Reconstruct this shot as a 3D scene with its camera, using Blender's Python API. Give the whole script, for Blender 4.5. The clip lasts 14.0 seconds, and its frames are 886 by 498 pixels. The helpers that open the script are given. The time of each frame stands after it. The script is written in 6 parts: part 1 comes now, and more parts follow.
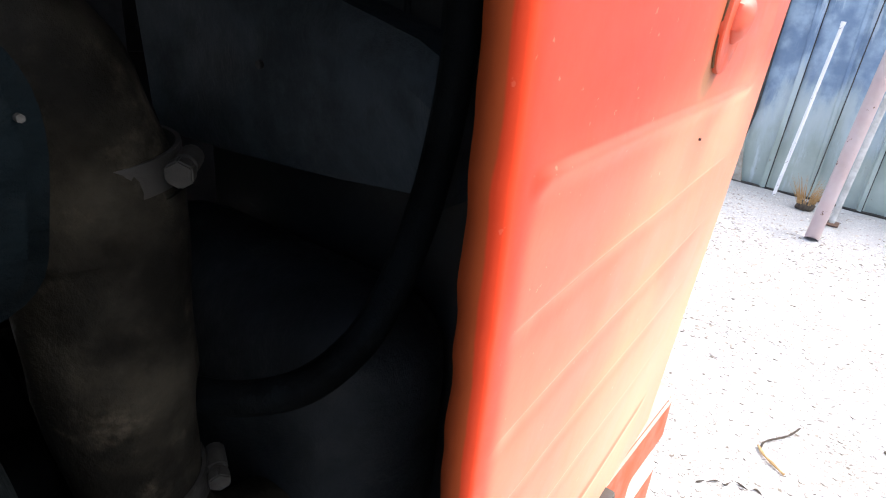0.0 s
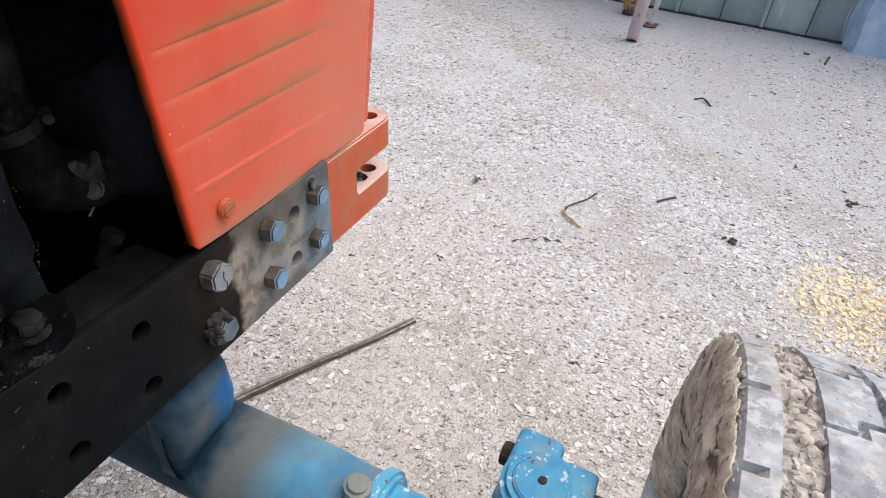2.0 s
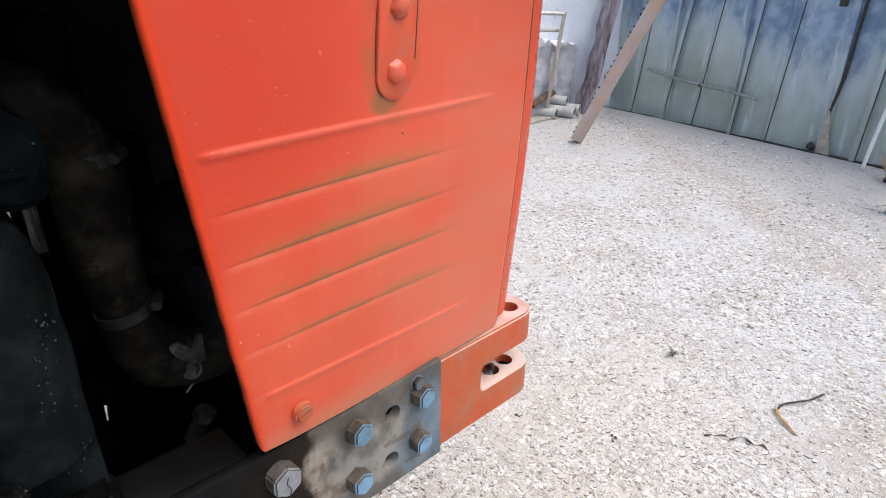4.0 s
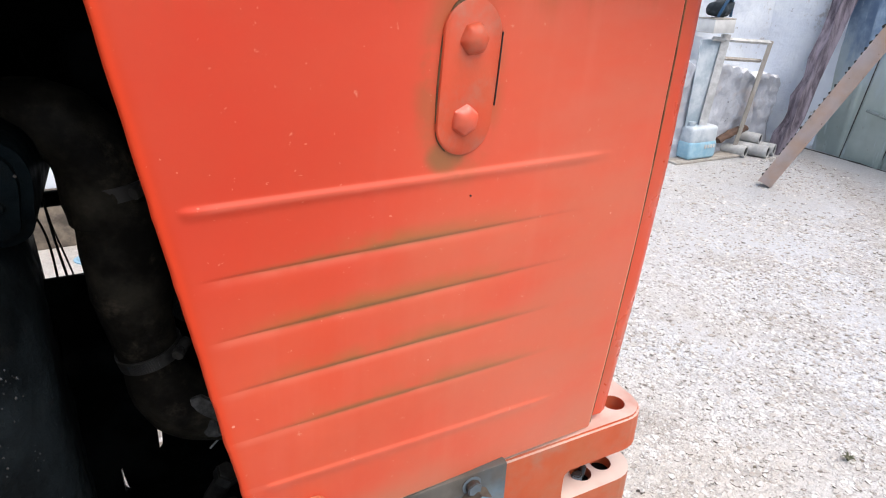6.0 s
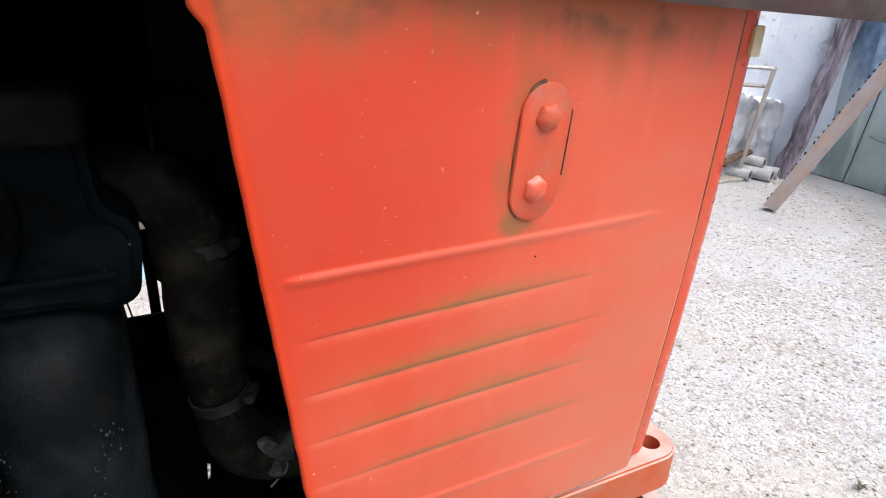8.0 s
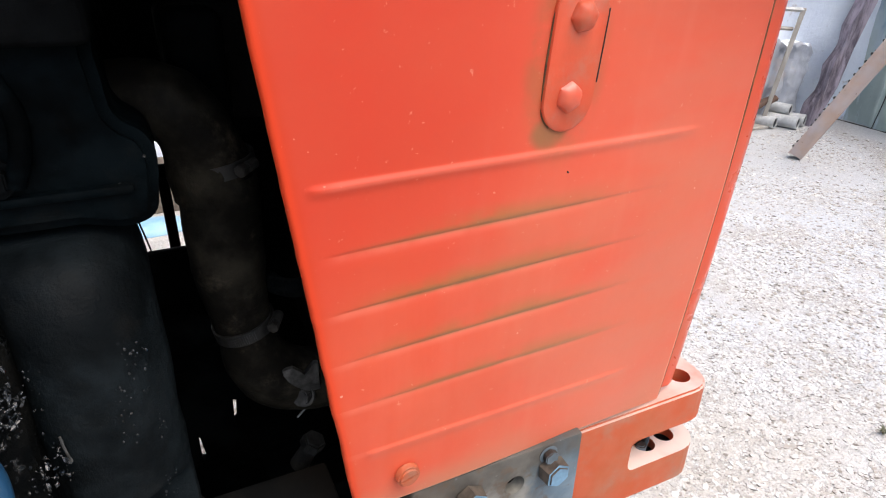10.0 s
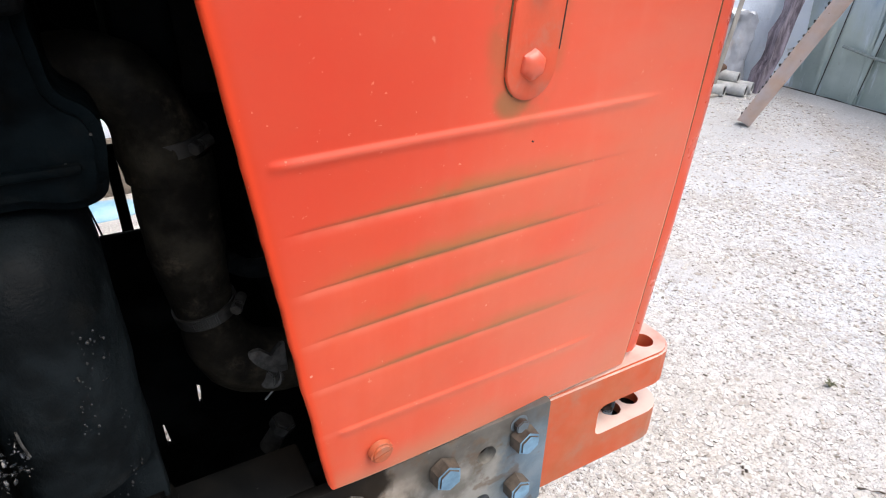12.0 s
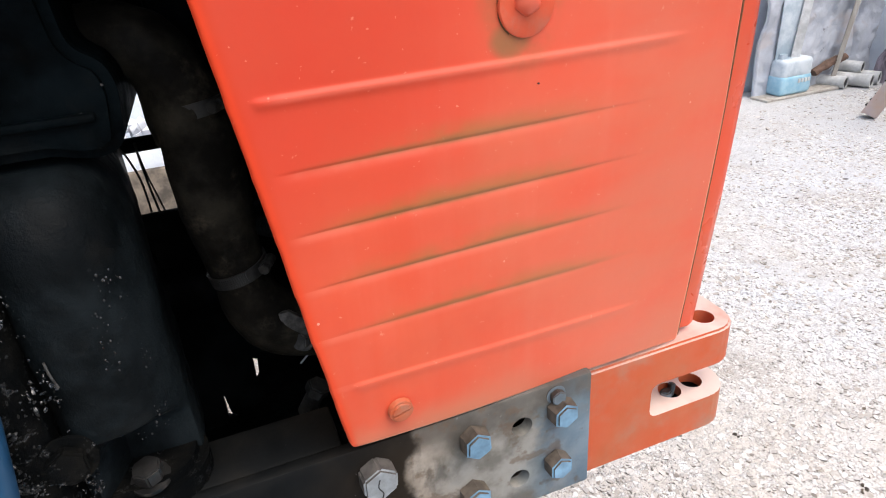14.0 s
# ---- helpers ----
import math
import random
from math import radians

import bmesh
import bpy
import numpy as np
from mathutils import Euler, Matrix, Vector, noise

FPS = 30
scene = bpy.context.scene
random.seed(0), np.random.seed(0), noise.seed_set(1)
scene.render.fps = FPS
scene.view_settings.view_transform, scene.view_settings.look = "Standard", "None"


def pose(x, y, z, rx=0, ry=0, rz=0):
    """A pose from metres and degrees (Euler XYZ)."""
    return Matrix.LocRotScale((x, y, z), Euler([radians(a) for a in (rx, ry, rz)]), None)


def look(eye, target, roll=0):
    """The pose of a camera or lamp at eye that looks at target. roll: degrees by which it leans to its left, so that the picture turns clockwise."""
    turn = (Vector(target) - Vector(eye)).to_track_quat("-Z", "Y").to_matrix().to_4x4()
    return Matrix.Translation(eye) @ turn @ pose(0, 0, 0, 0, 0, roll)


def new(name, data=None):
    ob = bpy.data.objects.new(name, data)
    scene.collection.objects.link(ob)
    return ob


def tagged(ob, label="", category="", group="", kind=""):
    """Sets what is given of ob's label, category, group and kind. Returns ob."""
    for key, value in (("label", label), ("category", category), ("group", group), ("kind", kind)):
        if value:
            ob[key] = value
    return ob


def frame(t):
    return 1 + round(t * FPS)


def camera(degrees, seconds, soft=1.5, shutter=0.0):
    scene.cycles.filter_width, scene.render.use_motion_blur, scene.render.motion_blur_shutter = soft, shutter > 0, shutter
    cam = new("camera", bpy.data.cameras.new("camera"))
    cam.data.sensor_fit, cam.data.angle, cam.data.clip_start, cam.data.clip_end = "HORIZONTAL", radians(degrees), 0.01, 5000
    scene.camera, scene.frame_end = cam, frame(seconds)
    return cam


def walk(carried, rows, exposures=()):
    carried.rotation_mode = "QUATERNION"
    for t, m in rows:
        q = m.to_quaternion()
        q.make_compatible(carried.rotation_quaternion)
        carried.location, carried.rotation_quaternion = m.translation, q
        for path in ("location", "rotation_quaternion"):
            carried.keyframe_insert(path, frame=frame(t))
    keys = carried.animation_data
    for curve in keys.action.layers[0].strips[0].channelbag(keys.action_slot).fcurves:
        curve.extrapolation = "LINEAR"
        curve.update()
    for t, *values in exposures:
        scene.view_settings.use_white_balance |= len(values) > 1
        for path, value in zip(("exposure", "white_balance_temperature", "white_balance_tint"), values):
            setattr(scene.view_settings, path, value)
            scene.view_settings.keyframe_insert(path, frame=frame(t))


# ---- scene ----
cam = camera(71.0, 14.0, 1.1)
PATH = [
    (0, (-0.154, -0.090, 1.370), (1.332, 0.995, 0.585), 5.0),
    (0.2, (-0.161, -0.102, 1.382), (1.342, 0.976, 0.618), 4.4),
    (0.5, (-0.166, -0.109, 1.390), (1.339, 0.969, 0.634), 4.0),
    (0.8, (-0.175, -0.120, 1.406), (1.329, 0.957, 0.646), 3.1),
    (1, (-0.185, -0.142, 1.418), (1.333, 0.887, 0.620), 2.8),
    (1.2, (-0.215, -0.196, 1.422), (1.300, 0.785, 0.561), 2.7),
    (1.3, (-0.236, -0.234, 1.423), (1.275, 0.708, 0.509), 3.4),
    (1.5, (-0.285, -0.314, 1.423), (1.255, 0.452, 0.403), 2.3),
    (1.8, (-0.343, -0.395, 1.420), (1.168, 0.234, 0.270), 5.7),
    (2, (-0.357, -0.427, 1.41), (1.122, 0.217, 0.228), 3.6),
    (2.2, (-0.342, -0.449, 1.403), (1.090, 0.172, 0.153), 2.7),
    (2.3, (-0.322, -0.452, 1.411), (1.073, 0.171, 0.121), 3.0),
    (2.4, (-0.287, -0.456, 1.411), (1.077, 0.176, 0.093), 3.2),
    (2.5, (-0.259, -0.465, 1.409), (1.095, 0.267, 0.131), -0.5),
    (2.7, (-0.204, -0.452, 1.420), (1.025, 0.575, 0.221), -7.0),
    (3, (-0.165, -0.428, 1.439), (0.819, 0.879, 0.288), -7.0),
    (3.2, (-0.179, -0.441, 1.456), (0.897, 0.870, 0.396), -2.6),
    (3.5, (-0.204, -0.465, 1.47), (1.1, 0.726, 0.532), 0.6),
    (3.7, (-0.203, -0.461, 1.468), (1.146, 0.719, 0.581), 2.4),
    (4, (-0.191, -0.451, 1.457), (1.059, 0.861, 0.611), 0.5),
    (4.2, (-0.163, -0.448, 1.447), (0.939, 1.006, 0.628), -0.3),
    (6.3, (-0.039, -0.381, 1.463), (0.802, 1.242, 0.65), 1.9),
    (6.5, (-0.05, -0.379, 1.466), (0.814, 1.236, 0.663), 2.6),
    (7, (-0.077, -0.389, 1.48), (0.804, 1.227, 0.696), 2.0),
    (7.3, (-0.088, -0.384, 1.487), (0.820, 1.220, 0.711), 1.9),
    (7.5, (-0.092, -0.38, 1.491), (0.802, 1.254, 0.761), 3.0),
    (8, (-0.096, -0.378, 1.5), (0.752, 1.264, 0.736), 2.4),
    (8.2, (-0.101, -0.374, 1.5), (0.711, 1.276, 0.715), 2.6),
    (10.3, (-0.099, -0.366, 1.461), (0.683, 1.244, 0.568), 1.0),
    (10.5, (-0.095, -0.364, 1.461), (0.69, 1.243, 0.567), 1.0),
    (11, (-0.086, -0.361, 1.46), (0.764, 1.207, 0.554), 2.2),
    (11.5, (-0.085, -0.362, 1.458), (0.816, 1.175, 0.549), 2.7),
    (11.8, (-0.094, -0.362, 1.459), (0.798, 1.179, 0.546), 0.8),
    (12, (-0.102, -0.361, 1.459), (0.776, 1.159, 0.501), 1.1),
    (12.3, (-0.108, -0.355, 1.456), (0.748, 1.145, 0.447), 1.0),
    (12.5, (-0.109, -0.352, 1.454), (0.786, 1.154, 0.49), 1.5),
    (13, (-0.112, -0.352, 1.464), (0.808, 1.178, 0.562), 2.6),
    (13.3, (-0.088, -0.366, 1.454), (0.790, 1.180, 0.538), 1.3),
    (13.5, (-0.064, -0.381, 1.442), (0.728, 1.236, 0.571), -0.0),
    (14, (-0.045, -0.408, 1.409), (0.546, 1.276, 0.506), -4.7),
]

EXPOSURES = [(0.0, 1.70, 6650, 10), (0.8, 1.54, 6650, 10), (1.2, 1.18, 6650, 10), (1.5, 0.65, 6650, 10), (2.2, 0.55, 6650, 10), (3.0, 0.6, 6650, 10), (4.0, 0.73, 6650, 10), (6.5, 0.83, 6650, 10), (8.0, 0.89, 6650, 10), (11.0, 0.93, 6650, 10), (14.0, 0.95, 6650, 10)]
walk(cam, [(t, look(eye, target, roll)) for t, eye, target, roll in PATH], EXPOSURES)

# ---- light: bright overcast day ----
world = bpy.data.worlds.new("overcast_sky")
scene.world = world
world.use_nodes = True
wn = world.node_tree.nodes
wn.clear()
sky = wn.new("ShaderNodeTexSky")
sky.sky_type = "NISHITA"
sky.sun_disc = False
sky.sun_elevation = radians(62)
sky.sun_rotation = radians(150)
sky.dust_density = 3.0
bg = wn.new("ShaderNodeBackground")
bg.inputs["Strength"].default_value = 0.13
wout = wn.new("ShaderNodeOutputWorld")
world.node_tree.links.new(sky.outputs[0], bg.inputs["Color"])
world.node_tree.links.new(bg.outputs[0], wout.inputs["Surface"])
sun_data = bpy.data.lights.new("sun", "SUN")
sun_data.energy = 1.5
sun_data.angle = radians(60)
sun_data.color = (1.0, 0.96, 0.9)
sun = new("sun", sun_data)
sun.matrix_world = look((1.5, -4.0, 8.0), (0.0, 0.0, 0.0))


# ---- materials ----
class Nodes:
    """A material's node tree with short calls."""

    def __init__(self, name):
        self.mat = bpy.data.materials.new(name)
        self.mat.use_nodes = True
        self.t = self.mat.node_tree
        self.bsdf = self.t.nodes["Principled BSDF"]
        self.co = self.t.nodes.new("ShaderNodeTexCoord").outputs["Object"]

    def put(self, socket, value):
        if isinstance(value, bpy.types.NodeSocket):
            self.t.links.new(value, socket)
        elif isinstance(value, tuple) and len(value) == 3 and socket.type == "RGBA":
            socket.default_value = (*value, 1)
        else:
            socket.default_value = value

    def noise(self, scale, detail=4.0, rough=0.55, stretch=None, coords=None):
        n = self.t.nodes.new("ShaderNodeTexNoise")
        n.inputs["Scale"].default_value, n.inputs["Detail"].default_value = scale, detail
        n.inputs["Roughness"].default_value = rough
        at = coords or self.co
        if stretch:
            m = self.t.nodes.new("ShaderNodeMapping")
            m.inputs["Scale"].default_value = stretch
            self.put(m.inputs["Vector"], at)
            at = m.outputs[0]
        self.put(n.inputs["Vector"], at)
        return n.outputs["Fac"]

    def cells(self, scale, feature="F1", out="Distance", rand=1.0):
        n = self.t.nodes.new("ShaderNodeTexVoronoi")
        n.feature = feature
        n.inputs["Scale"].default_value = scale
        n.inputs["Randomness"].default_value = rand
        self.put(n.inputs["Vector"], self.co)
        return n.outputs[out]

    def ramp(self, fac, lo, hi, a=0.0, b=1.0):
        n = self.t.nodes.new("ShaderNodeMapRange")
        n.interpolation_type = "SMOOTHSTEP"
        for k, v in zip(("Value", "From Min", "From Max", "To Min", "To Max"), (fac, lo, hi, a, b)):
            self.put(n.inputs[k], v)
        return n.outputs[0]

    def math(self, op, a, b=0.0):
        n = self.t.nodes.new("ShaderNodeMath")
        n.operation = op
        self.put(n.inputs[0], a)
        self.put(n.inputs[1], b)
        return n.outputs[0]

    def mix(self, fac, a, b, mode="MIX"):
        n = self.t.nodes.new("ShaderNodeMix")
        n.data_type, n.blend_type = "RGBA", mode
        self.put(n.inputs["Factor"], fac)
        self.put(n.inputs[6], a)
        self.put(n.inputs[7], b)
        return n.outputs[2]

    def xyz(self):
        n = self.t.nodes.new("ShaderNodeSeparateXYZ")
        self.put(n.inputs[0], self.co)
        return n.outputs

    def random(self):
        return self.t.nodes.new("ShaderNodeObjectInfo").outputs["Random"]

    def island(self):
        return self.t.nodes.new("ShaderNodeNewGeometry").outputs["Random Per Island"]

    def bump(self, height, strength=0.3, distance=0.002):
        n = self.t.nodes.new("ShaderNodeBump")
        n.inputs["Strength"].default_value, n.inputs["Distance"].default_value = strength, distance
        self.put(n.inputs["Height"], height)
        self.put(self.bsdf.inputs["Normal"], n.outputs[0])

    def done(self, colour, rough=0.6, metal=0.0, spec=0.5):
        self.put(self.bsdf.inputs["Base Color"], colour)
        self.put(self.bsdf.inputs["Roughness"], rough)
        self.put(self.bsdf.inputs["Metallic"], metal)
        self.put(self.bsdf.inputs["Specular IOR Level"], spec)
        return self.mat


def axle_paint():
    """Blue axle paint: black under the frame from oil and painted rail shade, a brown dust smear beside it, chalky blue
    further out.
    """
    n = Nodes("axle_paint")
    x, y, z = n.xyz()
    blue = n.mix(n.ramp(n.noise(9, 5), 0.35, 0.7), (0.035, 0.19, 0.34), (0.12, 0.33, 0.46))
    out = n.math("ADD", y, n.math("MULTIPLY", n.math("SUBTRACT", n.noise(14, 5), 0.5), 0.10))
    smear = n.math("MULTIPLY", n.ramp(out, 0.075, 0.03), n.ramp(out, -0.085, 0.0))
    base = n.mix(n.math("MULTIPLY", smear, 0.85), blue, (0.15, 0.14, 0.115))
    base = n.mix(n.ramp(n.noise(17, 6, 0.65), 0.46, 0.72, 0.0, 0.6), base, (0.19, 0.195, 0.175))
    # oil-black, with the shade of the rail put into the colour
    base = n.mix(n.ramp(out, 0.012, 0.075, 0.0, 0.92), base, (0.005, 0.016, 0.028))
    clean = n.math("ADD", x, n.math("MULTIPLY", n.math("SUBTRACT", n.noise(11, 3), 0.5), 0.04))
    clean = n.math("MULTIPLY", n.math("MULTIPLY", n.ramp(clean, -0.005, 0.035), n.ramp(z, 0.690, 0.712)), n.ramp(z, 0.795, 0.765))
    clean = n.math("MULTIPLY", clean, n.ramp(y, 0.028, 0.036))
    base = n.mix(n.math("MULTIPLY", clean, 0.95), base, (0.010, 0.135, 0.36))
    base = n.mix(n.ramp(n.noise(70, 4, 0.7), 0.68, 0.72, 0.0, 0.8), base, (0.08, 0.05, 0.035))
    n.bump(n.noise(80, 5), 0.25, 0.0015)
    return n.done(base, n.ramp(n.noise(20, 3), 0.3, 0.7, 0.4, 0.6), spec=n.ramp(out, 0.0, 0.05, 0.4, 0.12))


# pressed ribs: height at the rear edge, and their fall over 0.3 m
RIBS = [(1.3265, 0.003), (1.2780, 0.003), (1.2315, 0.003), (1.1870, 0.006), (1.1420, 0.012), (1.0890, 0.022)]
DUST = (0.30, 0.245, 0.18)


def orange_panel_paint():
    """Faded orange-red paint, olive grime with painted shade and highlights along the pressed ribs, oily film near the
    top.
    """
    n = Nodes("orange_panel_paint")
    x, y, z = n.xyz()
    base = n.mix(n.ramp(n.noise(5, 5), 0.35, 0.7), (0.74, 0.082, 0.036), (0.77, 0.110, 0.055))
    streak = n.ramp(n.noise(9, 4, stretch=(3.0, 3.0, 0.25)), 0.5, 0.75)
    base = n.mix(n.math("MULTIPLY", streak, 0.35), base, (0.79, 0.150, 0.088))
    base = n.mix(n.ramp(n.noise(3.2, 6, 0.6), 0.42, 0.68, 0.0, 0.55), base, (0.66, 0.056, 0.022))
    clean = n.math("MULTIPLY", n.ramp(n.math("ADD", x, n.math("MULTIPLY", n.noise(4, 4), 0.12)), 0.30, 0.04), n.ramp(z, 1.12, 1.36))
    base = n.mix(n.math("MULTIPLY", clean, 0.95), base, (0.61, 0.034, 0.011))
    base = n.mix(n.ramp(n.noise(160, 3, 0.7), 0.685, 0.72, 0.0, 0.5), base, (0.82, 0.33, 0.22))
    # rising dust in the lower and forward part
    low = n.math("MULTIPLY", n.ramp(z, 1.16, 1.00), n.ramp(n.noise(7, 5), 0.3, 0.75))
    base = n.mix(n.math("MULTIPLY", low, 0.55), base, (0.56, 0.19, 0.10))
    hem = n.math("MULTIPLY", n.ramp(n.math("ADD", z, n.math("MULTIPLY", n.noise(18, 5), 0.03)), 1.066, 1.026), n.ramp(x, 0.24, 0.06, 0.35, 1.0))
    base = n.mix(n.math("MULTIPLY", hem, 0.6), base, (0.48, 0.22, 0.13))
    fore = n.math("MULTIPLY", n.ramp(x, 0.12, 0.30), n.ramp(n.noise(6, 4, stretch=(1, 1, 3)), 0.25, 0.7))
    base = n.mix(n.math("MULTIPLY", fore, 0.5), base, (0.64, 0.165, 0.10))
    base = n.mix(n.ramp(n.noise(4, 6, 0.65), 0.3, 0.7, 0.02, 0.16), base, (0.52, 0.17, 0.07))
    # olive grime in soft, broken smears over the ribs, deepened by painted groove shade
    line, smear, hairs = 0.0, 0.0, 0.0
    wander = n.math("MULTIPLY", n.math("SUBTRACT", n.noise(16, 4), 0.5), 0.004)
    for (rz, drop), start, end, much in zip(RIBS[1:5], (0.035, 0.03, 0.04, 0.05), (0.18, 0.20, 0.21, 0.22), (0.95, 1.0, 1.0, 0.95)):
        off = n.math("SUBTRACT", n.math("ADD", z, n.math("MULTIPLY", x, drop / 0.3)), rz)
        span = n.math("MULTIPLY", n.ramp(x, start - 0.05, start + 0.05), n.ramp(x, end + 0.09, end - 0.05, 0.0, much))
        thin = n.math("MULTIPLY", n.ramp(off, -0.0026, -0.0002), n.ramp(n.math("ADD", off, wander), 0.0058, 0.0012))
        # hair line: the groove's shadow put into the colour
        hair = n.math("MULTIPLY", n.math("MULTIPLY", n.ramp(off, -0.0012, -0.0004), n.ramp(off, 0.0016, 0.0008)), n.math("MULTIPLY", n.ramp(x, 0.0, 0.06), n.ramp(x, 0.27, 0.17, 0.0, 0.30)))
        wide = n.math("MULTIPLY", n.ramp(off, -0.004, 0.002), n.ramp(n.math("ADD", off, n.math("MULTIPLY", wander, 4.0)), 0.019, 0.001))
        line = n.math("ADD", line, n.math("MULTIPLY", thin, span))
        hairs = n.math("ADD", hairs, hair)
        smear = n.math("ADD", smear, n.math("MULTIPLY", wide, span))
    broken = n.ramp(n.noise(15, 5, 0.65, stretch=(1, 1, 2)), 0.30, 0.54, 0.22, 1.0)
    patchy = n.ramp(n.noise(10, 5, 0.6), 0.36, 0.62)
    base = n.mix(n.math("MULTIPLY", n.math("MULTIPLY", smear, patchy), 0.8), base, (0.36, 0.135, 0.035))
    base = n.mix(n.math("MULTIPLY", n.math("MULTIPLY", line, broken), 0.78), base, (0.23, 0.115, 0.036))
    base = n.mix(n.math("MULTIPLY", hairs, n.ramp(n.noise(30, 4), 0.25, 0.6, 0.25, 0.8)), base, (0.22, 0.08, 0.026))
    # a faint olive cast over the whole ribbed field
    cast = n.math("MULTIPLY", n.math("MULTIPLY", n.ramp(z, 1.325, 1.27), n.ramp(z, 1.06, 1.13)), n.math("MULTIPLY", n.ramp(x, 0.03, 0.12), n.ramp(n.noise(5, 5), 0.32, 0.66)))
    base = n.mix(n.math("MULTIPLY", cast, 0.30), base, (0.52, 0.155, 0.075))
    # highlight painted pale along the crests of the first and last rib
    for (rz, drop), much in ((RIBS[0], 0.22), (RIBS[5], 0.12)):
        off = n.math("SUBTRACT", n.math("ADD", z, n.math("MULTIPLY", x, drop / 0.3)), rz)
        crest = n.math("MULTIPLY", n.ramp(off, -0.0040, -0.0005), n.ramp(off, 0.0042, 0.0028))
        crest = n.math("MULTIPLY", crest, n.math("MULTIPLY", n.ramp(x, -0.02, 0.0), n.ramp(x, 0.32, 0.22)))
        base = n.mix(n.math("MULTIPLY", crest, much), base, (0.86, 0.27, 0.18))
    # painted highlight along the lower lip of the grooves too
    for rz, drop in RIBS[1:5]:
        off = n.math("SUBTRACT", n.math("ADD", z, n.math("MULTIPLY", x, drop / 0.3)), rz)
        lip = n.math("MULTIPLY", n.ramp(off, -0.0085, -0.0012), n.ramp(off, 0.0001, -0.0006))
        lip = n.math("MULTIPLY", lip, n.math("MULTIPLY", n.ramp(x, -0.02, 0.0), n.ramp(x, 0.28, 0.14)))
        base = n.mix(n.math("MULTIPLY", lip, n.ramp(n.noise(24, 4), 0.3, 0.6, 0.12, 0.38)), base, (0.84, 0.22, 0.14))
    # brown oily film along the top, running down in streaks, and dark smuts in it
    drip = n.noise(11, 5, 0.6, stretch=(2.2, 2.2, 0.22))
    film = n.math("ADD", z, n.math("MULTIPLY", drip, 0.13))
    base = n.mix(n.ramp(film, 1.505, 1.575, 0.0, 0.8), base, (0.36, 0.105, 0.030))
    smut = n.math("MULTIPLY", n.ramp(n.noise(13, 5, 0.6, stretch=(1, 1, 1.4)), 0.50, 0.64), n.ramp(n.math("ADD", z, n.math("MULTIPLY", drip, 0.04)), 1.485, 1.525))
    base = n.mix(n.math("MULTIPLY", smut, 0.75), base, (0.075, 0.045, 0.026))
    # grime seeping round the bolted strap
    dx = n.math("DIVIDE", n.math("SUBTRACT", x, 0.166), 0.034)
    dz = n.math("DIVIDE", n.math("SUBTRACT", z, 1.388), 0.066)
    ring = n.math("SQRT", n.math("ADD", n.math("MULTIPLY", dx, dx), n.math("MULTIPLY", dz, dz)))
    ring = n.math("MULTIPLY", n.ramp(ring, 1.25, 0.8), n.ramp(n.noise(30, 4), 0.3, 0.6))
    base = n.mix(n.math("MULTIPLY", ring, 0.5), base, (0.30, 0.12, 0.04))
    sx, sz = n.math("DIVIDE", n.math("SUBTRACT", x, 0.157), 0.020), n.math("DIVIDE", n.math("SUBTRACT", z, 1.340), 0.014)
    seep = n.ramp(n.math("ADD", n.math("MULTIPLY", sx, sx), n.math("MULTIPLY", sz, sz)), 1.0, 0.2)
    base = n.mix(n.math("MULTIPLY", seep, n.ramp(n.noise(26, 4), 0.3, 0.6, 0.3, 0.75)), base, (0.26, 0.125, 0.045))
    # pale chips
    chip = n.ramp(n.cells(55), 0.075, 0.05)
    chip = n.math("MULTIPLY", chip, n.ramp(n.noise(23, 2), 0.60, 0.66))
    base = n.mix(n.math("MULTIPLY", chip, 0.7), base, (0.85, 0.42, 0.32))
    # clean bright rim along the rear edge, brown stain on the turned-in flange
    rim = n.math("ADD", x, n.math("MULTIPLY", n.math("SUBTRACT", z, 1.02), 0.1225))
    base = n.mix(n.math("MULTIPLY", n.ramp(rim, 0.009, 0.004), 0.6), base, (0.74, 0.062, 0.020))
    inward = n.math("SUBTRACT", y, n.math("SUBTRACT", n.math("MULTIPLY", x, 0.079), n.math("MULTIPLY", n.math("SUBTRACT", z, 1.025), 0.059)))
    base = n.mix(n.math("MULTIPLY", n.ramp(n.math("ADD", inward, n.math("MULTIPLY", n.math("SUBTRACT", n.noise(40, 3), 0.5), 0.003)), 0.0030, 0.0042), 0.85), base, (0.40, 0.085, 0.026))
    # thin dust film, strongest below the first rib, that lights up at a flat angle
    film = n.math("MULTIPLY", n.ramp(n.math("ADD", z, n.math("MULTIPLY", x, -0.02)), 1.345, 1.30, 0.14, 1.0), n.ramp(rim, 0.010, 0.022))
    film = n.math("MULTIPLY", film, n.ramp(n.noise(6, 5), 0.3, 0.65, 0.34, 0.76))
    n.put(n.bsdf.inputs["Sheen Weight"], film)
    n.put(n.bsdf.inputs["Sheen Roughness"], 0.35)
    n.put(n.bsdf.inputs["Sheen Tint"], (0.92, 0.82, 0.56))
    n.bump(n.noise(60, 4), 0.12, 0.001)
    return n.done(base, n.ramp(n.noise(12, 4), 0.3, 0.7, 0.36, 0.55), spec=n.ramp(rim, 0.002, 0.014, 0.08, 0.4))


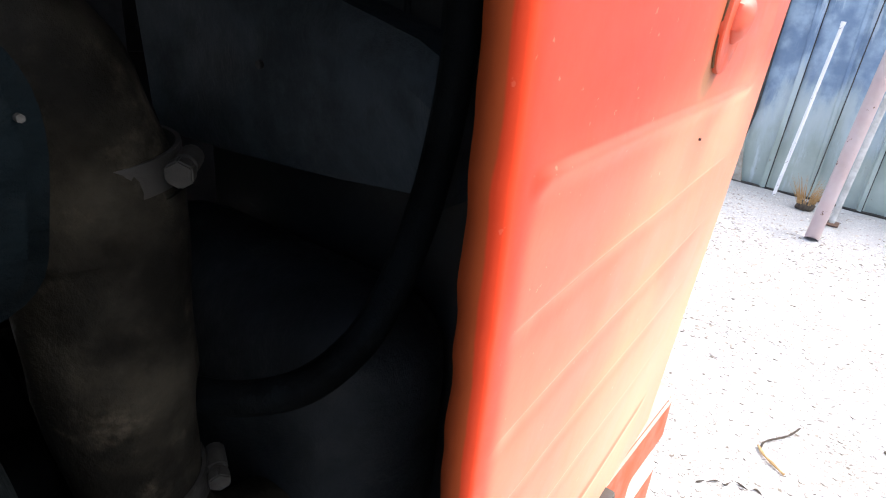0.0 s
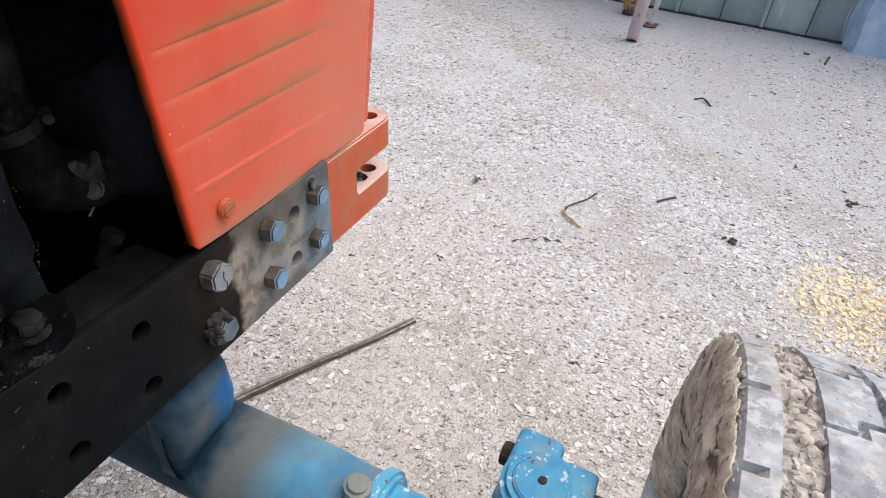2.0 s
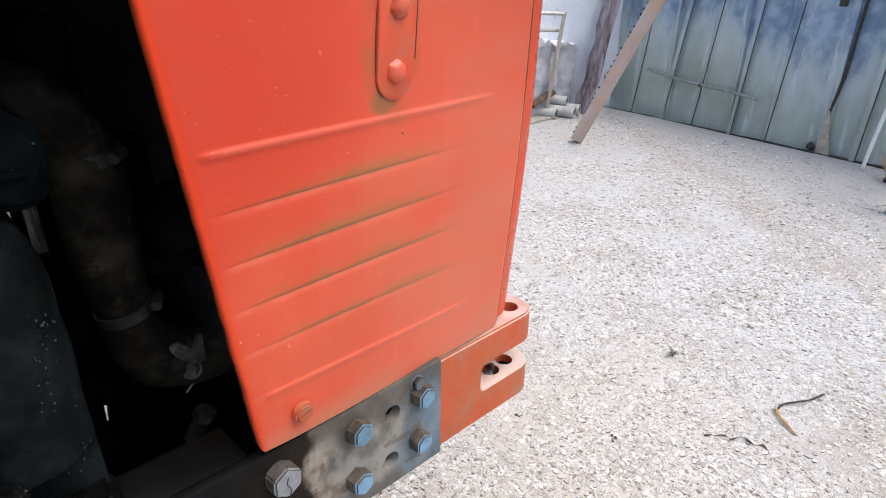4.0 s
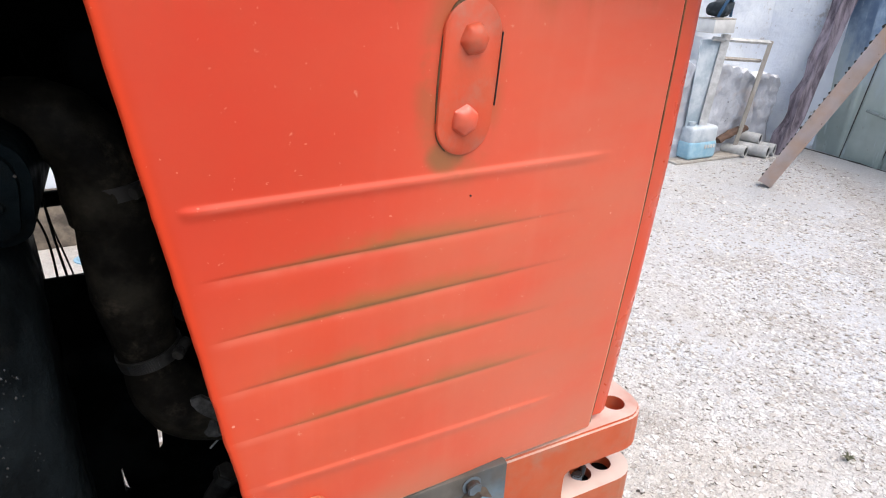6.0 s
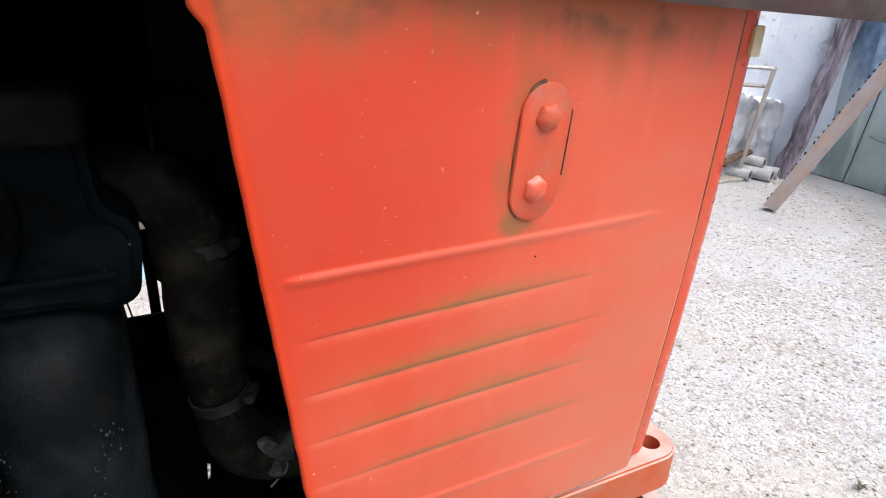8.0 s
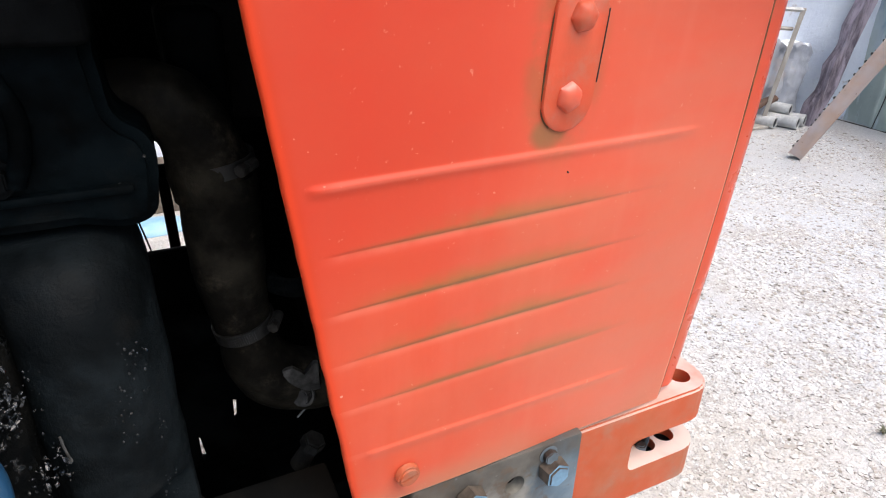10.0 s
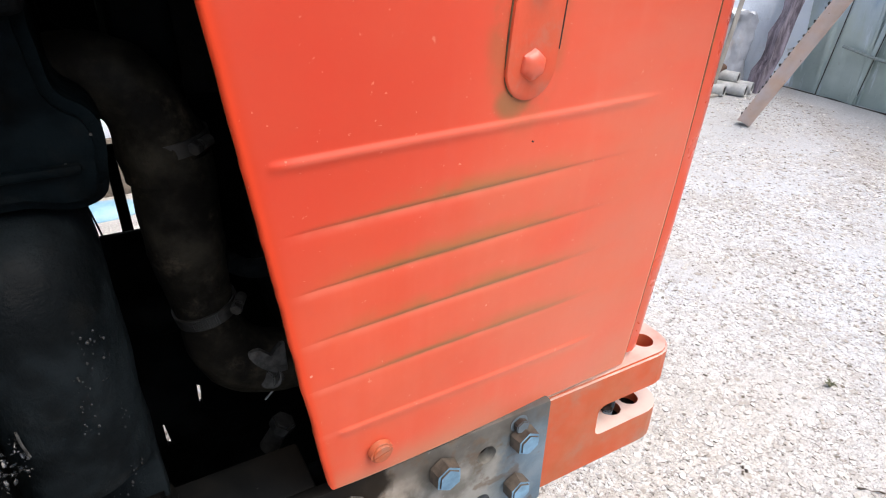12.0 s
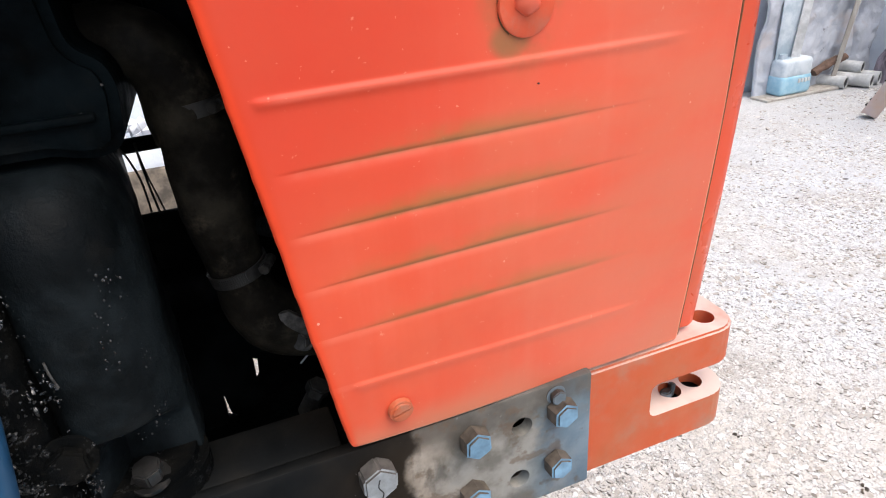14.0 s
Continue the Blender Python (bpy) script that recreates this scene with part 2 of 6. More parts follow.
def painted(name, colour, faded, dust=0.4, rough=0.5, chips=0.0, rust=(0.16, 0.07, 0.03), scale=8.0, topdust=0.0):
    """Paint with fading, dust, and chips down to rust."""
    n = Nodes(name)
    base = n.mix(n.ramp(n.noise(scale, 5), 0.3, 0.72), colour, faded)
    if dust:
        base = n.mix(n.ramp(n.noise(scale * 1.7, 6, 0.65), 0.45, 0.75, 0.0, dust), base, DUST)
    if topdust:
        g = n.t.nodes.new("ShaderNodeNewGeometry").outputs["Normal"]
        s = n.t.nodes.new("ShaderNodeSeparateXYZ")
        n.put(s.inputs[0], g)
        up = n.math("MULTIPLY", n.ramp(s.outputs[2], 0.3, 0.95), n.ramp(n.noise(scale * 2, 5), 0.2, 0.6, 0.4, 1.0))
        base = n.mix(n.math("MULTIPLY", up, topdust), base, (0.78, 0.68, 0.61))
    if chips:
        base = n.mix(n.ramp(n.noise(scale * 6, 5, 0.7), 0.70 - chips, 0.74 - chips), base, rust)
    n.bump(n.noise(scale * 12, 5, 0.6), 0.2, 0.001)
    return n.done(base, n.ramp(n.noise(scale * 3, 4), 0.3, 0.7, rough - 0.1, rough + 0.15))


def oily_metal(name, colour, sheen=0.4, dusty=0.25, speck=0.0, spec=0.18, pools=0.3):
    """Oil-soaked metal: black pools, greyer wiped patches, wet and dull areas."""
    n = Nodes(name)
    base = n.mix(n.ramp(n.noise(11, 6, 0.65), 0.38, 0.62), tuple(c * pools for c in colour), tuple(c * (2.2 - pools) + 0.0005 for c in colour))
    base = n.mix(n.ramp(n.noise(26, 6, 0.7), 0.52, 0.75, 0.0, dusty), base, (0.11, 0.09, 0.065))
    # pale specks painted into the colour as wet glints
    if speck:
        base = n.mix(n.ramp(n.noise(150, 3, 0.7), 0.70, 0.74, 0.0, speck), base, (0.20, 0.21, 0.21))
    n.bump(n.noise(38, 7, 0.7), 0.7, 0.004)
    return n.done(base, n.ramp(n.noise(14, 5, 0.65), 0.35, 0.65, sheen - 0.15, sheen + 0.3), spec=spec)


def rail_metal():
    """Frame rail: oil-black behind, worn beige primer and blue-grey paint in front."""
    n = Nodes("rail_metal")
    x, y, z = n.xyz()
    edge = n.math("ADD", x, n.math("MULTIPLY", n.math("SUBTRACT", n.noise(16, 5), 0.5), 0.07))
    primer = n.mix(n.ramp(n.noise(20, 5), 0.35, 0.65), (0.27, 0.225, 0.18), (0.43, 0.375, 0.31))
    grey = n.mix(n.ramp(n.noise(28, 5), 0.38, 0.66), (0.15, 0.14, 0.12), (0.30, 0.285, 0.255))
    blue = n.mix(n.ramp(n.noise(24, 4), 0.4, 0.7), (0.12, 0.165, 0.19), (0.21, 0.265, 0.295))
    bare = n.mix(n.ramp(n.math("ADD", x, n.math("MULTIPLY", n.noise(15, 4), 0.12)), 0.125, 0.165), primer, grey)
    patch = n.math("MULTIPLY", n.ramp(n.noise(19, 4), 0.50, 0.60), n.ramp(x, 0.15, 0.21))
    bare = n.mix(patch, bare, blue)
    strip = n.math("ADD", x, n.math("MULTIPLY", n.math("SUBTRACT", n.noise(9, 4), 0.5), 0.10))
    bare = n.mix(n.math("MULTIPLY", n.ramp(strip, 0.19, 0.235), n.ramp(z, 1.0, 0.94, 0.15, 0.65)), bare, (0.11, 0.20, 0.28))
    # uneven darker band towards the top edge
    top_band = n.math("ADD", z, n.math("MULTIPLY", n.math("SUBTRACT", n.noise(13, 5), 0.5), 0.09))
    bare = n.mix(n.math("MULTIPLY", n.ramp(top_band, 0.965, 1.005), 0.75), bare, (0.055, 0.045, 0.036))
    cloud = n.ramp(n.noise(10, 5, 0.6, stretch=(1.6, 1, 0.5)), 0.44, 0.62)
    bare = n.mix(n.math("MULTIPLY", cloud, n.ramp(x, 0.10, 0.13, 0.1, 0.28)), bare, (0.075, 0.078, 0.074))
    seat = n.ramp(n.noise(44, 4), 0.56, 0.66, 0.0, 0.6)
    bare = n.mix(seat, bare, (0.12, 0.075, 0.045))
    oil = n.mix(n.ramp(n.noise(18, 6, 0.65), 0.45, 0.75), (0.0042, 0.0049, 0.0053), (0.0120, 0.0112, 0.0098))
    oil = n.mix(n.math("MULTIPLY", n.ramp(edge, -0.06, 0.03), n.ramp(n.noise(9, 5), 0.35, 0.65, 0.2, 0.8)), oil, (0.026, 0.0185, 0.012))
    base = n.mix(n.ramp(edge, 0.048, 0.062), oil, bare)
    smut = n.ramp(n.noise(26, 5, stretch=(1, 1, 0.6)), 0.52, 0.66, 0.0, 0.75)
    base = n.mix(n.math("MULTIPLY", smut, n.math("MULTIPLY", n.ramp(edge, 0.14, 0.06), n.ramp(edge, 0.045, 0.06))), base, (0.028, 0.024, 0.02))
    flick = n.ramp(n.noise(120, 3, 0.75), 0.705, 0.725, 0.0, 0.45)
    base = n.mix(flick, base, (0.28, 0.28, 0.27))
    n.bump(n.noise(70, 5), 0.35, 0.0015)
    return n.done(base, n.ramp(n.noise(30, 3), 0.3, 0.7, 0.5, 0.75), spec=n.ramp(edge, 0.05, 0.07, 0.14, 0.35))


def ground_concrete():
    """Worn concrete: pale angular flakes flush in a dusty matrix, broken dark joints, specks, painted shadow dashes."""
    n = Nodes("ground_concrete")
    x, y, z = n.xyz()
    wob = n.t.nodes.new("ShaderNodeTexNoise")
    wob.inputs["Scale"].default_value, wob.inputs["Detail"].default_value = 55, 3
    n.put(wob.inputs["Vector"], n.co)
    vm = n.t.nodes.new("ShaderNodeVectorMath")
    vm.operation = "MULTIPLY_ADD"
    n.put(vm.inputs[0], wob.outputs["Color"])
    vm.inputs[1].default_value = (0.022, 0.022, 0.0)
    n.put(vm.inputs[2], n.co)
    plain_co, warped = n.co, vm.outputs[0]
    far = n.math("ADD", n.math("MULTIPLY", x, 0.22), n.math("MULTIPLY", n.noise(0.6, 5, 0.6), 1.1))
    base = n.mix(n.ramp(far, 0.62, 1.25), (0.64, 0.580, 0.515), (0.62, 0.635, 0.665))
    base = n.mix(n.ramp(n.noise(1.6, 6, 0.65), 0.46, 0.68, 0.0, 0.6), base, (0.40, 0.345, 0.29))
    rough_zone = n.ramp(n.noise(1.3, 5, 0.6), 0.34, 0.54, 0.25, 1.0)
    trodden = n.math("ADD", n.math("SUBTRACT", x, n.math("MULTIPLY", y, 0.75)), n.math("MULTIPLY", n.noise(1.1, 4), 1.2))
    rough_zone = n.math("MULTIPLY", rough_zone, n.ramp(trodden, 3.6, 4.7, 1.0, 0.25))
    base = n.mix(n.ramp(trodden, 3.3, 4.8, 0.0, 0.8), base, (0.46, 0.465, 0.475))
    rough_zone = n.math("MULTIPLY", rough_zone, n.ramp(n.math("ADD", y, n.math("MULTIPLY", n.noise(1.4, 4), 1.2)), 2.0, 3.0, 1.0, 0.35))
    base = n.mix(n.math("MULTIPLY", n.math("MULTIPLY", n.ramp(trodden, 3.55, 3.8), n.ramp(trodden, 4.1, 3.85)), 0.45), base, (0.42, 0.35, 0.29))
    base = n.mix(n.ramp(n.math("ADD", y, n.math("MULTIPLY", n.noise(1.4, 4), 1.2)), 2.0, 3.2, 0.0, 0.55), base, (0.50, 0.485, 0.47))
    soil = n.math("ADD", x, n.math("MULTIPLY", n.math("SUBTRACT", n.noise(3, 5), 0.5), 0.5))
    base = n.mix(n.math("MULTIPLY", n.ramp(soil, 0.32, 0.10, 0.0, 0.85), n.ramp(y, 2.2, 1.4)), base, (0.33, 0.265, 0.195))
    height = 0.0
    n.co = warped
    for scale, share, amount, dark in ((21, 0.16, 0.50, 0.25), (40, 0.34, 0.65, 0.45), (75, 0.42, 0.65, 0.6), (150, 0.4, 0.5, 0.6)):
        edge = n.cells(scale, "DISTANCE_TO_EDGE")
        sep = n.t.nodes.new("ShaderNodeSeparateColor")
        n.put(sep.inputs[0], n.cells(scale, "F1", "Color"))
        flake = n.ramp(sep.outputs[0], 1 - share, 1.02 - share)
        tone = n.mix(n.ramp(sep.outputs[1], 0.1, 0.9), (0.47, 0.415, 0.365), (0.93, 0.915, 0.89))
        inside = n.math("MULTIPLY", flake, n.ramp(edge, 0.05, 0.13))
        base = n.mix(n.math("MULTIPLY", n.math("MULTIPLY", inside, rough_zone), amount), base, tone)
        ring = n.math("MULTIPLY", n.math("MULTIPLY", flake, n.ramp(edge, 0.085, 0.03)), n.ramp(n.noise(scale * 0.8, 2, coords=plain_co), 0.51, 0.58))
        base = n.mix(n.math("MULTIPLY", n.math("MULTIPLY", ring, rough_zone), dark), base, (0.085, 0.068, 0.052))
        height = n.math("ADD", height, n.math("MULTIPLY", inside, 0.55))
    n.co = plain_co
    speck = n.noise(175, 4, 0.75)
    base = n.mix(n.math("MULTIPLY", n.ramp(speck, 0.585, 0.625), n.math("MULTIPLY", rough_zone, 0.8)), base, (0.11, 0.09, 0.07))
    base = n.mix(n.ramp(speck, 0.42, 0.36, 0.0, 0.6), base, (0.95, 0.935, 0.91))
    # dark dashes paint the little shadows that raised flakes throw
    dash = n.noise(80, 4, 0.7, stretch=(1.0, 0.55, 1.0))
    base = n.mix(n.math("MULTIPLY", n.ramp(dash, 0.597, 0.62), n.math("MULTIPLY", rough_zone, 0.9)), base, (0.07, 0.057, 0.045))
    chip = n.noise(30, 4, 0.7, stretch=(1.0, 0.6, 1.0))
    base = n.mix(n.math("MULTIPLY", n.ramp(chip, 0.625, 0.65), n.math("MULTIPLY", rough_zone, 0.75)), base, (0.17, 0.145, 0.12))
    base = n.mix(n.math("MULTIPLY", n.ramp(chip, 0.385, 0.36), n.math("MULTIPLY", rough_zone, 0.7)), base, (0.90, 0.885, 0.86))
    n.bump(n.math("ADD", height, n.math("MULTIPLY", speck, -0.6)), 0.9, 0.005)
    return n.done(base, 0.9, spec=0.2)


def island_stone(name, dark, light, rough=0.85):
    n = Nodes(name)
    base = n.mix(n.island(), dark, light)
    base = n.mix(n.ramp(n.noise(120, 4), 0.4, 0.7, 0.0, 0.4), base, DUST)
    # flanks painted dark in place of the stones' small contact shadows
    up = n.t.nodes.new("ShaderNodeSeparateXYZ")
    n.put(up.inputs[0], n.t.nodes.new("ShaderNodeNewGeometry").outputs["True Normal"])
    base = n.mix(n.ramp(up.outputs[2], 0.70, 0.40, 0.0, 0.78), base, (0.105, 0.084, 0.065))
    n.bump(n.noise(200, 4), 0.3, 0.001)
    return n.done(base, rough, spec=0.25)


def fence_sheet():
    """Steel sheet: grey-green below, flaking blue paint with pale wear above."""
    n = Nodes("fence_sheet")
    x, y, z = n.xyz()
    rnd = n.random()
    steel = n.mix(n.ramp(n.noise(2.2, 5), 0.35, 0.7), (0.28, 0.34, 0.31), (0.42, 0.485, 0.45))
    steel = n.mix(n.math("MULTIPLY", rnd, 0.35), steel, (0.42, 0.49, 0.485))
    runs = n.noise(5.5, 6, 0.65, stretch=(1, 1, 0.3))
    up = n.math("ADD", z, n.math("MULTIPLY", n.math("SUBTRACT", runs, 0.5), 1.1))
    up = n.math("ADD", up, n.math("MULTIPLY", n.math("SUBTRACT", rnd, 0.5), 0.5))
    pale = n.ramp(up, 0.34, 0.70, 0.0, 0.65)
    base = n.mix(pale, steel, (0.45, 0.54, 0.60))
    blue = n.mix(n.ramp(n.noise(7, 5), 0.35, 0.7), (0.15, 0.23, 0.35), (0.32, 0.43, 0.55))
    base = n.mix(n.ramp(up, 0.66, 1.0), base, blue)
    wear = n.ramp(n.noise(9, 6, 0.7, stretch=(1, 1, 0.18)), 0.56, 0.68, 0.0, 0.55)
    base = n.mix(wear, base, (0.58, 0.66, 0.72))
    rust = n.math("MULTIPLY", n.ramp(n.noise(17, 6, 0.7), 0.63, 0.72), n.ramp(z, 0.5, 0.02, 0.15, 0.8))
    base = n.mix(rust, base, (0.17, 0.10, 0.06))
    n.bump(n.noise(10, 4), 0.3, 0.01)
    return n.done(base, n.ramp(n.noise(6, 4), 0.3, 0.7, 0.45, 0.7), spec=0.4)


def whitewash():
    n = Nodes("whitewash")
    base = n.mix(n.ramp(n.noise(2.5, 6, 0.65), 0.35, 0.7), (0.68, 0.735, 0.82), (0.80, 0.85, 0.90))
    base = n.mix(n.ramp(n.noise(4.5, 6, 0.7), 0.58, 0.66, 0.0, 0.7), base, (0.42, 0.40, 0.38))
    base = n.mix(n.ramp(n.noise(14, 6, 0.7), 0.66, 0.72, 0.0, 0.9), base, (0.22, 0.21, 0.20))
    n.bump(n.noise(6, 8, 0.7), 0.8, 0.03)
    return n.done(base, 0.92, spec=0.15)


def rubble():
    """Grey-white rubble: dark pits, washed white on what faces up."""
    n = Nodes("whitewashed_rubble")
    base = n.mix(n.ramp(n.noise(3.5, 6, 0.6), 0.35, 0.68), (0.40, 0.415, 0.455), (0.55, 0.575, 0.63))
    base = n.mix(n.ramp(n.noise(13, 5, 0.7), 0.67, 0.70, 0.0, 0.85), base, (0.10, 0.095, 0.09))
    base = n.mix(n.ramp(n.noise(5, 4), 0.55, 0.7, 0.0, 0.5), base, (0.50, 0.42, 0.385))
    g = n.t.nodes.new("ShaderNodeNewGeometry").outputs["Normal"]
    s = n.t.nodes.new("ShaderNodeSeparateXYZ")
    n.put(s.inputs[0], g)
    base = n.mix(n.math("MULTIPLY", n.ramp(s.outputs[2], 0.35, 0.75), n.ramp(n.noise(9, 3), 0.3, 0.5)), base, (0.86, 0.87, 0.89))
    n.bump(n.noise(30, 6, 0.7), 0.8, 0.012)
    return n.done(base, 0.92, spec=0.15)


def plain(name, a, b, scale=20.0, rough=0.7, metal=0.0, stretch=None, bump=0.25, dist=0.002):
    n = Nodes(name)
    base = n.mix(n.ramp(n.noise(scale, 6, 0.65, stretch), 0.33, 0.68), a, b)
    n.bump(n.noise(scale * 4, 5, 0.6, stretch), bump, dist)
    return n.done(base, rough, metal)


ORANGE_PANEL = orange_panel_paint()
ORANGE = painted("orange_paint", (0.80, 0.078, 0.026), (0.78, 0.105, 0.045), 0.22, 0.45, 0.0, topdust=0.35)
ORANGE_STRAP = painted("grimy_orange_strap", (0.67, 0.078, 0.026), (0.55, 0.088, 0.032), 0.35, 0.5, 0.0, scale=22)
ORANGE_EDGE = painted("orange_edge_paint", (0.70, 0.075, 0.026), (0.62, 0.095, 0.036), 0.18, 0.32, 0.0)
ORANGE_CAST = painted("orange_casting_paint", (0.56, 0.090, 0.026), (0.47, 0.12, 0.045), 0.55, 0.55, 0.0, topdust=0.8)
ORANGE_DULL = painted("dull_orange_screw", (0.50, 0.10, 0.035), (0.36, 0.13, 0.07), 0.6, 0.55, 0.0, scale=30)
HOOD_BROWN = painted("brown_hood_paint", (0.075, 0.036, 0.032), (0.05, 0.033, 0.032), 0.25, 0.5, 0.0)
STRAP_GRIME = plain("olive_grime", (0.05, 0.032, 0.016), (0.16, 0.085, 0.034), 60, 0.8)
EDGE_CREASE = plain("brown_edge_crease", (0.09, 0.05, 0.022), (0.25, 0.13, 0.055), 40, 0.85)
RAIL = rail_metal()


def chipped_blue():
    """Blue casting paint: fading, dust, pale scuffs and dark chips."""
    n = Nodes("blue_axle_paint")
    base = n.mix(n.ramp(n.noise(14, 5), 0.3, 0.72), (0.025, 0.25, 0.47), (0.11, 0.43, 0.60))
    base = n.mix(n.ramp(n.noise(24, 6, 0.65), 0.47, 0.72, 0.0, 0.45), base, DUST)
    base = n.mix(n.ramp(n.noise(75, 4, 0.7), 0.60, 0.64, 0.0, 0.85), base, (0.62, 0.72, 0.78))
    base = n.mix(n.ramp(n.noise(58, 5, 0.72), 0.635, 0.665), base, (0.10, 0.085, 0.07))
    n.bump(n.noise(120, 5, 0.65), 0.35, 0.0015)
    return n.done(base, n.ramp(n.noise(40, 4), 0.3, 0.7, 0.34, 0.58))


BLUE = chipped_blue()
AXLE_BLUE = axle_paint()
DUSTY_BLUE = painted("dusty_blue_boss", (0.15, 0.20, 0.20), (0.25, 0.265, 0.23), 0.6, 0.5, 0.0, scale=18)
BLUE_TUBE = painted("blue_tube_paint", (0.008, 0.055, 0.125), (0.014, 0.08, 0.17), 0.08, 0.5)


def bolt_metal(name, flank, face, crack=0.0):
    """Dirt-browned flanks and a paler end face, split by the normal towards -y."""
    n = Nodes(name)
    g = n.t.nodes.new("ShaderNodeNewGeometry").outputs["Normal"]
    s = n.t.nodes.new("ShaderNodeSeparateXYZ")
    n.put(s.inputs[0], g)
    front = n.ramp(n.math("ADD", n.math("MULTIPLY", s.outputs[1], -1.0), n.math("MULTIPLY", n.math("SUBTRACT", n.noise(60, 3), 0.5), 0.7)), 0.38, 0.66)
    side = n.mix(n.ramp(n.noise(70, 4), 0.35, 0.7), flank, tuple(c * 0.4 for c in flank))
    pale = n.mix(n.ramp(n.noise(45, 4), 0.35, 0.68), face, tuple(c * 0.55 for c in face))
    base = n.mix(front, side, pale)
    n.bump(n.noise(120, 4), 0.2, 0.0008)
    return n.done(base, 0.5, spec=0.4)


BOLT_BLUE = bolt_metal("bolt_blue_face", (0.125, 0.10, 0.078), (0.20, 0.36, 0.50))
BOLT_STEEL = bolt_metal("bolt_steel_face", (0.12, 0.108, 0.098), (0.34, 0.36, 0.37))
BOLT_CAKED = bolt_metal("bolt_caked", (0.06, 0.05, 0.042), (0.17, 0.21, 0.24))
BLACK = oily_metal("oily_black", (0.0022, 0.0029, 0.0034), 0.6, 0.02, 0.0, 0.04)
TEAL = oily_metal("oily_teal_iron", (0.0012, 0.0024, 0.0031), 0.5, 0.03, 0.04, 0.02)
WET_CRUST = oily_metal("wet_crust", (0.003, 0.0035, 0.004), 0.22, 0.05, 0.0, 1.0)
GREY_IRON = oily_metal("dull_grey_iron", (0.0028, 0.0032, 0.0035), 0.6, 0.06, spec=0.04, pools=0.7)
BOLT_OILY = plain("oily_bolt", (0.006, 0.006, 0.006), (0.026, 0.025, 0.024), 45, 0.3)
CASE_IRON = oily_metal("oily_case_iron", (0.0056, 0.0078, 0.0090), 0.50, 0.03, 0.05, 0.06, 0.5)


def wet_glint():
    """Black oil-soaked crust, dull between wet spots."""
    n = Nodes("wet_oily_crust")
    base = n.mix(n.ramp(n.noise(34, 6, 0.7), 0.42, 0.66), (0.0015, 0.0020, 0.0023), (0.0075, 0.0072, 0.0062))
    wet = n.ramp(n.noise(55, 5, 0.7), 0.55, 0.64)
    n.bump(n.noise(150, 5, 0.75), 0.8, 0.004)
    return n.done(base, n.ramp(wet, 0.0, 1.0, 0.7, 0.12), spec=n.ramp(wet, 0.0, 1.0, 0.06, 0.9))


WET_GLINT = wet_glint()
TANK = oily_metal("dull_tank", (0.011, 0.0132, 0.0150), 0.6, 0.05, pools=0.7)
SLATE = oily_metal("slate_shroud", (0.034, 0.044, 0.052), 0.6, 0.05, pools=0.75)
HOSE = oily_metal("old_rubber_hose", (0.0150, 0.0130, 0.0095), 0.75, 0.45, 0.0, 0.1)
HOSE_CLAMP = plain("dirty_clamp", (0.0085, 0.0078, 0.0068), (0.023, 0.021, 0.018), 60, 0.6)
CLAMP = plain("clamp_steel", (0.015, 0.015, 0.0145), (0.05, 0.048, 0.045), 60, 0.5, 0.5)


def tyre_rubber():
    """Weathered grey rubber, scuffed pale, with brown dust smeared over it."""
    n = Nodes("dusty_tyre_rubber")
    base = n.mix(n.ramp(n.noise(22, 6, 0.65), 0.32, 0.68), (0.23, 0.245, 0.255), (0.48, 0.50, 0.51))
    base = n.mix(n.ramp(n.noise(48, 5, 0.7), 0.50, 0.62, 0.0, 0.8), base, (0.60, 0.61, 0.60))
    base = n.mix(n.ramp(n.noise(13, 6, 0.7), 0.50, 0.66, 0.0, 0.75), base, (0.40, 0.34, 0.27))
    base = n.mix(n.ramp(n.noise(110, 4, 0.7), 0.64, 0.68, 0.0, 0.6), base, (0.09, 0.085, 0.08))
    n.bump(n.noise(70, 6, 0.7), 0.5, 0.002)
    return n.done(base, 0.85, spec=0.3)


RUBBER = tyre_rubber()
MUD = plain("dry_mud", (0.35, 0.315, 0.265), (0.64, 0.59, 0.52), 45, 0.95, bump=0.6, dist=0.004)


def mud_crust():
    """Dried yellow-brown mud, split by broken dark cracks."""
    n = Nodes("dry_mud_crust")
    base = n.mix(n.ramp(n.noise(30, 6, 0.65), 0.33, 0.68), (0.46, 0.40, 0.285), (0.84, 0.78, 0.62))
    base = n.mix(n.ramp(n.noise(9, 5, 0.6), 0.45, 0.68, 0.0, 0.6), base, (0.42, 0.38, 0.31))
    crack = n.ramp(n.noise(26, 4, 0.6, stretch=(0.35, 1.0, 1.6)), 0.60, 0.64)
    pit = n.ramp(n.noise(85, 5, 0.7), 0.60, 0.66)
    dark = n.math("MAXIMUM", crack, n.math("MULTIPLY", pit, 0.7))
    base = n.mix(n.math("MULTIPLY", dark, 0.85), base, (0.12, 0.095, 0.065))
    n.bump(n.math("SUBTRACT", n.noise(110, 6, 0.7), dark), 0.9, 0.006)
    return n.done(base, 0.95, spec=0.2)


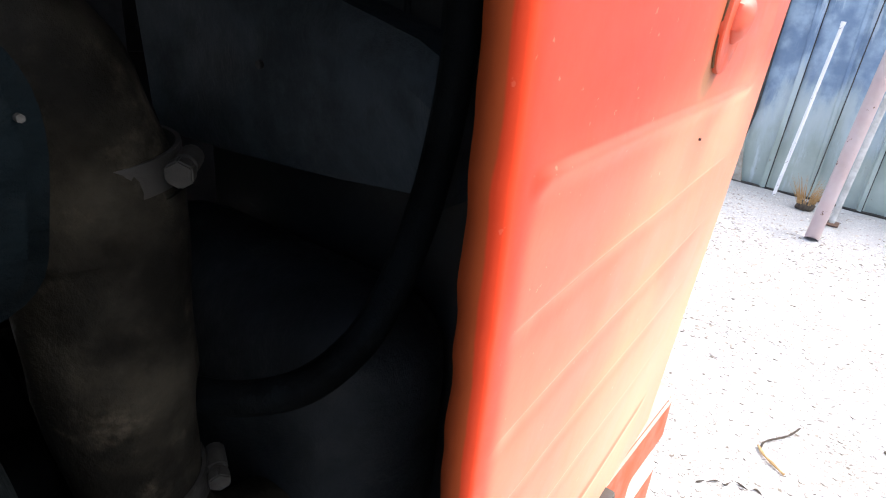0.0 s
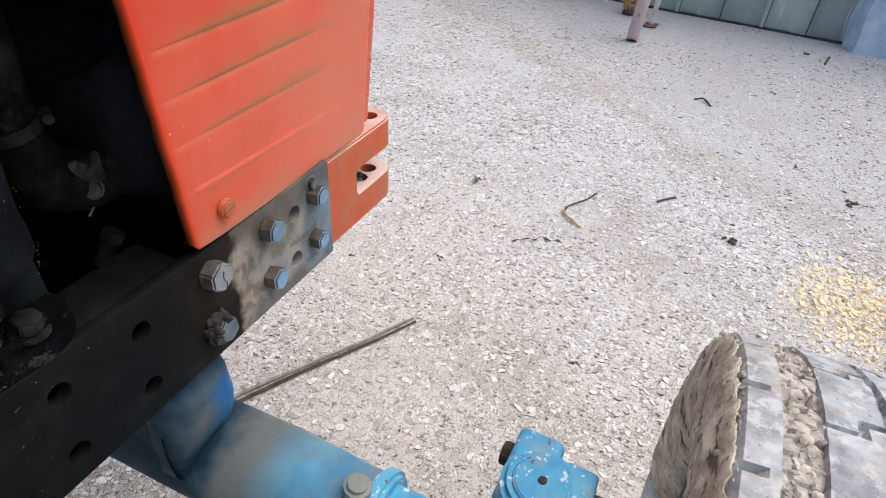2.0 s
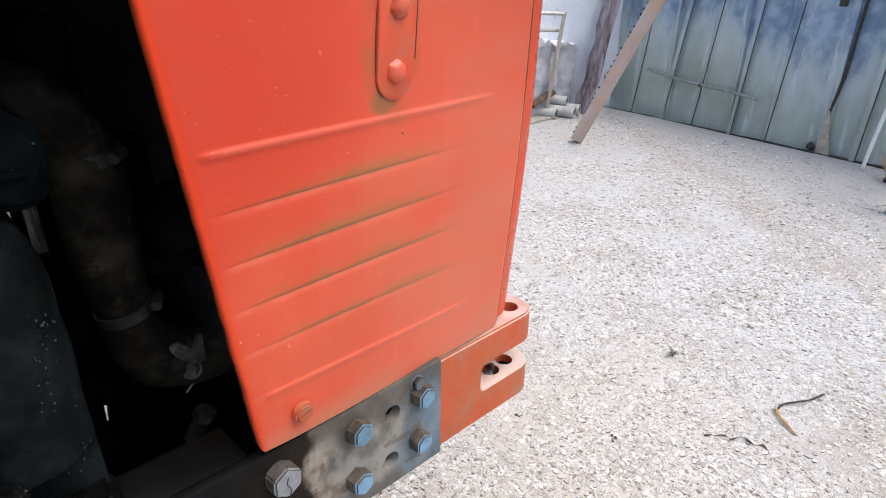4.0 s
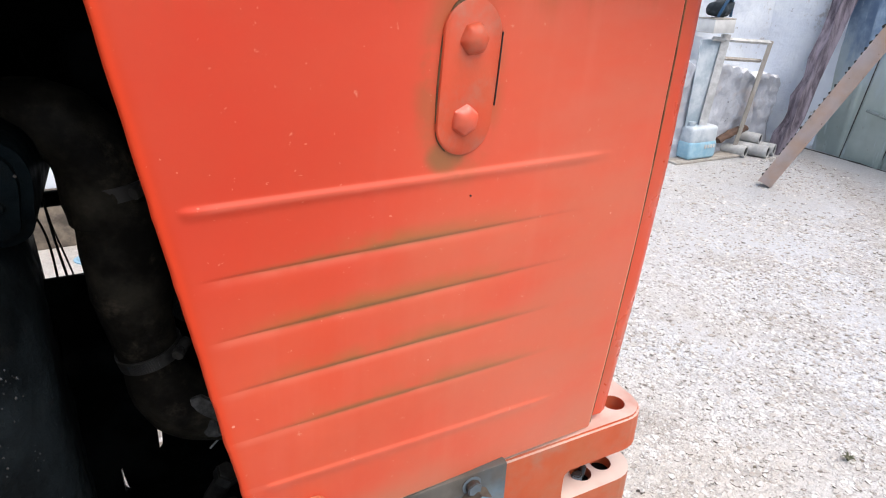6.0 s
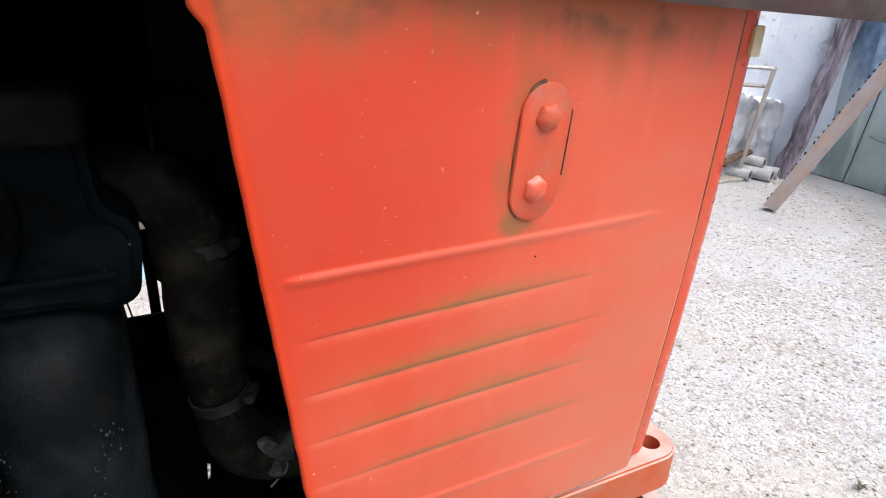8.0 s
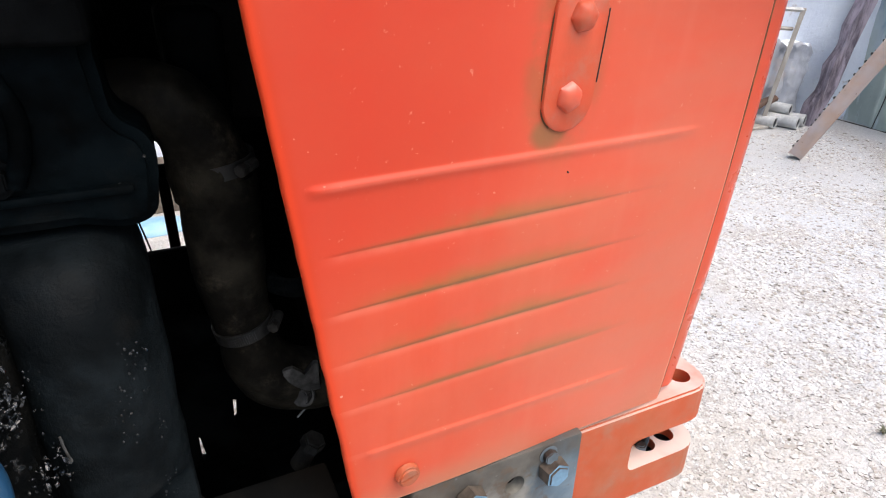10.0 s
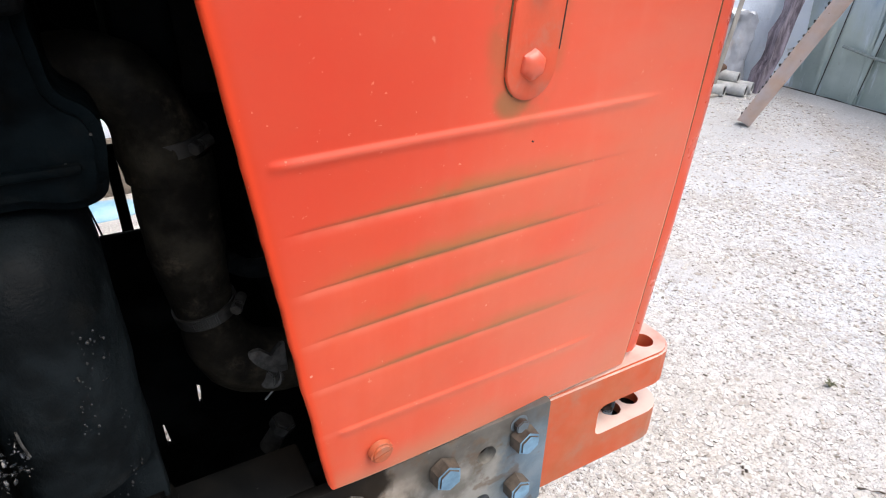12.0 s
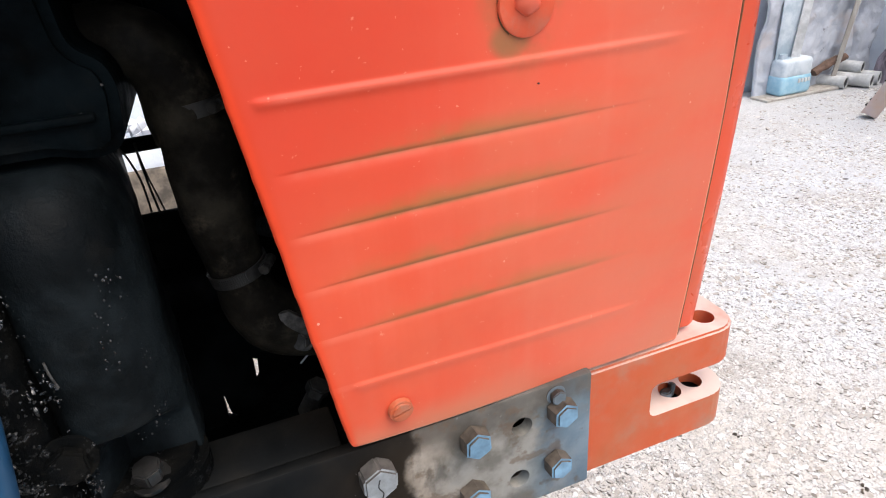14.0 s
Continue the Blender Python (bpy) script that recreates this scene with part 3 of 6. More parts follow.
MUD_SKIN = mud_crust()
CONCRETE = ground_concrete()
PEBBLES = island_stone("pebbles", (0.40, 0.36, 0.32), (0.86, 0.835, 0.80))
GRIT = island_stone("dark_grit", (0.09, 0.075, 0.06), (0.50, 0.45, 0.40))
FENCE = fence_sheet()
WHITE = whitewash()
RUBBLE = rubble()
PINK_PIPE = painted("dusty_rose_pipe", (0.49, 0.31, 0.205), (0.47, 0.40, 0.39), 0.3, 0.6, 0.04, (0.13, 0.07, 0.05), scale=3.0)
LILAC_PIPE = painted("dusty_lilac_pipe", (0.43, 0.325, 0.325), (0.50, 0.435, 0.45), 0.25, 0.6, 0.04, (0.13, 0.07, 0.05), scale=3.0)
WHITE_POST = painted("white_flaking_post", (0.86, 0.87, 0.88), (0.78, 0.79, 0.80), 0.06, 0.6, 0.07, (0.10, 0.075, 0.06), scale=6)
TIMBER = plain("purple_grey_timber", (0.075, 0.060, 0.075), (0.40, 0.34, 0.39), 15, 0.85, 0.0, (1, 1, 0.16), 0.6, 0.010)
WOOD = plain("grey_weathered_wood", (0.30, 0.27, 0.23), (0.46, 0.43, 0.39), 20, 0.8, 0.0, (1, 1, 0.15), 0.5)
STICK = plain("bare_grey_stick", (0.20, 0.165, 0.135), (0.39, 0.335, 0.28), 40, 0.85, 0.0, (0.2, 1, 1), 0.5)
STRAW = plain("dry_straw", (0.36, 0.20, 0.075), (0.56, 0.38, 0.19), 60, 0.85)
TWIG = plain("dark_twig", (0.038, 0.029, 0.022), (0.10, 0.078, 0.057), 60, 0.85)
WIRE = plain("black_wire", (0.008, 0.008, 0.008), (0.02, 0.02, 0.02), 30, 0.5)
BASIN = plain("washed_out_basin", (0.20, 0.40, 0.56), (0.32, 0.50, 0.62), 9, 0.5)
BLUE_PLASTIC = plain("pale_blue_plastic", (0.25, 0.48, 0.62), (0.40, 0.60, 0.70), 9, 0.45)
GREY_PIPE = plain("white_grey_pipe", (0.42, 0.42, 0.41), (0.64, 0.64, 0.63), 12, 0.7)
RUST = plain("rusty_iron", (0.07, 0.04, 0.028), (0.17, 0.10, 0.07), 24, 0.8, bump=0.5)
SEAM_BAR = plain("weathered_bar", (0.17, 0.20, 0.19), (0.28, 0.32, 0.31), 24, 0.7)
SEAM = plain("rusted_lap_seam", (0.02, 0.02, 0.018), (0.055, 0.05, 0.042), 24, 0.8)
TAN_RUST = plain("rusty_tan_patch", (0.30, 0.26, 0.21), (0.46, 0.43, 0.38), 16, 0.85)
CREAM = plain("cream_reflector", (0.60, 0.46, 0.26), (0.68, 0.55, 0.36), 30, 0.4)
CORN = plain("corn_grain", (0.74, 0.57, 0.34), (0.90, 0.79, 0.58), 200, 0.6)
BRACKET = plain("worn_bracket_steel", (0.018, 0.018, 0.0175), (0.10, 0.097, 0.092), 70, 0.5, 0.2)
CHROME = plain("worn_brass_fitting", (0.022, 0.022, 0.021), (0.085, 0.082, 0.076), 50, 0.5, 0.4)
MESH_DARK = plain("radiator_core_black", (0.010, 0.011, 0.012), (0.018, 0.020, 0.022), 50, 0.6)
BROWN_BOARD = plain("dirty_brown_board", (0.075, 0.062, 0.050), (0.24, 0.195, 0.15), 9, 0.9)
BROWN_DIRT = plain("caked_oily_dirt", (0.018, 0.015, 0.0125), (0.055, 0.044, 0.035), 60, 0.9, bump=0.5)
PALE_SHEET = plain("pale_plastic_sheet", (0.36, 0.44, 0.50), (0.62, 0.67, 0.71), 7, 0.4)
PALE_BLUE = plain("pale_blue_limewash", (0.30, 0.42, 0.58), (0.50, 0.60, 0.70), 5, 0.85, bump=0.5, dist=0.01)
PALE_BOX = plain("white_crate", (0.55, 0.55, 0.54), (0.70, 0.70, 0.68), 8, 0.6)


# ---- mesh helpers ----
def part(name, bm, material, parent=None, label="", smooth=True):
    """Links a bmesh as one mesh object, under a thing or a part."""
    me = bpy.data.meshes.new(name)
    bm.to_mesh(me)
    bm.free()
    me.materials.append(material)
    if smooth:
        me.shade_smooth()
        me.set_sharp_from_angle(angle=radians(38))
    ob = new(name, me)
    if parent:
        ob.parent = parent
    if label:
        tagged(ob, label)
    return ob


def thing(name, label, category, group="", kind=""):
    return tagged(new(name), label, category, group, kind)


def box(lo, hi, bevel=0.004, seg=2, bm=None):
    bm = bm or bmesh.new()
    lo, hi = Vector(lo), Vector(hi)
    m = Matrix.Translation((lo + hi) / 2) @ Matrix.Diagonal((*(hi - lo), 1))
    made = bmesh.ops.create_cube(bm, size=1, matrix=m)["verts"]
    if bevel:
        edges = list({e for v in made for e in v.link_edges})
        bmesh.ops.bevel(bm, geom=edges, offset=bevel, segments=seg, affect="EDGES", profile=0.5)
    return bm


def to_axis(axis):
    return Vector(axis).to_track_quat("Z", "Y").to_matrix().to_4x4()


def rod(a, b, r, r2=None, n=20, bm=None, bevel=0.0):
    """A closed cylinder or cone from a to b."""
    bm = bm or bmesh.new()
    a, b = Vector(a), Vector(b)
    m = Matrix.Translation((a + b) / 2) @ to_axis(b - a)
    made = bmesh.ops.create_cone(bm, cap_ends=True, segments=n, radius1=r, radius2=r if r2 is None else r2, depth=(b - a).length, matrix=m)["verts"]
    if bevel:
        edges = [e for e in {e for v in made for e in v.link_edges} if any(len(f.verts) > 4 for f in e.link_faces)]
        bmesh.ops.bevel(bm, geom=edges, offset=bevel, segments=2, affect="EDGES")
    return bm


def smooth_path(points, steps=8):
    """Catmull-Rom through points."""
    p = [Vector(q) for q in points]
    p = [2 * p[0] - p[1]] + p + [2 * p[-1] - p[-2]]
    out = []
    for i in range(1, len(p) - 2):
        for k in range(steps):
            t = k / steps
            a, b, c, d = p[i - 1], p[i], p[i + 1], p[i + 2]
            out.append(0.5 * ((2 * b) + (c - a) * t + (2 * a - 5 * b + 4 * c - d) * t * t + (3 * b - a - 3 * c + d) * t**3))
    out.append(p[-2])
    return out


def sweep(points, radius, n=14, steps=8, bm=None, hollow=0.0):
    """A tube along a smooth path; radius: a number or a function of 0..1. hollow: wall thickness of an open end."""
    bm = bm or bmesh.new()
    path = smooth_path(points, steps)
    rings = []
    side = None
    for i, q in enumerate(path):
        d = (path[min(i + 1, len(path) - 1)] - path[max(i - 1, 0)]).normalized()
        if side is None:
            side = d.orthogonal().normalized()
        side = (side - d * side.dot(d)).normalized()
        up = d.cross(side)
        r = radius(i / (len(path) - 1)) if callable(radius) else radius
        rings.append([bm.verts.new(q + r * (math.cos(a) * side + math.sin(a) * up)) for a in (2 * math.pi * k / n for k in range(n))])
    for r0, r1 in zip(rings, rings[1:]):
        for k in range(n):
            bm.faces.new((r0[k], r0[(k + 1) % n], r1[(k + 1) % n], r1[k]))
    bm.faces.new(rings[0][::-1])
    bm.faces.new(rings[-1])
    return bm


def hexbolt(at, out, r, h, washer=0.0, bm=None, turn=0.0, dome=0.3):
    """A bevelled hexagon head standing on a surface at 'at', facing 'out'."""
    bm = bm or bmesh.new()
    m = Matrix.Translation(at) @ to_axis(out) @ pose(0, 0, 0, 0, 0, turn)
    base = 0.0
    if washer:
        base = h * 0.18
        bmesh.ops.create_cone(bm, cap_ends=True, segments=20, radius1=washer, radius2=washer * 0.97, depth=base, matrix=m @ pose(0, 0, base / 2))
    made = bmesh.ops.create_cone(bm, cap_ends=True, segments=6, radius1=r, radius2=r, depth=h - base, matrix=m @ pose(0, 0, base + (h - base) / 2))["verts"]
    tops = [e for e in {e for v in made for e in v.link_edges}]
    bmesh.ops.bevel(bm, geom=tops, offset=r * 0.12, segments=2, affect="EDGES")
    return bm


def roughen(bm, amount, scale, seed=0.0):
    for v in bm.verts:
        v.co += noise.noise_vector(v.co * scale + Vector((seed, seed * 1.7, 0))) * amount


def cut(ob, cutters):
    """Holes through a mesh: takes the bmesh solids away from it."""
    for bm in cutters:
        me = bpy.data.meshes.new("cutter")
        bm.to_mesh(me)
        bm.free()
        tool = new("cutter", me)
        mod = ob.modifiers.new("cut", "BOOLEAN")
        mod.operation, mod.object, mod.solver = "DIFFERENCE", tool, "EXACT"
        bpy.context.view_layer.update()
        done = bpy.data.meshes.new_from_object(ob.evaluated_get(bpy.context.evaluated_depsgraph_get()))
        ob.modifiers.clear()
        ob.data = done
        bpy.data.objects.remove(tool)
    ob.data.shade_smooth()
    ob.data.set_sharp_from_angle(angle=radians(38))


def panel_y(x, z):
    """The plane in which the side panel lies."""
    return 0.079 * x - 0.059 * (z - 1.025)


PANEL_OUT = Vector((0.079, -1.0, -0.059)).normalized()


# ---- setting ----
def ground_height(x, y):
    """Gentle unevenness, sinking nowhere under the wheel."""
    far = min(1.0, max(0.0, (math.hypot(x - 0.5, y) - 1.2) / 2.0))
    return far * 0.018 * noise.noise(Vector((x * 0.8, y * 0.8, 0.3)))


def build_ground():
    xs = sorted(set([-600, -120, -40, -15, -8] + [i * 0.2 - 5 for i in range(65)] + [9, 14, 40, 120, 600]))
    ys = sorted(set([-600, -120, -40, -15, -8] + [i * 0.2 - 5 for i in range(56)] + [7.5, 14, 40, 120, 600]))
    bm = bmesh.new()
    grid = [[bm.verts.new((x, y, ground_height(x, y) if max(abs(x), abs(y)) < 8 else 0)) for y in ys] for x in xs]
    for a, b in zip(grid, grid[1:]):
        for i in range(len(ys) - 1):
            bm.faces.new((a[i], b[i], b[i + 1], a[i + 1]))
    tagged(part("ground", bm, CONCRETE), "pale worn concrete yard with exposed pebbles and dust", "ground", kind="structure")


def scatter(name, material, count, region, size, label, category, flat=0.55, seed=1, weight=None):
    """Many small stones in one mesh, on the ground."""
    rng = random.Random(seed)
    tri = [(0, k, k % 7 + 1) for k in range(1, 8)]
    sides = [(k, k + 7, k % 7 + 8, k % 7 + 1) for k in range(1, 8)]
    verts, faces = [], []
    x0, x1, y0, y1 = region
    for _ in range(count):
        x, y = rng.uniform(x0, x1), rng.uniform(y0, y1)
        if weight and rng.random() > weight(x, y):
            continue
        s = size * (0.25 + 1.9 * rng.random() ** 4)
        turn, sx, sy = rng.uniform(0, 6.3), rng.uniform(0.7, 1.3), rng.uniform(0.6, 1.1)
        k, z, tall = len(verts), ground_height(x, y), s * flat * rng.uniform(0.6, 1.3)
        ring = [(math.cos(turn + 0.898 * i), math.sin(turn + 0.898 * i), rng.uniform(0.6, 1.2)) for i in range(7)]
        c, d = math.cos(turn * 3.7), math.sin(turn * 3.7)
        verts.append((x, y, z + tall * 0.6))
        lean = rng.uniform(0.0, 1.1)
        for grow, lift in ((1.0, 1.0), (1.04, None)):
            for a, b, jag in ring:
                # slabs lie tilted, one side sunk in the dust
                high = tall * (0.5 + lean * a + rng.uniform(-0.15, 0.15)) if lift else -0.004
                a, b = a * sx * jag * grow * s, b * sy * jag * grow * s
                verts.append((x + a * c - b * d, y + a * d + b * c, z + high))
        faces += [tuple(i + k for i in f) for f in tri + sides]
    me = bpy.data.meshes.new(name)
    me.from_pydata(verts, [], faces)
    me.materials.append(material)
    return tagged(new(name, me), label, category, kind="stuff")


def patchy(x, y):
    return 0.25 + 0.75 * max(0.0, min(1.0, 0.5 + 1.6 * noise.noise(Vector((x * 1.1, y * 1.1, 4.0)))))


build_ground()
scatter("pebbles", PEBBLES, 60000, (0.1, 3.2, -1.6, 2.4), 0.0060, "small pale stone flakes bedded in the yard", "gravel", 0.34, 3, patchy)
scatter("pebbles", PEBBLES, 32000, (3.2, 5.4, -1.6, 3.2), 0.0072, "small pale stone flakes bedded in the yard", "gravel", 0.30, 4, patchy)
scatter("grit", GRIT, 20000, (0.1, 4.2, -1.6, 2.6), 0.0044, "dark grit and crumbs of dirt on concrete", "grit", 0.2, 5, patchy)
scatter("pebbles", PEBBLES, 4500, (-0.9, 0.1, -0.6, 2.8), 0.0065, "small pale stone flakes bedded in the yard", "gravel", 0.34, 6, patchy)
scatter("corn_grains", CORN, 8500, (1.45, 2.20, -1.36, -0.82), 0.0066, "spilt yellow corn grains on the concrete", "corn", 0.8, 7, lambda x, y: max(0.0, 1 - math.hypot((x - 1.82) / 0.36, (y + 1.08) / 0.25)))


def fence_x(y):
    return 5.60 + 0.095 * (y - 1.1)


def build_fence():
    """Upright steel sheets of uneven width, each a little out of line, with folded seams."""
    fence = thing("fence", "upright steel sheet fence, grey-green below and flaking blue above", "fence", kind="structure")
    rng = random.Random(5)
    edges = [3.70, 3.32, 2.96, 2.56, 2.2, 1.88, 1.52, 1.05, 0.78, 0.45, 0.08, -0.27, -0.6, -0.93, -1.18, -1.6, -2.0, -2.4, -2.8, -3.2, -3.6, -4.0, -4.5, -5.0]
    for i, (a, b) in enumerate(zip(edges, edges[1:])):
        bm = bmesh.new()
        rows, gap = 10, -0.012
        off, lean, foot = rng.uniform(-0.012, 0.012) + 0.012 * (i % 2), rng.uniform(-0.01, 0.01), rng.uniform(-0.03, -0.01)
        steps = [0, 0.06, 0.10, 0.5, 0.90, 0.94, 1.0]
        fold = [0.0, 0.0, 0.018, 0.022, 0.018, 0.0, 0.0]
        grid = []
        for r in range(rows + 1):
            z = foot + (2.05 - foot) * r / rows
            line = []
            for s, f in zip(steps, fold):
                y = a - gap + (b - a + 2 * gap) * s + lean * (z - 1) * 0.6
                x = fence_x(y) + off + lean * z + f + 0.008 * noise.noise(Vector((y * 3, z * 2.2, i)))
                line.append(bm.verts.new((x, y, z)))
            grid.append(line)
        for p, q in zip(grid, grid[1:]):
            for k in range(len(steps) - 1):
                bm.faces.new((p[k], q[k], q[k + 1], p[k + 1]))
        sheet = part("sheet", bm, FENCE, fence, smooth=False)
        thick = sheet.modifiers.new("thick", "SOLIDIFY")
        thick.thickness = 0.003
    # dark rusty lap seams, and pale folded battens over some of them
    for foot, head in ((2.938, 2.835), (2.238, 2.145), (1.517, 1.452), (0.45, 0.40), (-0.27, -0.30), (-0.93, -0.95), (-1.6, -1.62)):
        bm = sweep([(fence_x(foot) - 0.012, foot, 0.0), (fence_x(foot) - 0.014, (foot + head) / 2, 0.45), (fence_x(head) - 0.012, head - (foot - head) * 1.1, 2.0)], 0.0045, 6, 6)
        part("seam", bm, SEAM, fence)
    for foot, head, w in ((2.583, 2.46, 0.026), (1.854, 1.79, 0.022), (0.80, 0.76, 0.028), (0.08, 0.05, 0.02), (-0.6, -0.62, 0.02)):
        top = head - (foot - head) * 1.1
        bm = bmesh.new()
        quads = []
        for y, z in ((foot, 0.0), (top, 2.02)):
            xx = fence_x(y)
            quads.append([bm.verts.new(q) for q in ((xx + 0.01, y + w, z), (xx - 0.022, y + w * 0.8, z), (xx - 0.026, y - w * 0.6, z), (xx + 0.01, y - w * 0.7, z))])
        for k in range(4):
            bm.faces.new((quads[0][k], quads[0][(k + 1) % 4], quads[1][(k + 1) % 4], quads[1][k]))
        bm.faces.new(quads[0][::-1])
        bm.faces.new(quads[1])
        bmesh.ops.recalc_face_normals(bm, faces=bm.faces)
        part("batten", bm, FENCE, fence)
        part("seam", sweep([(fence_x(foot) - 0.014, foot - w * 0.75, 0.0), (fence_x(top) - 0.014, top - w * 0.75, 2.0)], 0.004, 6, 2), SEAM, fence)
    # slanting dark slit between two sheets, closed by a rusty foot below
    bm = bmesh.new()
    cols = []
    for z, y0, y1 in ((0.30, 1.062, 1.050), (0.36, 1.060, 1.042), (0.63, 1.028, 1.006), (1.157, 1.010, 0.992), (2.04, 0.980, 0.958)):
        cols.append([bm.verts.new((fence_x(y) - 0.020, y, z)) for y in (y0, y1)] + [bm.verts.new((fence_x(y) + 0.01, y, z)) for y in (y1, y0)])
    for p, q in zip(cols, cols[1:]):
        for k in range(4):
            bm.faces.new((p[k], p[(k + 1) % 4], q[(k + 1) % 4], q[k]))
    bm.faces.new(cols[0][::-1])
    bm.faces.new(cols[-1])
    bmesh.ops.recalc_face_normals(bm, faces=bm.faces)
    part("slit", bm, WIRE, fence, "black gap where two sheets part", smooth=False)
    bm = bmesh.new()
    cols = []
    for z, y0, y1 in ((-0.02, 1.083, 0.972), (0.10, 1.080, 1.000), (0.24, 1.070, 1.025), (0.36, 1.058, 1.048)):
        cols.append([bm.verts.new((fence_x(y) - 0.024, y, z)) for y in (y0, y1)] + [bm.verts.new((fence_x(y) + 0.01, y, z)) for y in (y1, y0)])
    for p, q in zip(cols, cols[1:]):
        for k in range(4):
            bm.faces.new((p[k], p[(k + 1) % 4], q[(k + 1) % 4], q[k]))
    bm.faces.new(cols[0][::-1])
    bm.faces.new(cols[-1])
    bmesh.ops.recalc_face_normals(bm, faces=bm.faces)
    part("patch", bm, TAN_RUST, fence, "rusty tan patch at the foot of the slit")
    bm = bmesh.new()
    bmesh.ops.create_icosphere(bm, subdivisions=3, radius=0.03, matrix=Matrix.Translation((fence_x(1.13) - 0.02, 1.13, 0.05)))
    roughen(bm, 0.015, 30)
    part("clod", bm, SEAM, fence)
    # dark uneven joint along the foot
    path = [(fence_x(y) - 0.014 + 0.004 * noise.noise(Vector((y * 4, 0, 1))), y, 0.004 + 0.008 * noise.noise(Vector((y * 6, 0, 7)))) for y in (3.4 - 0.11 * k for k in range(75))]
    part("foot_joint", sweep(path, lambda t: 0.012 + 0.006 * noise.noise(Vector((t * 70, 0, 0))), 6, 2), SEAM, fence)
    # rails behind the sheets hold them upright
    for z in (0.5, 1.55):
        part("rail", box((fence_x(3.2) + 0.06, -5.0, z), (fence_x(3.2) + 0.10, 3.28, z + 0.05), 0.003), RUST, fence)
    # latch bar across three sheets
    path = [(fence_x(2.8) - 0.03, 2.80, 0.47), (fence_x(2.45) - 0.035, 2.45, 0.42), (fence_x(2.2) - 0.04, 2.2, 0.405), (fence_x(1.9) - 0.035, 1.9, 0.385), (fence_x(1.66) - 0.03, 1.66, 0.355)]
    part("latch_bar", sweep(path, 0.013, 8, 5), SEAM_BAR, fence)
    part("latch_bolt", rod((fence_x(2.2) - 0.07, 2.2, 0.40), (fence_x(2.2), 2.2, 0.40), 0.014), RUST, fence)
    part("hook", box((fence_x(1.15) - 0.05, 1.12, 1.15), (fence_x(1.15) - 0.02, 1.18, 1.22), 0.008), SEAM, fence)


def build_wall():
    """Whitewashed wall that meets the fence, with a broken plinth in front."""
    bm = bmesh.new()
    nx, nz = 90, 24
    grid = []
    for i in range(nx + 1):
        x = -4.0 + 10.4 * i / nx
        line = []
        for k in range(nz + 1):
            z = -0.05 + 2.6 * k / nz
            y = 3.66 - 0.85 * max(0.0, x - 5.36) + 0.05 * noise.noise(Vector((x * 1.3, z * 1.6, 1))) + 0.02 * noise.noise(Vector((x * 5, z * 5, 7)))
            line.append(bm.verts.new((x, y, z)))
        grid.append(line)
    for p, q in zip(grid, grid[1:]):
        for k in range(nz):
            bm.faces.new((p[k], q[k], q[k + 1], p[k + 1]))
    wall = tagged(part("wall_north", bm, WHITE), "rough whitewashed masonry wall with grey bare patches", "wall", kind="structure")
    wall.modifiers.new("thick", "SOLIDIFY").thickness = 0.25
    # broken plinth: ragged top edge, hollows and proud stones
    bm = bmesh.new()
    nx, nz = 90, 44
    grid = []
    for i in range(nx + 1):
        x = 4.15 + 1.28 * i / nx
        top = 0.85 - 0.17 * (x - 4.3) + 0.05 * noise.noise(Vector((x * 5, 0, 3))) + 0.03 * noise.noise(Vector((x * 17, 0, 9)))
        line = []
        for k in range(nz + 1):
            v = k / nz
            z = -0.02 + (top + 0.02) * min(1.0, v / 0.86)
            y = 3.48 + 0.04 * noise.noise(Vector((x * 3, z * 4, 5))) + 0.018 * noise.noise(Vector((x * 9, z * 10, 2))) + 0.010 * noise.noise(Vector((x * 25, z * 25, 4)))
            y -= 0.035 * math.exp(-((v - 0.83) / 0.05) ** 2) * (0.6 + noise.noise(Vector((x * 11, 2, 6))))
            y += 0.06 * math.exp(-((x - 5.18 - 0.05 * noise.noise(Vector((z * 6, 1, 1)))) / 0.022) ** 2) * min(1.0, v * 2)
            if v > 0.86:
                y += (v - 0.86) / 0.14 * (3.70 - y)
                z += 0.02 * noise.noise(Vector((x * 14, y * 14, 1)))
            line.append(bm.verts.new((x, y, z)))
        grid.append(line)
    for p, q in zip(grid, grid[1:]):
        for k in range(nz):
            bm.faces.new((p[k], p[k + 1], q[k + 1], q[k]))
    bmesh.ops.recalc_face_normals(bm, faces=bm.faces)
    plinth = tagged(part("plinth", bm, RUBBLE), "broken whitewashed rubble plinth along the foot of the wall", "plinth", kind="structure")
    plinth.modifiers.new("thick", "SOLIDIFY").thickness = 0.03


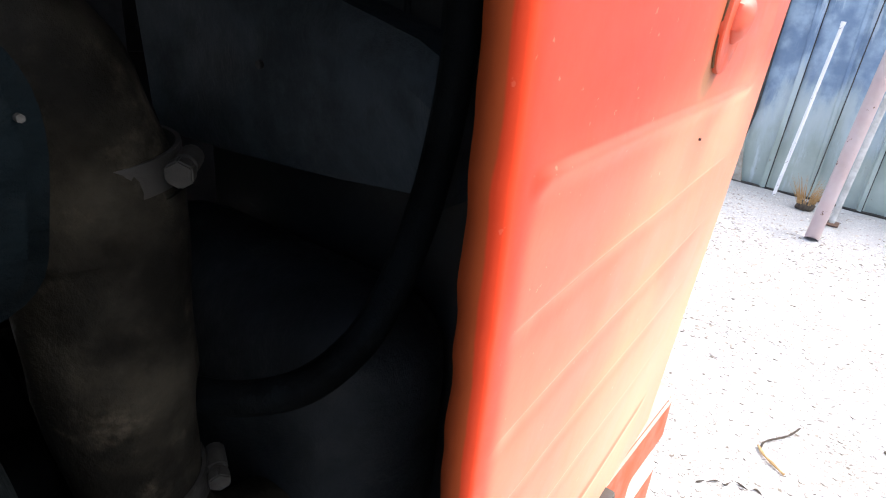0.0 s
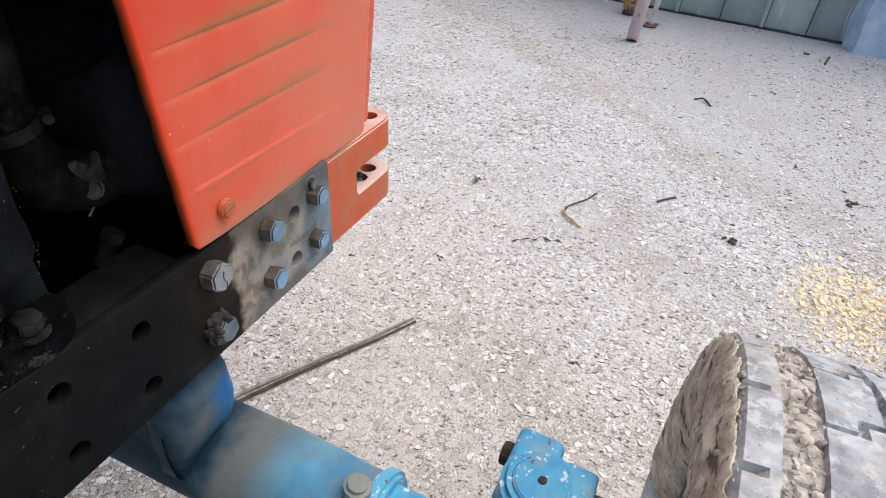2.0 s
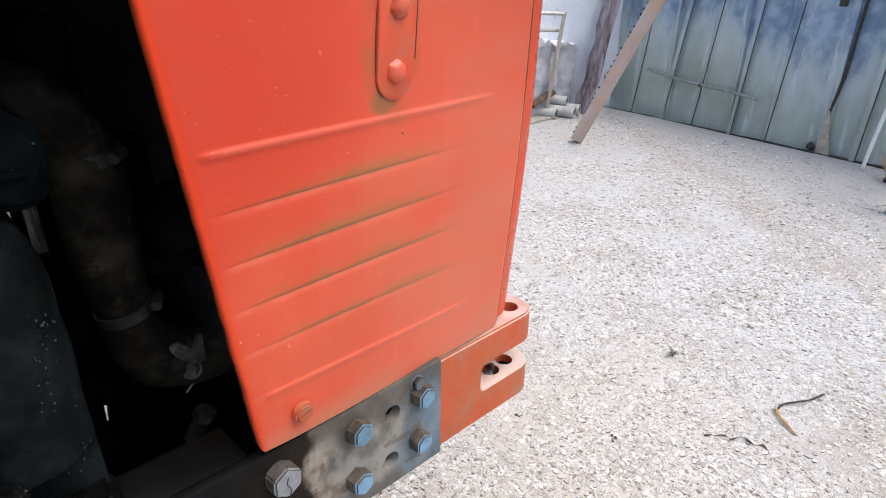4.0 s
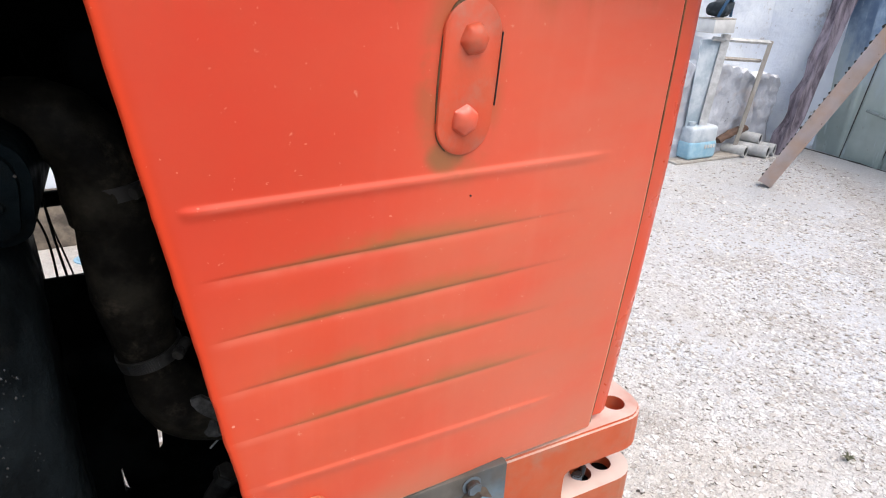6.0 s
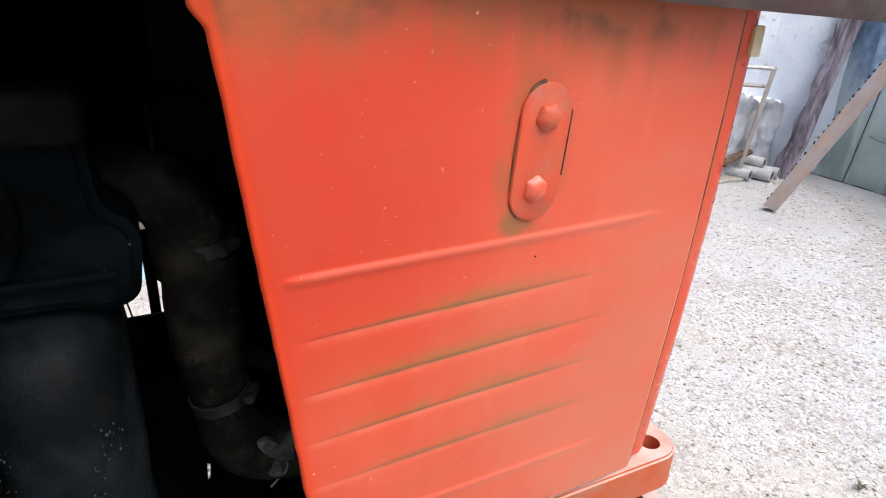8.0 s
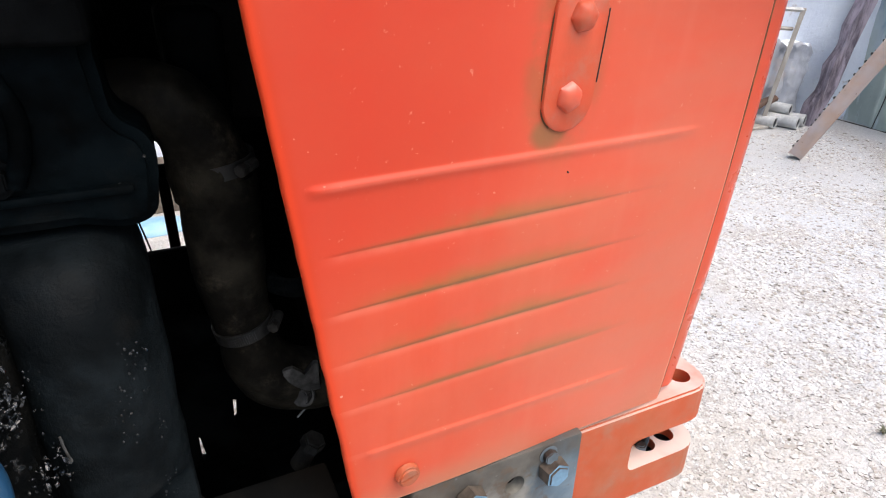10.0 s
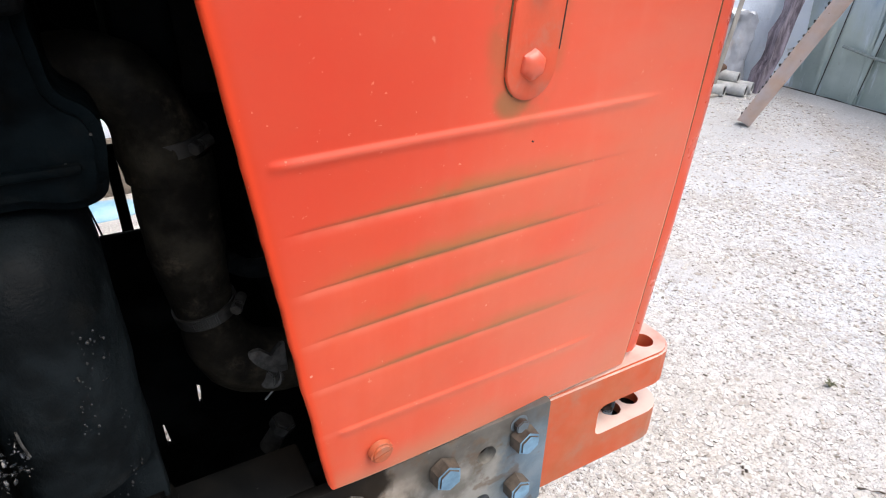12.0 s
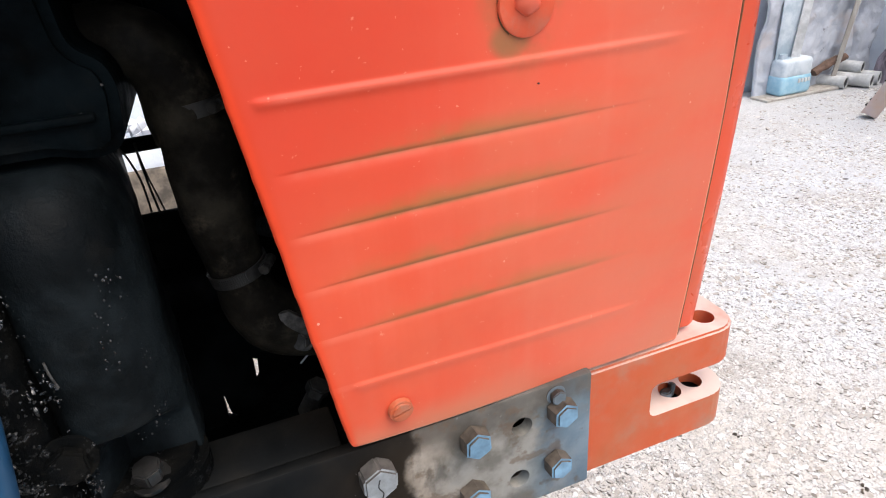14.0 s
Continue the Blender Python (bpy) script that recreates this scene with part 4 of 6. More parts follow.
def build_pier():
    """Pale blue painted pier that ends the fence, its near face leaning back a little."""
    bm = bmesh.new()
    low = ((5.48, -1.14), (5.16, -1.25), (5.10, -3.6), (5.8, -3.6), (5.8, -1.10))
    high = ((5.52, -1.20), (5.22, -1.33), (5.16, -3.6), (5.8, -3.6), (5.8, -1.14))
    rings = []
    for k in range(13):
        t = k / 12
        rings.append([bm.verts.new((x0 + (x1 - x0) * t, y0 + (y1 - y0) * t, -0.02 + 2.0 * t)) for (x0, y0), (x1, y1) in zip(low, high)])
    for p, q in zip(rings, rings[1:]):
        for k in range(5):
            bm.faces.new((p[k], p[(k + 1) % 5], q[(k + 1) % 5], q[k]))
    bm.faces.new(rings[0][::-1])
    bm.faces.new(rings[-1])
    bmesh.ops.recalc_face_normals(bm, faces=bm.faces)
    bmesh.ops.subdivide_edges(bm, edges=list(bm.edges), cuts=3, use_grid_fill=True)
    roughen(bm, 0.02, 5)
    tagged(part("blue_pier", bm, PALE_BLUE), "rough pale blue painted pier at the end of the fence", "pier", kind="structure")


def build_props():
    rng = random.Random(8)
    # leaning round pipes
    for foot, head, r, label in (((4.44, 0.25, 0.0), (4.50, 0.03, 2.9), 0.044, "leaning dusty rose steel pipe, open cut foot on concrete"),
                                 ((4.36, 2.64, 0.0), (4.42, 1.36, 2.62), 0.054, "steeply leaning dusty rose steel pipe with rust blisters")):
        prop = thing("steel_pipe", label, "pipe", "leaning pipes")
        a, b = Vector(foot), Vector(head)
        bm = bmesh.new()
        n, d = 24, (b - a).normalized()
        m = to_axis(d)
        rings = []
        for along, rad in ((0, r), (1, r), (1, r * 0.86), (0, r * 0.86)):
            ring = []
            for k in range(n):
                q = m @ Vector((rad * math.cos(6.28319 * k / n), rad * math.sin(6.28319 * k / n), 0))
                base = a + q
                if not along:
                    base -= d * (base.z - 0.004) / d.z * 0.55
                    base += d * 0.030 * max(0.0, -q.x / rad)
                ring.append(bm.verts.new(base if not along else b + q))
            rings.append(ring)
        for p, q in zip(rings, rings[1:] + rings[:1]):
            for k in range(n):
                bm.faces.new((p[k], p[(k + 1) % n], q[(k + 1) % n], q[k]))
        low = min(v.co.z for v in bm.verts)
        for v in bm.verts:
            v.co.z -= low if v.co.z < 0.3 else 0
        part("tube", bm, PINK_PIPE if r > 0.05 else LILAC_PIPE, prop)
        # black disc added inside the foot in place of the bore's shade
        part("bore_shade", rod(a + d * 0.040, a + d * 0.044, r * 0.85), WIRE, prop)
        if r > 0.05:
            bm = bmesh.new()
            for k in range(52):
                t = 0.03 + 0.0172 * k + rng.uniform(-0.004, 0.004)
                q = a.lerp(b, t) + Vector((-0.45, 0.80, 0.38)).normalized() * (r - 0.001)
                bmesh.ops.create_icosphere(bm, subdivisions=2, radius=rng.uniform(0.008, 0.015), matrix=Matrix.Translation(q))
            roughen(bm, 0.007, 60)
            tagged(part("weld_bead", bm, SEAM, prop, "dark rusty weld blisters"), kind="stuff")
    leg = thing("thin_leg", "thin grey steel leg standing by the pipe", "pipe")
    part("tube", rod((4.95, 0.20, 0.0), (4.72, 0.05, 1.9), 0.020), GREY_PIPE, leg)
    part("foot", box((4.88, 0.15, 0.0), (5.0, 0.25, 0.012), 0.003), RUST, leg)
    # slim flaking white pole leaning on the fence
    pole = thing("white_pole", "slim pole with flaking white paint leaning on the fence", "pole")
    part("tube", rod((5.38, 0.675, 0.0), (5.50, 0.58, 1.32), 0.014, n=12), WHITE_POST, pole)
    part("tip", rod((5.50, 0.58, 1.32), (5.503, 0.578, 1.345), 0.018, n=12), WHITE_POST, pole)
    # dry weed
    weed = thing("dry_weed", "tuft of dry straw-coloured weed at the fence foot", "weed")
    bm = bmesh.new()
    for _ in range(80):
        a = rng.uniform(0, 6.28)
        l, s = rng.uniform(0.10, 0.26), rng.uniform(0.2, 0.8)
        base = Vector((5.2 + 0.03 * math.cos(a), 0.42 + 0.04 * math.sin(a), 0.0))
        tip = base + Vector((math.cos(a) * l * s * 0.8, math.sin(a) * l * s * 0.8, l))
        mid = base.lerp(tip, 0.5) + Vector((0, 0, 0.02))
        sweep([base, mid, tip], lambda t: 0.0035 * (1.05 - t), 4, 3, bm)
    tagged(part("foliage", bm, STRAW, weed), kind="stuff")
    bm = bmesh.new()
    bmesh.ops.create_icosphere(bm, subdivisions=3, radius=0.06, matrix=Matrix.Translation((5.2, 0.42, 0.02)) @ Matrix.Diagonal((1, 1.2, 0.6, 1)))
    roughen(bm, 0.02, 20)
    part("root_clod", bm, TWIG, weed)
    # leaning timber in the corner
    post = thing("timber_post", "rough purple-brown timber post leaning in the yard corner", "post")
    bm = bmesh.new()
    a, b = Vector((5.36, 3.28, -0.01)), Vector((5.86, 3.18, 2.1))
    m = Matrix.Translation((a + b) / 2) @ to_axis(b - a) @ Matrix.Diagonal((0.13, 0.13, (b - a).length, 1))
    bmesh.ops.create_cube(bm, size=1, matrix=m)
    bmesh.ops.subdivide_edges(bm, edges=list(bm.edges), cuts=11, use_grid_fill=True)
    roughen(bm, 0.05, 6)
    roughen(bm, 0.03, 21, 5)
    for v in bm.verts:
        v.co.z = max(v.co.z, 0.0)
    part("beam", bm, TIMBER, post)
    # rack of weathered laths
    rack = thing("wooden_rack", "rickety rack of weathered grey laths on a base board", "rack")
    part("base_board", box((4.12, 3.32, 0.0), (4.98, 3.5, 0.022), 0.004), WOOD, rack)
    part("upright", rod((4.90, 3.40, 0.02), (5.08, 3.40, 1.0), 0.024, n=4), WOOD, rack)
    part("upright", rod((4.42, 3.42, 0.02), (4.55, 3.44, 1.06), 0.045, n=4), GREY_PIPE, rack)
    part("pale_sheet", box((4.28, 3.445, 0.30), (4.52, 3.455, 1.02), 0.003), PALE_SHEET, rack, "pale bluish plastic sheet")
    part("crossbar", rod((4.38, 3.42, 1.03), (5.1, 3.40, 0.985), 0.018, n=4), GREY_PIPE, rack)
    part("crossbar", rod((4.50, 3.45, 0.87), (5.05, 3.44, 0.83), 0.016, n=4), WOOD, rack)
    crate = thing("crate", "small dusty crate on top of the rack", "crate")
    part("box", box((4.30, 3.36, 1.075), (4.54, 3.54, 1.18), 0.006), PALE_BOX, crate)
    part("rim", box((4.30, 3.36, 1.18), (4.54, 3.54, 1.19), 0.003), WOOD, crate)
    bundle = thing("dark_bundle", "dark blue and black bundle lying on the crate", "bundle")
    bm = bmesh.new()
    bmesh.ops.create_icosphere(bm, subdivisions=3, radius=0.1, matrix=Matrix.Translation((4.43, 3.45, 1.265)) @ Matrix.Diagonal((1.1, 0.8, 0.75, 1)))
    roughen(bm, 0.035, 12)
    part("cloth", bm, SLATE, bundle)
    part("strap", sweep([(4.34, 3.38, 1.2), (4.4, 3.36, 1.33), (4.5, 3.4, 1.31), (4.53, 3.42, 1.2)], 0.012, 8), BLUE_TUBE, bundle)
    # blue canister
    can = thing("plastic_canister", "pale blue translucent plastic canister on the base board", "canister")
    part("body", box((4.27, 3.34, 0.022), (4.60, 3.50, 0.185), 0.03, 4), BLUE_PLASTIC, can)
    part("upper_body", box((4.275, 3.345, 0.150), (4.595, 3.495, 0.31), 0.035, 4), PALE_SHEET, can, "clear empty upper half")
    part("neck", rod((4.33, 3.42, 0.31), (4.33, 3.42, 0.345), 0.03), PALE_SHEET, can)
    for k in range(4):
        x = 4.44 + 0.034 * k
        part("label_bar", box((x, 3.3345, 0.115 + 0.004 * (k % 2)), (x + 0.024, 3.3385, 0.150), 0.001), PALE_BOX, can, "white printed bar")
    # stack of pipes on the ground
    for a, b, r in (((4.98, 3.60, 0.055), (5.12, 3.20, 0.055), 0.055), ((5.11, 3.60, 0.055), (5.26, 3.24, 0.055), 0.055), ((5.03, 3.62, 0.148), (5.14, 3.32, 0.148), 0.048), ((4.85, 3.60, 0.05), (4.95, 3.30, 0.05), 0.05)):
        a, b = Vector(a), Vector(b)
        pipe = thing("pipe_offcut", "short grey-white pipe offcut lying by the wall", "pipe", "stacked pipe offcuts")
        bm = bmesh.new()
        m, rings = to_axis(b - a), []
        for at, rad in ((a, r), (b, r), (b, r * 0.82), (a, r * 0.82)):
            rings.append([bm.verts.new(at + m @ Vector((rad * math.cos(6.28319 * k / 18), rad * math.sin(6.28319 * k / 18), 0))) for k in range(18)])
        for p, q in zip(rings, rings[1:] + rings[:1]):
            for k in range(18):
                bm.faces.new((p[k], p[(k + 1) % 18], q[(k + 1) % 18], q[k]))
        part("tube", bm, GREY_PIPE, pipe)
        # black disc just inside the end, standing for shade in the pipe
        part("bore_shade", rod(b.lerp(a, 0.02), b.lerp(a, 0.03), r * 0.8, n=18), WIRE, pipe)
    log = thing("log", "dark broken log lying on the pipes", "log")
    bm = sweep([(4.72, 3.44, 0.14), (4.88, 3.44, 0.20), (5.04, 3.42, 0.235)], 0.035, 9)
    roughen(bm, 0.015, 18)
    part("trunk", bm, RUST, log)
    # debris on the yard
    stick = thing("stick", "straight grey-brown wooden stick lying on the concrete", "stick")
    bm = sweep([(0.466, 0.545, 0.013), (0.65, 0.444, 0.014), (0.83, 0.342, 0.013), (1.000, 0.254, 0.012)], lambda t: 0.0068 - 0.0020 * t, 4, 6)
    for v in bm.verts:
        v.co.z = 0.004 + (v.co.z - 0.004) * 0.8
    roughen(bm, 0.002, 45)
    part("shaft", bm, STICK, stick)
    # dark strip laid along the lower edge as the stick's underside shading
    bm = sweep([(0.460, 0.526, 0.006), (0.65, 0.427, 0.007), (0.83, 0.325, 0.006), (0.992, 0.241, 0.006)], lambda t: 0.0062 - 0.0024 * t, 5, 6)
    roughen(bm, 0.0015, 60)
    part("splinter", bm, TWIG, stick, "dark strip as the stick's shaded lower edge")
    twig = thing("twig", "crooked dry twig lying on the concrete", "twig")
    part("stem", sweep([(2.12, -0.08, 0.008), (2.03, -0.055, 0.014), (1.95, 0.0, 0.008), (1.90, 0.005, 0.008)], lambda t: 0.0026 + 0.0018 * abs(math.sin(19 * t)), 6, 5), TWIG, twig)
    part("stalk", sweep([(1.91, 0.015, 0.008), (1.87, -0.01, 0.010), (1.845, -0.04, 0.010), (1.815, -0.085, 0.007)], lambda t: 0.0034 + 0.0026 * abs(math.sin(7 * t)), 6, 5), STRAW, twig)
    for pts, r in (([(2.19, -0.335, 0.005), (2.23, -0.37, 0.009), (2.27, -0.40, 0.005)], 0.005), ([(3.52, -0.32, 0.006), (3.52, -0.37, 0.02), (3.46, -0.42, 0.006)], 0.006), ([(4.72, -1.06, 0.006), (4.9, -1.09, 0.008)], 0.009)):
        t = thing("twig", "short dark broken twig on the concrete", "twig")
        bm = sweep(pts, r, 6, 4)
        roughen(bm, 0.003, 40)
        part("stem", bm, TWIG, t)
    root = thing("root", "thin crooked dark root lying on the concrete", "root")
    bm = sweep([(1.585, 0.125, 0.004), (1.60, 0.10, 0.010), (1.635, 0.075, 0.005), (1.625, 0.05, 0.010), (1.67, 0.03, 0.005), (1.655, -0.01, 0.009), (1.68, -0.035, 0.004), (1.66, -0.06, 0.004)], lambda t: 0.0020 + 0.0014 * math.sin(31 * t), 5, 5)
    roughen(bm, 0.003, 60)
    part("stem", bm, TWIG, root)
    for x, y, s in ((1.349, 0.329, 0.010), (1.065, -0.273, 0.009), (2.04, -0.646, 0.018), (2.63, -1.124, 0.018), (2.9, -0.9, 0.013), (3.9, -0.75, 0.016), (1.2, 0.62, 0.008), (2.4, 0.3, 0.010), (4.9, -0.95, 0.02)):
        clod = thing("clod", "small dark crumb of dried earth on the concrete", "clod", "scattered clods")
        bm = bmesh.new()
        for _ in range(7):
            q = Vector((x + rng.uniform(-1.4, 1.4) * s, y + rng.uniform(-1.4, 1.4) * s, s * 0.25))
            bmesh.ops.create_icosphere(bm, subdivisions=2, radius=s * rng.uniform(0.25, 0.6), matrix=Matrix.Translation(q) @ Matrix.Diagonal((1, 1, 0.6, 1)))
        roughen(bm, s * 0.35, 0.9 / s)
        for v in bm.verts:
            v.co.z = max(v.co.z, -0.001)
        part("crumbs", bm, TWIG, clod)
    lump = thing("grass_tuft", "small dull green weed tuft in the gravel", "weed")
    bm = bmesh.new()
    for _ in range(26):
        a, l = rng.uniform(0, 6.28), rng.uniform(0.012, 0.034)
        base = Vector((1.945, 0.43, 0.0))
        sweep([base, base + Vector((math.cos(a) * l * 0.5, math.sin(a) * l * 0.5, l * 0.8)), base + Vector((math.cos(a) * l, math.sin(a) * l, l * 0.7))], lambda t: 0.003 * (1.1 - t), 4, 2, bm)
    tagged(part("foliage", bm, plain("dull_weed", (0.10, 0.11, 0.06), (0.22, 0.21, 0.14), 60, 0.9), lump), kind="stuff")
    # what shows beyond the engine bay
    basin = thing("basin", "upturned oval pale blue basin on the ground by the wall", "basin")
    bm = bmesh.new()
    rings = []
    for r, z in ((0.225, 0.0), (0.225, 0.008), (0.212, 0.010), (0.200, 0.026), (0.160, 0.044), (0.10, 0.052), (0.012, 0.055)):
        rings.append([bm.verts.new((-0.19 + r * math.cos(6.28319 * k / 28), 3.14 + 0.5 * r * math.sin(6.28319 * k / 28), z)) for k in range(28)])
    for p, q in zip(rings, rings[1:]):
        for k in range(28):
            bm.faces.new((p[k], p[(k + 1) % 28], q[(k + 1) % 28], q[k]))
    bm.faces.new(rings[-1])
    part("bowl", bm, BASIN, basin)
    board = thing("board", "dirty brown board leaning at the foot of the wall", "board")
    bm = box((-1.3, 3.36, 0.0), (0.35, 3.40, 0.33), 0.006)
    bmesh.ops.subdivide_edges(bm, edges=list(bm.edges), cuts=5, use_grid_fill=True)
    roughen(bm, 0.008, 9)
    for v in bm.verts:
        v.co.z = max(v.co.z, 0.0)
        v.co.y = min(v.co.y, 3.402)
    part("plank", bm, BROWN_BOARD, board)
    ledge = thing("ledge", "crumbling whitewashed ledge at the foot of the wall", "ledge")
    bm = box((-1.3, 3.405, 0.0), (0.35, 3.60, 0.46), 0.012, 2)
    bmesh.ops.subdivide_edges(bm, edges=list(bm.edges), cuts=6, use_grid_fill=True)
    roughen(bm, 0.012, 20)
    for v in bm.verts:
        v.co.z = max(v.co.z, 0.0)
        v.co.y = max(v.co.y, 3.405)
    part("masonry", bm, WHITE, ledge)
    rubble_heap = thing("rubble_heap", "grey crumbled rubble lying on the ledge", "rubble")
    bm = bmesh.new()
    for _ in range(60):
        q = Vector((rng.uniform(-0.9, 0.2), rng.uniform(3.46, 3.56), 0.485 + rng.uniform(0, 0.07)))
        bmesh.ops.create_icosphere(bm, subdivisions=1, radius=rng.uniform(0.02, 0.05), matrix=Matrix.Translation(q))
    roughen(bm, 0.02, 25)
    for v in bm.verts:
        v.co.z = max(v.co.z, 0.455)
    tagged(part("stones", bm, RUBBLE, rubble_heap), kind="stuff")


# ---- tractor ----
tractor = thing("tractor", "old blue and orange farm tractor, dusty, with its engine bay open", "tractor")


def build_side_panel():
    bm = bmesh.new()
    nu, nv = 84, 700
    ends = ((-0.024, 0.328), (-0.018, 0.315), (-0.012, 0.312), (-0.006, 0.30), (0.002, 0.30), (0.010, 0.308))
    ribs = [(z, fall, a, b, (0.0015, -0.0007, -0.0007, -0.0006, -0.0003, 0.0011)[k], (0.0026, 0.0011, 0.0011, 0.0011, 0.0012, 0.0026)[k], (0.55, 0.16, 0.16, 0.16, 0.16, 0.42)[k]) for k, ((z, fall), (a, b)) in enumerate(zip(RIBS, ends))]
    z_top = 1.535

    def bead(x, z):
        h = 0.0
        for rz, fall, a, b, height, wide, lower in ribs:
            mid = rz - fall * x / 0.3
            if a < x < b:
                fade = min(1.0, (x - a) / (0.006 if height > 0 else 0.02), (b - x) / (0.03 if height > 0 else 0.10))
                d = (z - mid) / wide
                # beads stand proud; the grooves have a steep upper wall and a long lower slope
                s = math.exp(-d * d) if d > 0 else math.exp(-(d * lower) ** 2)
                h += height * fade * s
        return h

    grid = []
    for k in range(nv + 1):
        v = k / nv
        line = []
        for i in range(nu + 1):
            u = i / nu
            u = u + 0.13 * math.sin(2 * math.pi * u) * -1.0
            zb = 1.020 - 0.026 * u ** 0.7
            z = zb + (z_top - zb) * v
            jog = max(0.0, min(1.0, (z - 1.476) / 0.014))
            xl = 0.001 - 0.1225 * (min(z, 1.490) - 1.02) - 0.0065 * jog * jog * (3 - 2 * jog) + 0.0009 * noise.noise(Vector((z * 24, 0, 3))) - 0.0004 * sum(math.exp(-((z - rz) / 0.006) ** 2) for rz, _ in RIBS)
            xr = 0.371 + 0.012 * math.sin(math.pi * min(1, (z - 0.99) / 0.6))
            x = xl + (xr - xl) * u
            # rounded border turned inwards
            el, er, eb = x - xl, xr - x, z - zb
            turn = 0.0
            for d, rad in ((el, 0.0032), (er, 0.005), (eb, 0.006)):
                if d < rad:
                    turn += rad - math.sqrt(max(0.0, rad * rad - (rad - d) ** 2))
            # rounded lower rear corner
            if el < 0.010 and eb < 0.010:
                c = math.hypot(0.010 - el, 0.010 - eb)
                if c > 0.010:
                    x += (0.010 - el) / c * (c - 0.010)
                    z += (0.010 - eb) / c * (c - 0.010)
            p = Vector((x, panel_y(x, z), z))
            p += PANEL_OUT * (bead(x, z) - turn + 0.0012 * noise.noise(Vector((x * 7, z * 7, 2))))
            line.append(bm.verts.new(p))
        grid.append(line)
    for p, q in zip(grid, grid[1:]):
        for i in range(nu):
            bm.faces.new((p[i], p[i + 1], q[i + 1], q[i]))
    # inward flange along the rear edge
    back = [bm.verts.new(line[0].co + Vector((0.0008, 0.0085 + 0.0016 * noise.noise(Vector((line[0].co.z * 55, 1, 5))), 0))) for line in grid]
    for k in range(nv):
        bm.faces.new((grid[k][0], grid[k + 1][0], back[k + 1], back[k]))
    under = [bm.verts.new(q.co + Vector((0, 0.012, 0.001))) for q in grid[0]]
    for i in range(nu):
        bm.faces.new((grid[0][i], under[i], under[i + 1], grid[0][i + 1]))
    bmesh.ops.recalc_face_normals(bm, faces=bm.faces)
    panel = part("side_panel", bm, ORANGE_PANEL, tractor, "faded orange sheet side panel with pressed ribs and grime")
    thick = panel.modifiers.new("thick", "SOLIDIFY")
    thick.thickness, thick.offset = 0.002, -1
    # brown line at the front edge that also stands for the crease's shadow
    line = []
    for k in range(9):
        z = 1.0 + 0.53 * k / 8
        x = 0.3722 + 0.012 * math.sin(math.pi * min(1, (z - 0.99) / 0.6))
        line.append((x, panel_y(x, z) + 0.0035, z))
    part("edge_gap", sweep(line, 0.0011, 6, 4), EDGE_CREASE, panel, "brown line along the front edge, drawing its shaded crease")
    # strap with two bolts
    a, b, r = Vector((0.1722, 0, 1.4225)), Vector((0.1698, 0, 1.3635)), 0.0228
    bm = bmesh.new()
    d = (b - a).normalized()
    ring = []
    for k in range(40):
        ang = 2 * math.pi * k / 40
        q = Vector((math.cos(ang), 0, math.sin(ang)))
        c = a if q.dot(d) < 0 else b
        ring.append(c + q * r)
    outs = [PANEL_OUT * h for h in (0.0, 0.0022, 0.0030)]
    loops = []
    for h, shrink in zip(outs, (1.0, 1.0, 0.975)):
        mid = (a + b) / 2
        row = []
        for q in ring:
            w = mid + (q - mid) * shrink
            row.append(bm.verts.new(Vector((w.x, panel_y(w.x, w.z), w.z)) + h))
        loops.append(row)
    for p, q in zip(loops, loops[1:]):
        for k in range(40):
            bm.faces.new((p[k], p[(k + 1) % 40], q[(k + 1) % 40], q[k]))
    bm.faces.new(loops[-1])
    bmesh.ops.recalc_face_normals(bm, faces=bm.faces)
    part("strap", bm, ORANGE_STRAP, panel, "grimy orange oval strap with a dark gap round it")
    # dark gap beside the strap
    bm = sweep([Vector((x, panel_y(x, z), z)) + PANEL_OUT * (0.0006 + 0.0012 * noise.noise(Vector((x * 7, z * 7, 2)))) for x, z in ((0.1972, 1.424), (0.1964, 1.40), (0.1952, 1.374))], 0.0006, 6, 4)
    part("slit", bm, WIRE, panel, "dark slit beside the strap")
    bm = sweep([Vector((x, panel_y(x, z), z)) + PANEL_OUT * 0.0006 for x, z in ((0.1560, 1.3445), (0.1500, 1.352), (0.1478, 1.362), (0.1474, 1.385), (0.1488, 1.41), (0.1510, 1.4265), (0.158, 1.4405), (0.168, 1.4455))], lambda t: 0.0007 + 0.0013 * max(0.0, t - 0.78) / 0.22, 6, 6)
    part("slit", bm, STRAP_GRIME, panel, "dark slit beside the strap")
    for x, z, t in ((0.1725, 1.4205, 10), (0.1695, 1.366, 25)):
        at = Vector((x, panel_y(x, z), z)) + PANEL_OUT * 0.0028
        bm = bmesh.new()
        bmesh.ops.create_uvsphere(bm, u_segments=24, v_segments=16, radius=1.0, matrix=Matrix.Translation(at) @ to_axis(PANEL_OUT) @ Matrix.Diagonal((0.0112, 0.0112, 0.0072, 1)))
        for v in bm.verts:
            # six worn flats on a domed head
            d = v.co - at
            flat = d - PANEL_OUT * d.dot(PANEL_OUT)
            if flat.length > 1e-5:
                ang = math.atan2(flat.z, flat.x) % (math.pi / 3) - math.pi / 6
                v.co -= flat * (1 - min(1.0, 0.90 / math.cos(ang)))
        bmesh.ops.rotate(bm, verts=bm.verts, cent=at, matrix=Matrix.Rotation(radians(t), 3, PANEL_OUT))
        roughen(bm, 0.0008, 90)
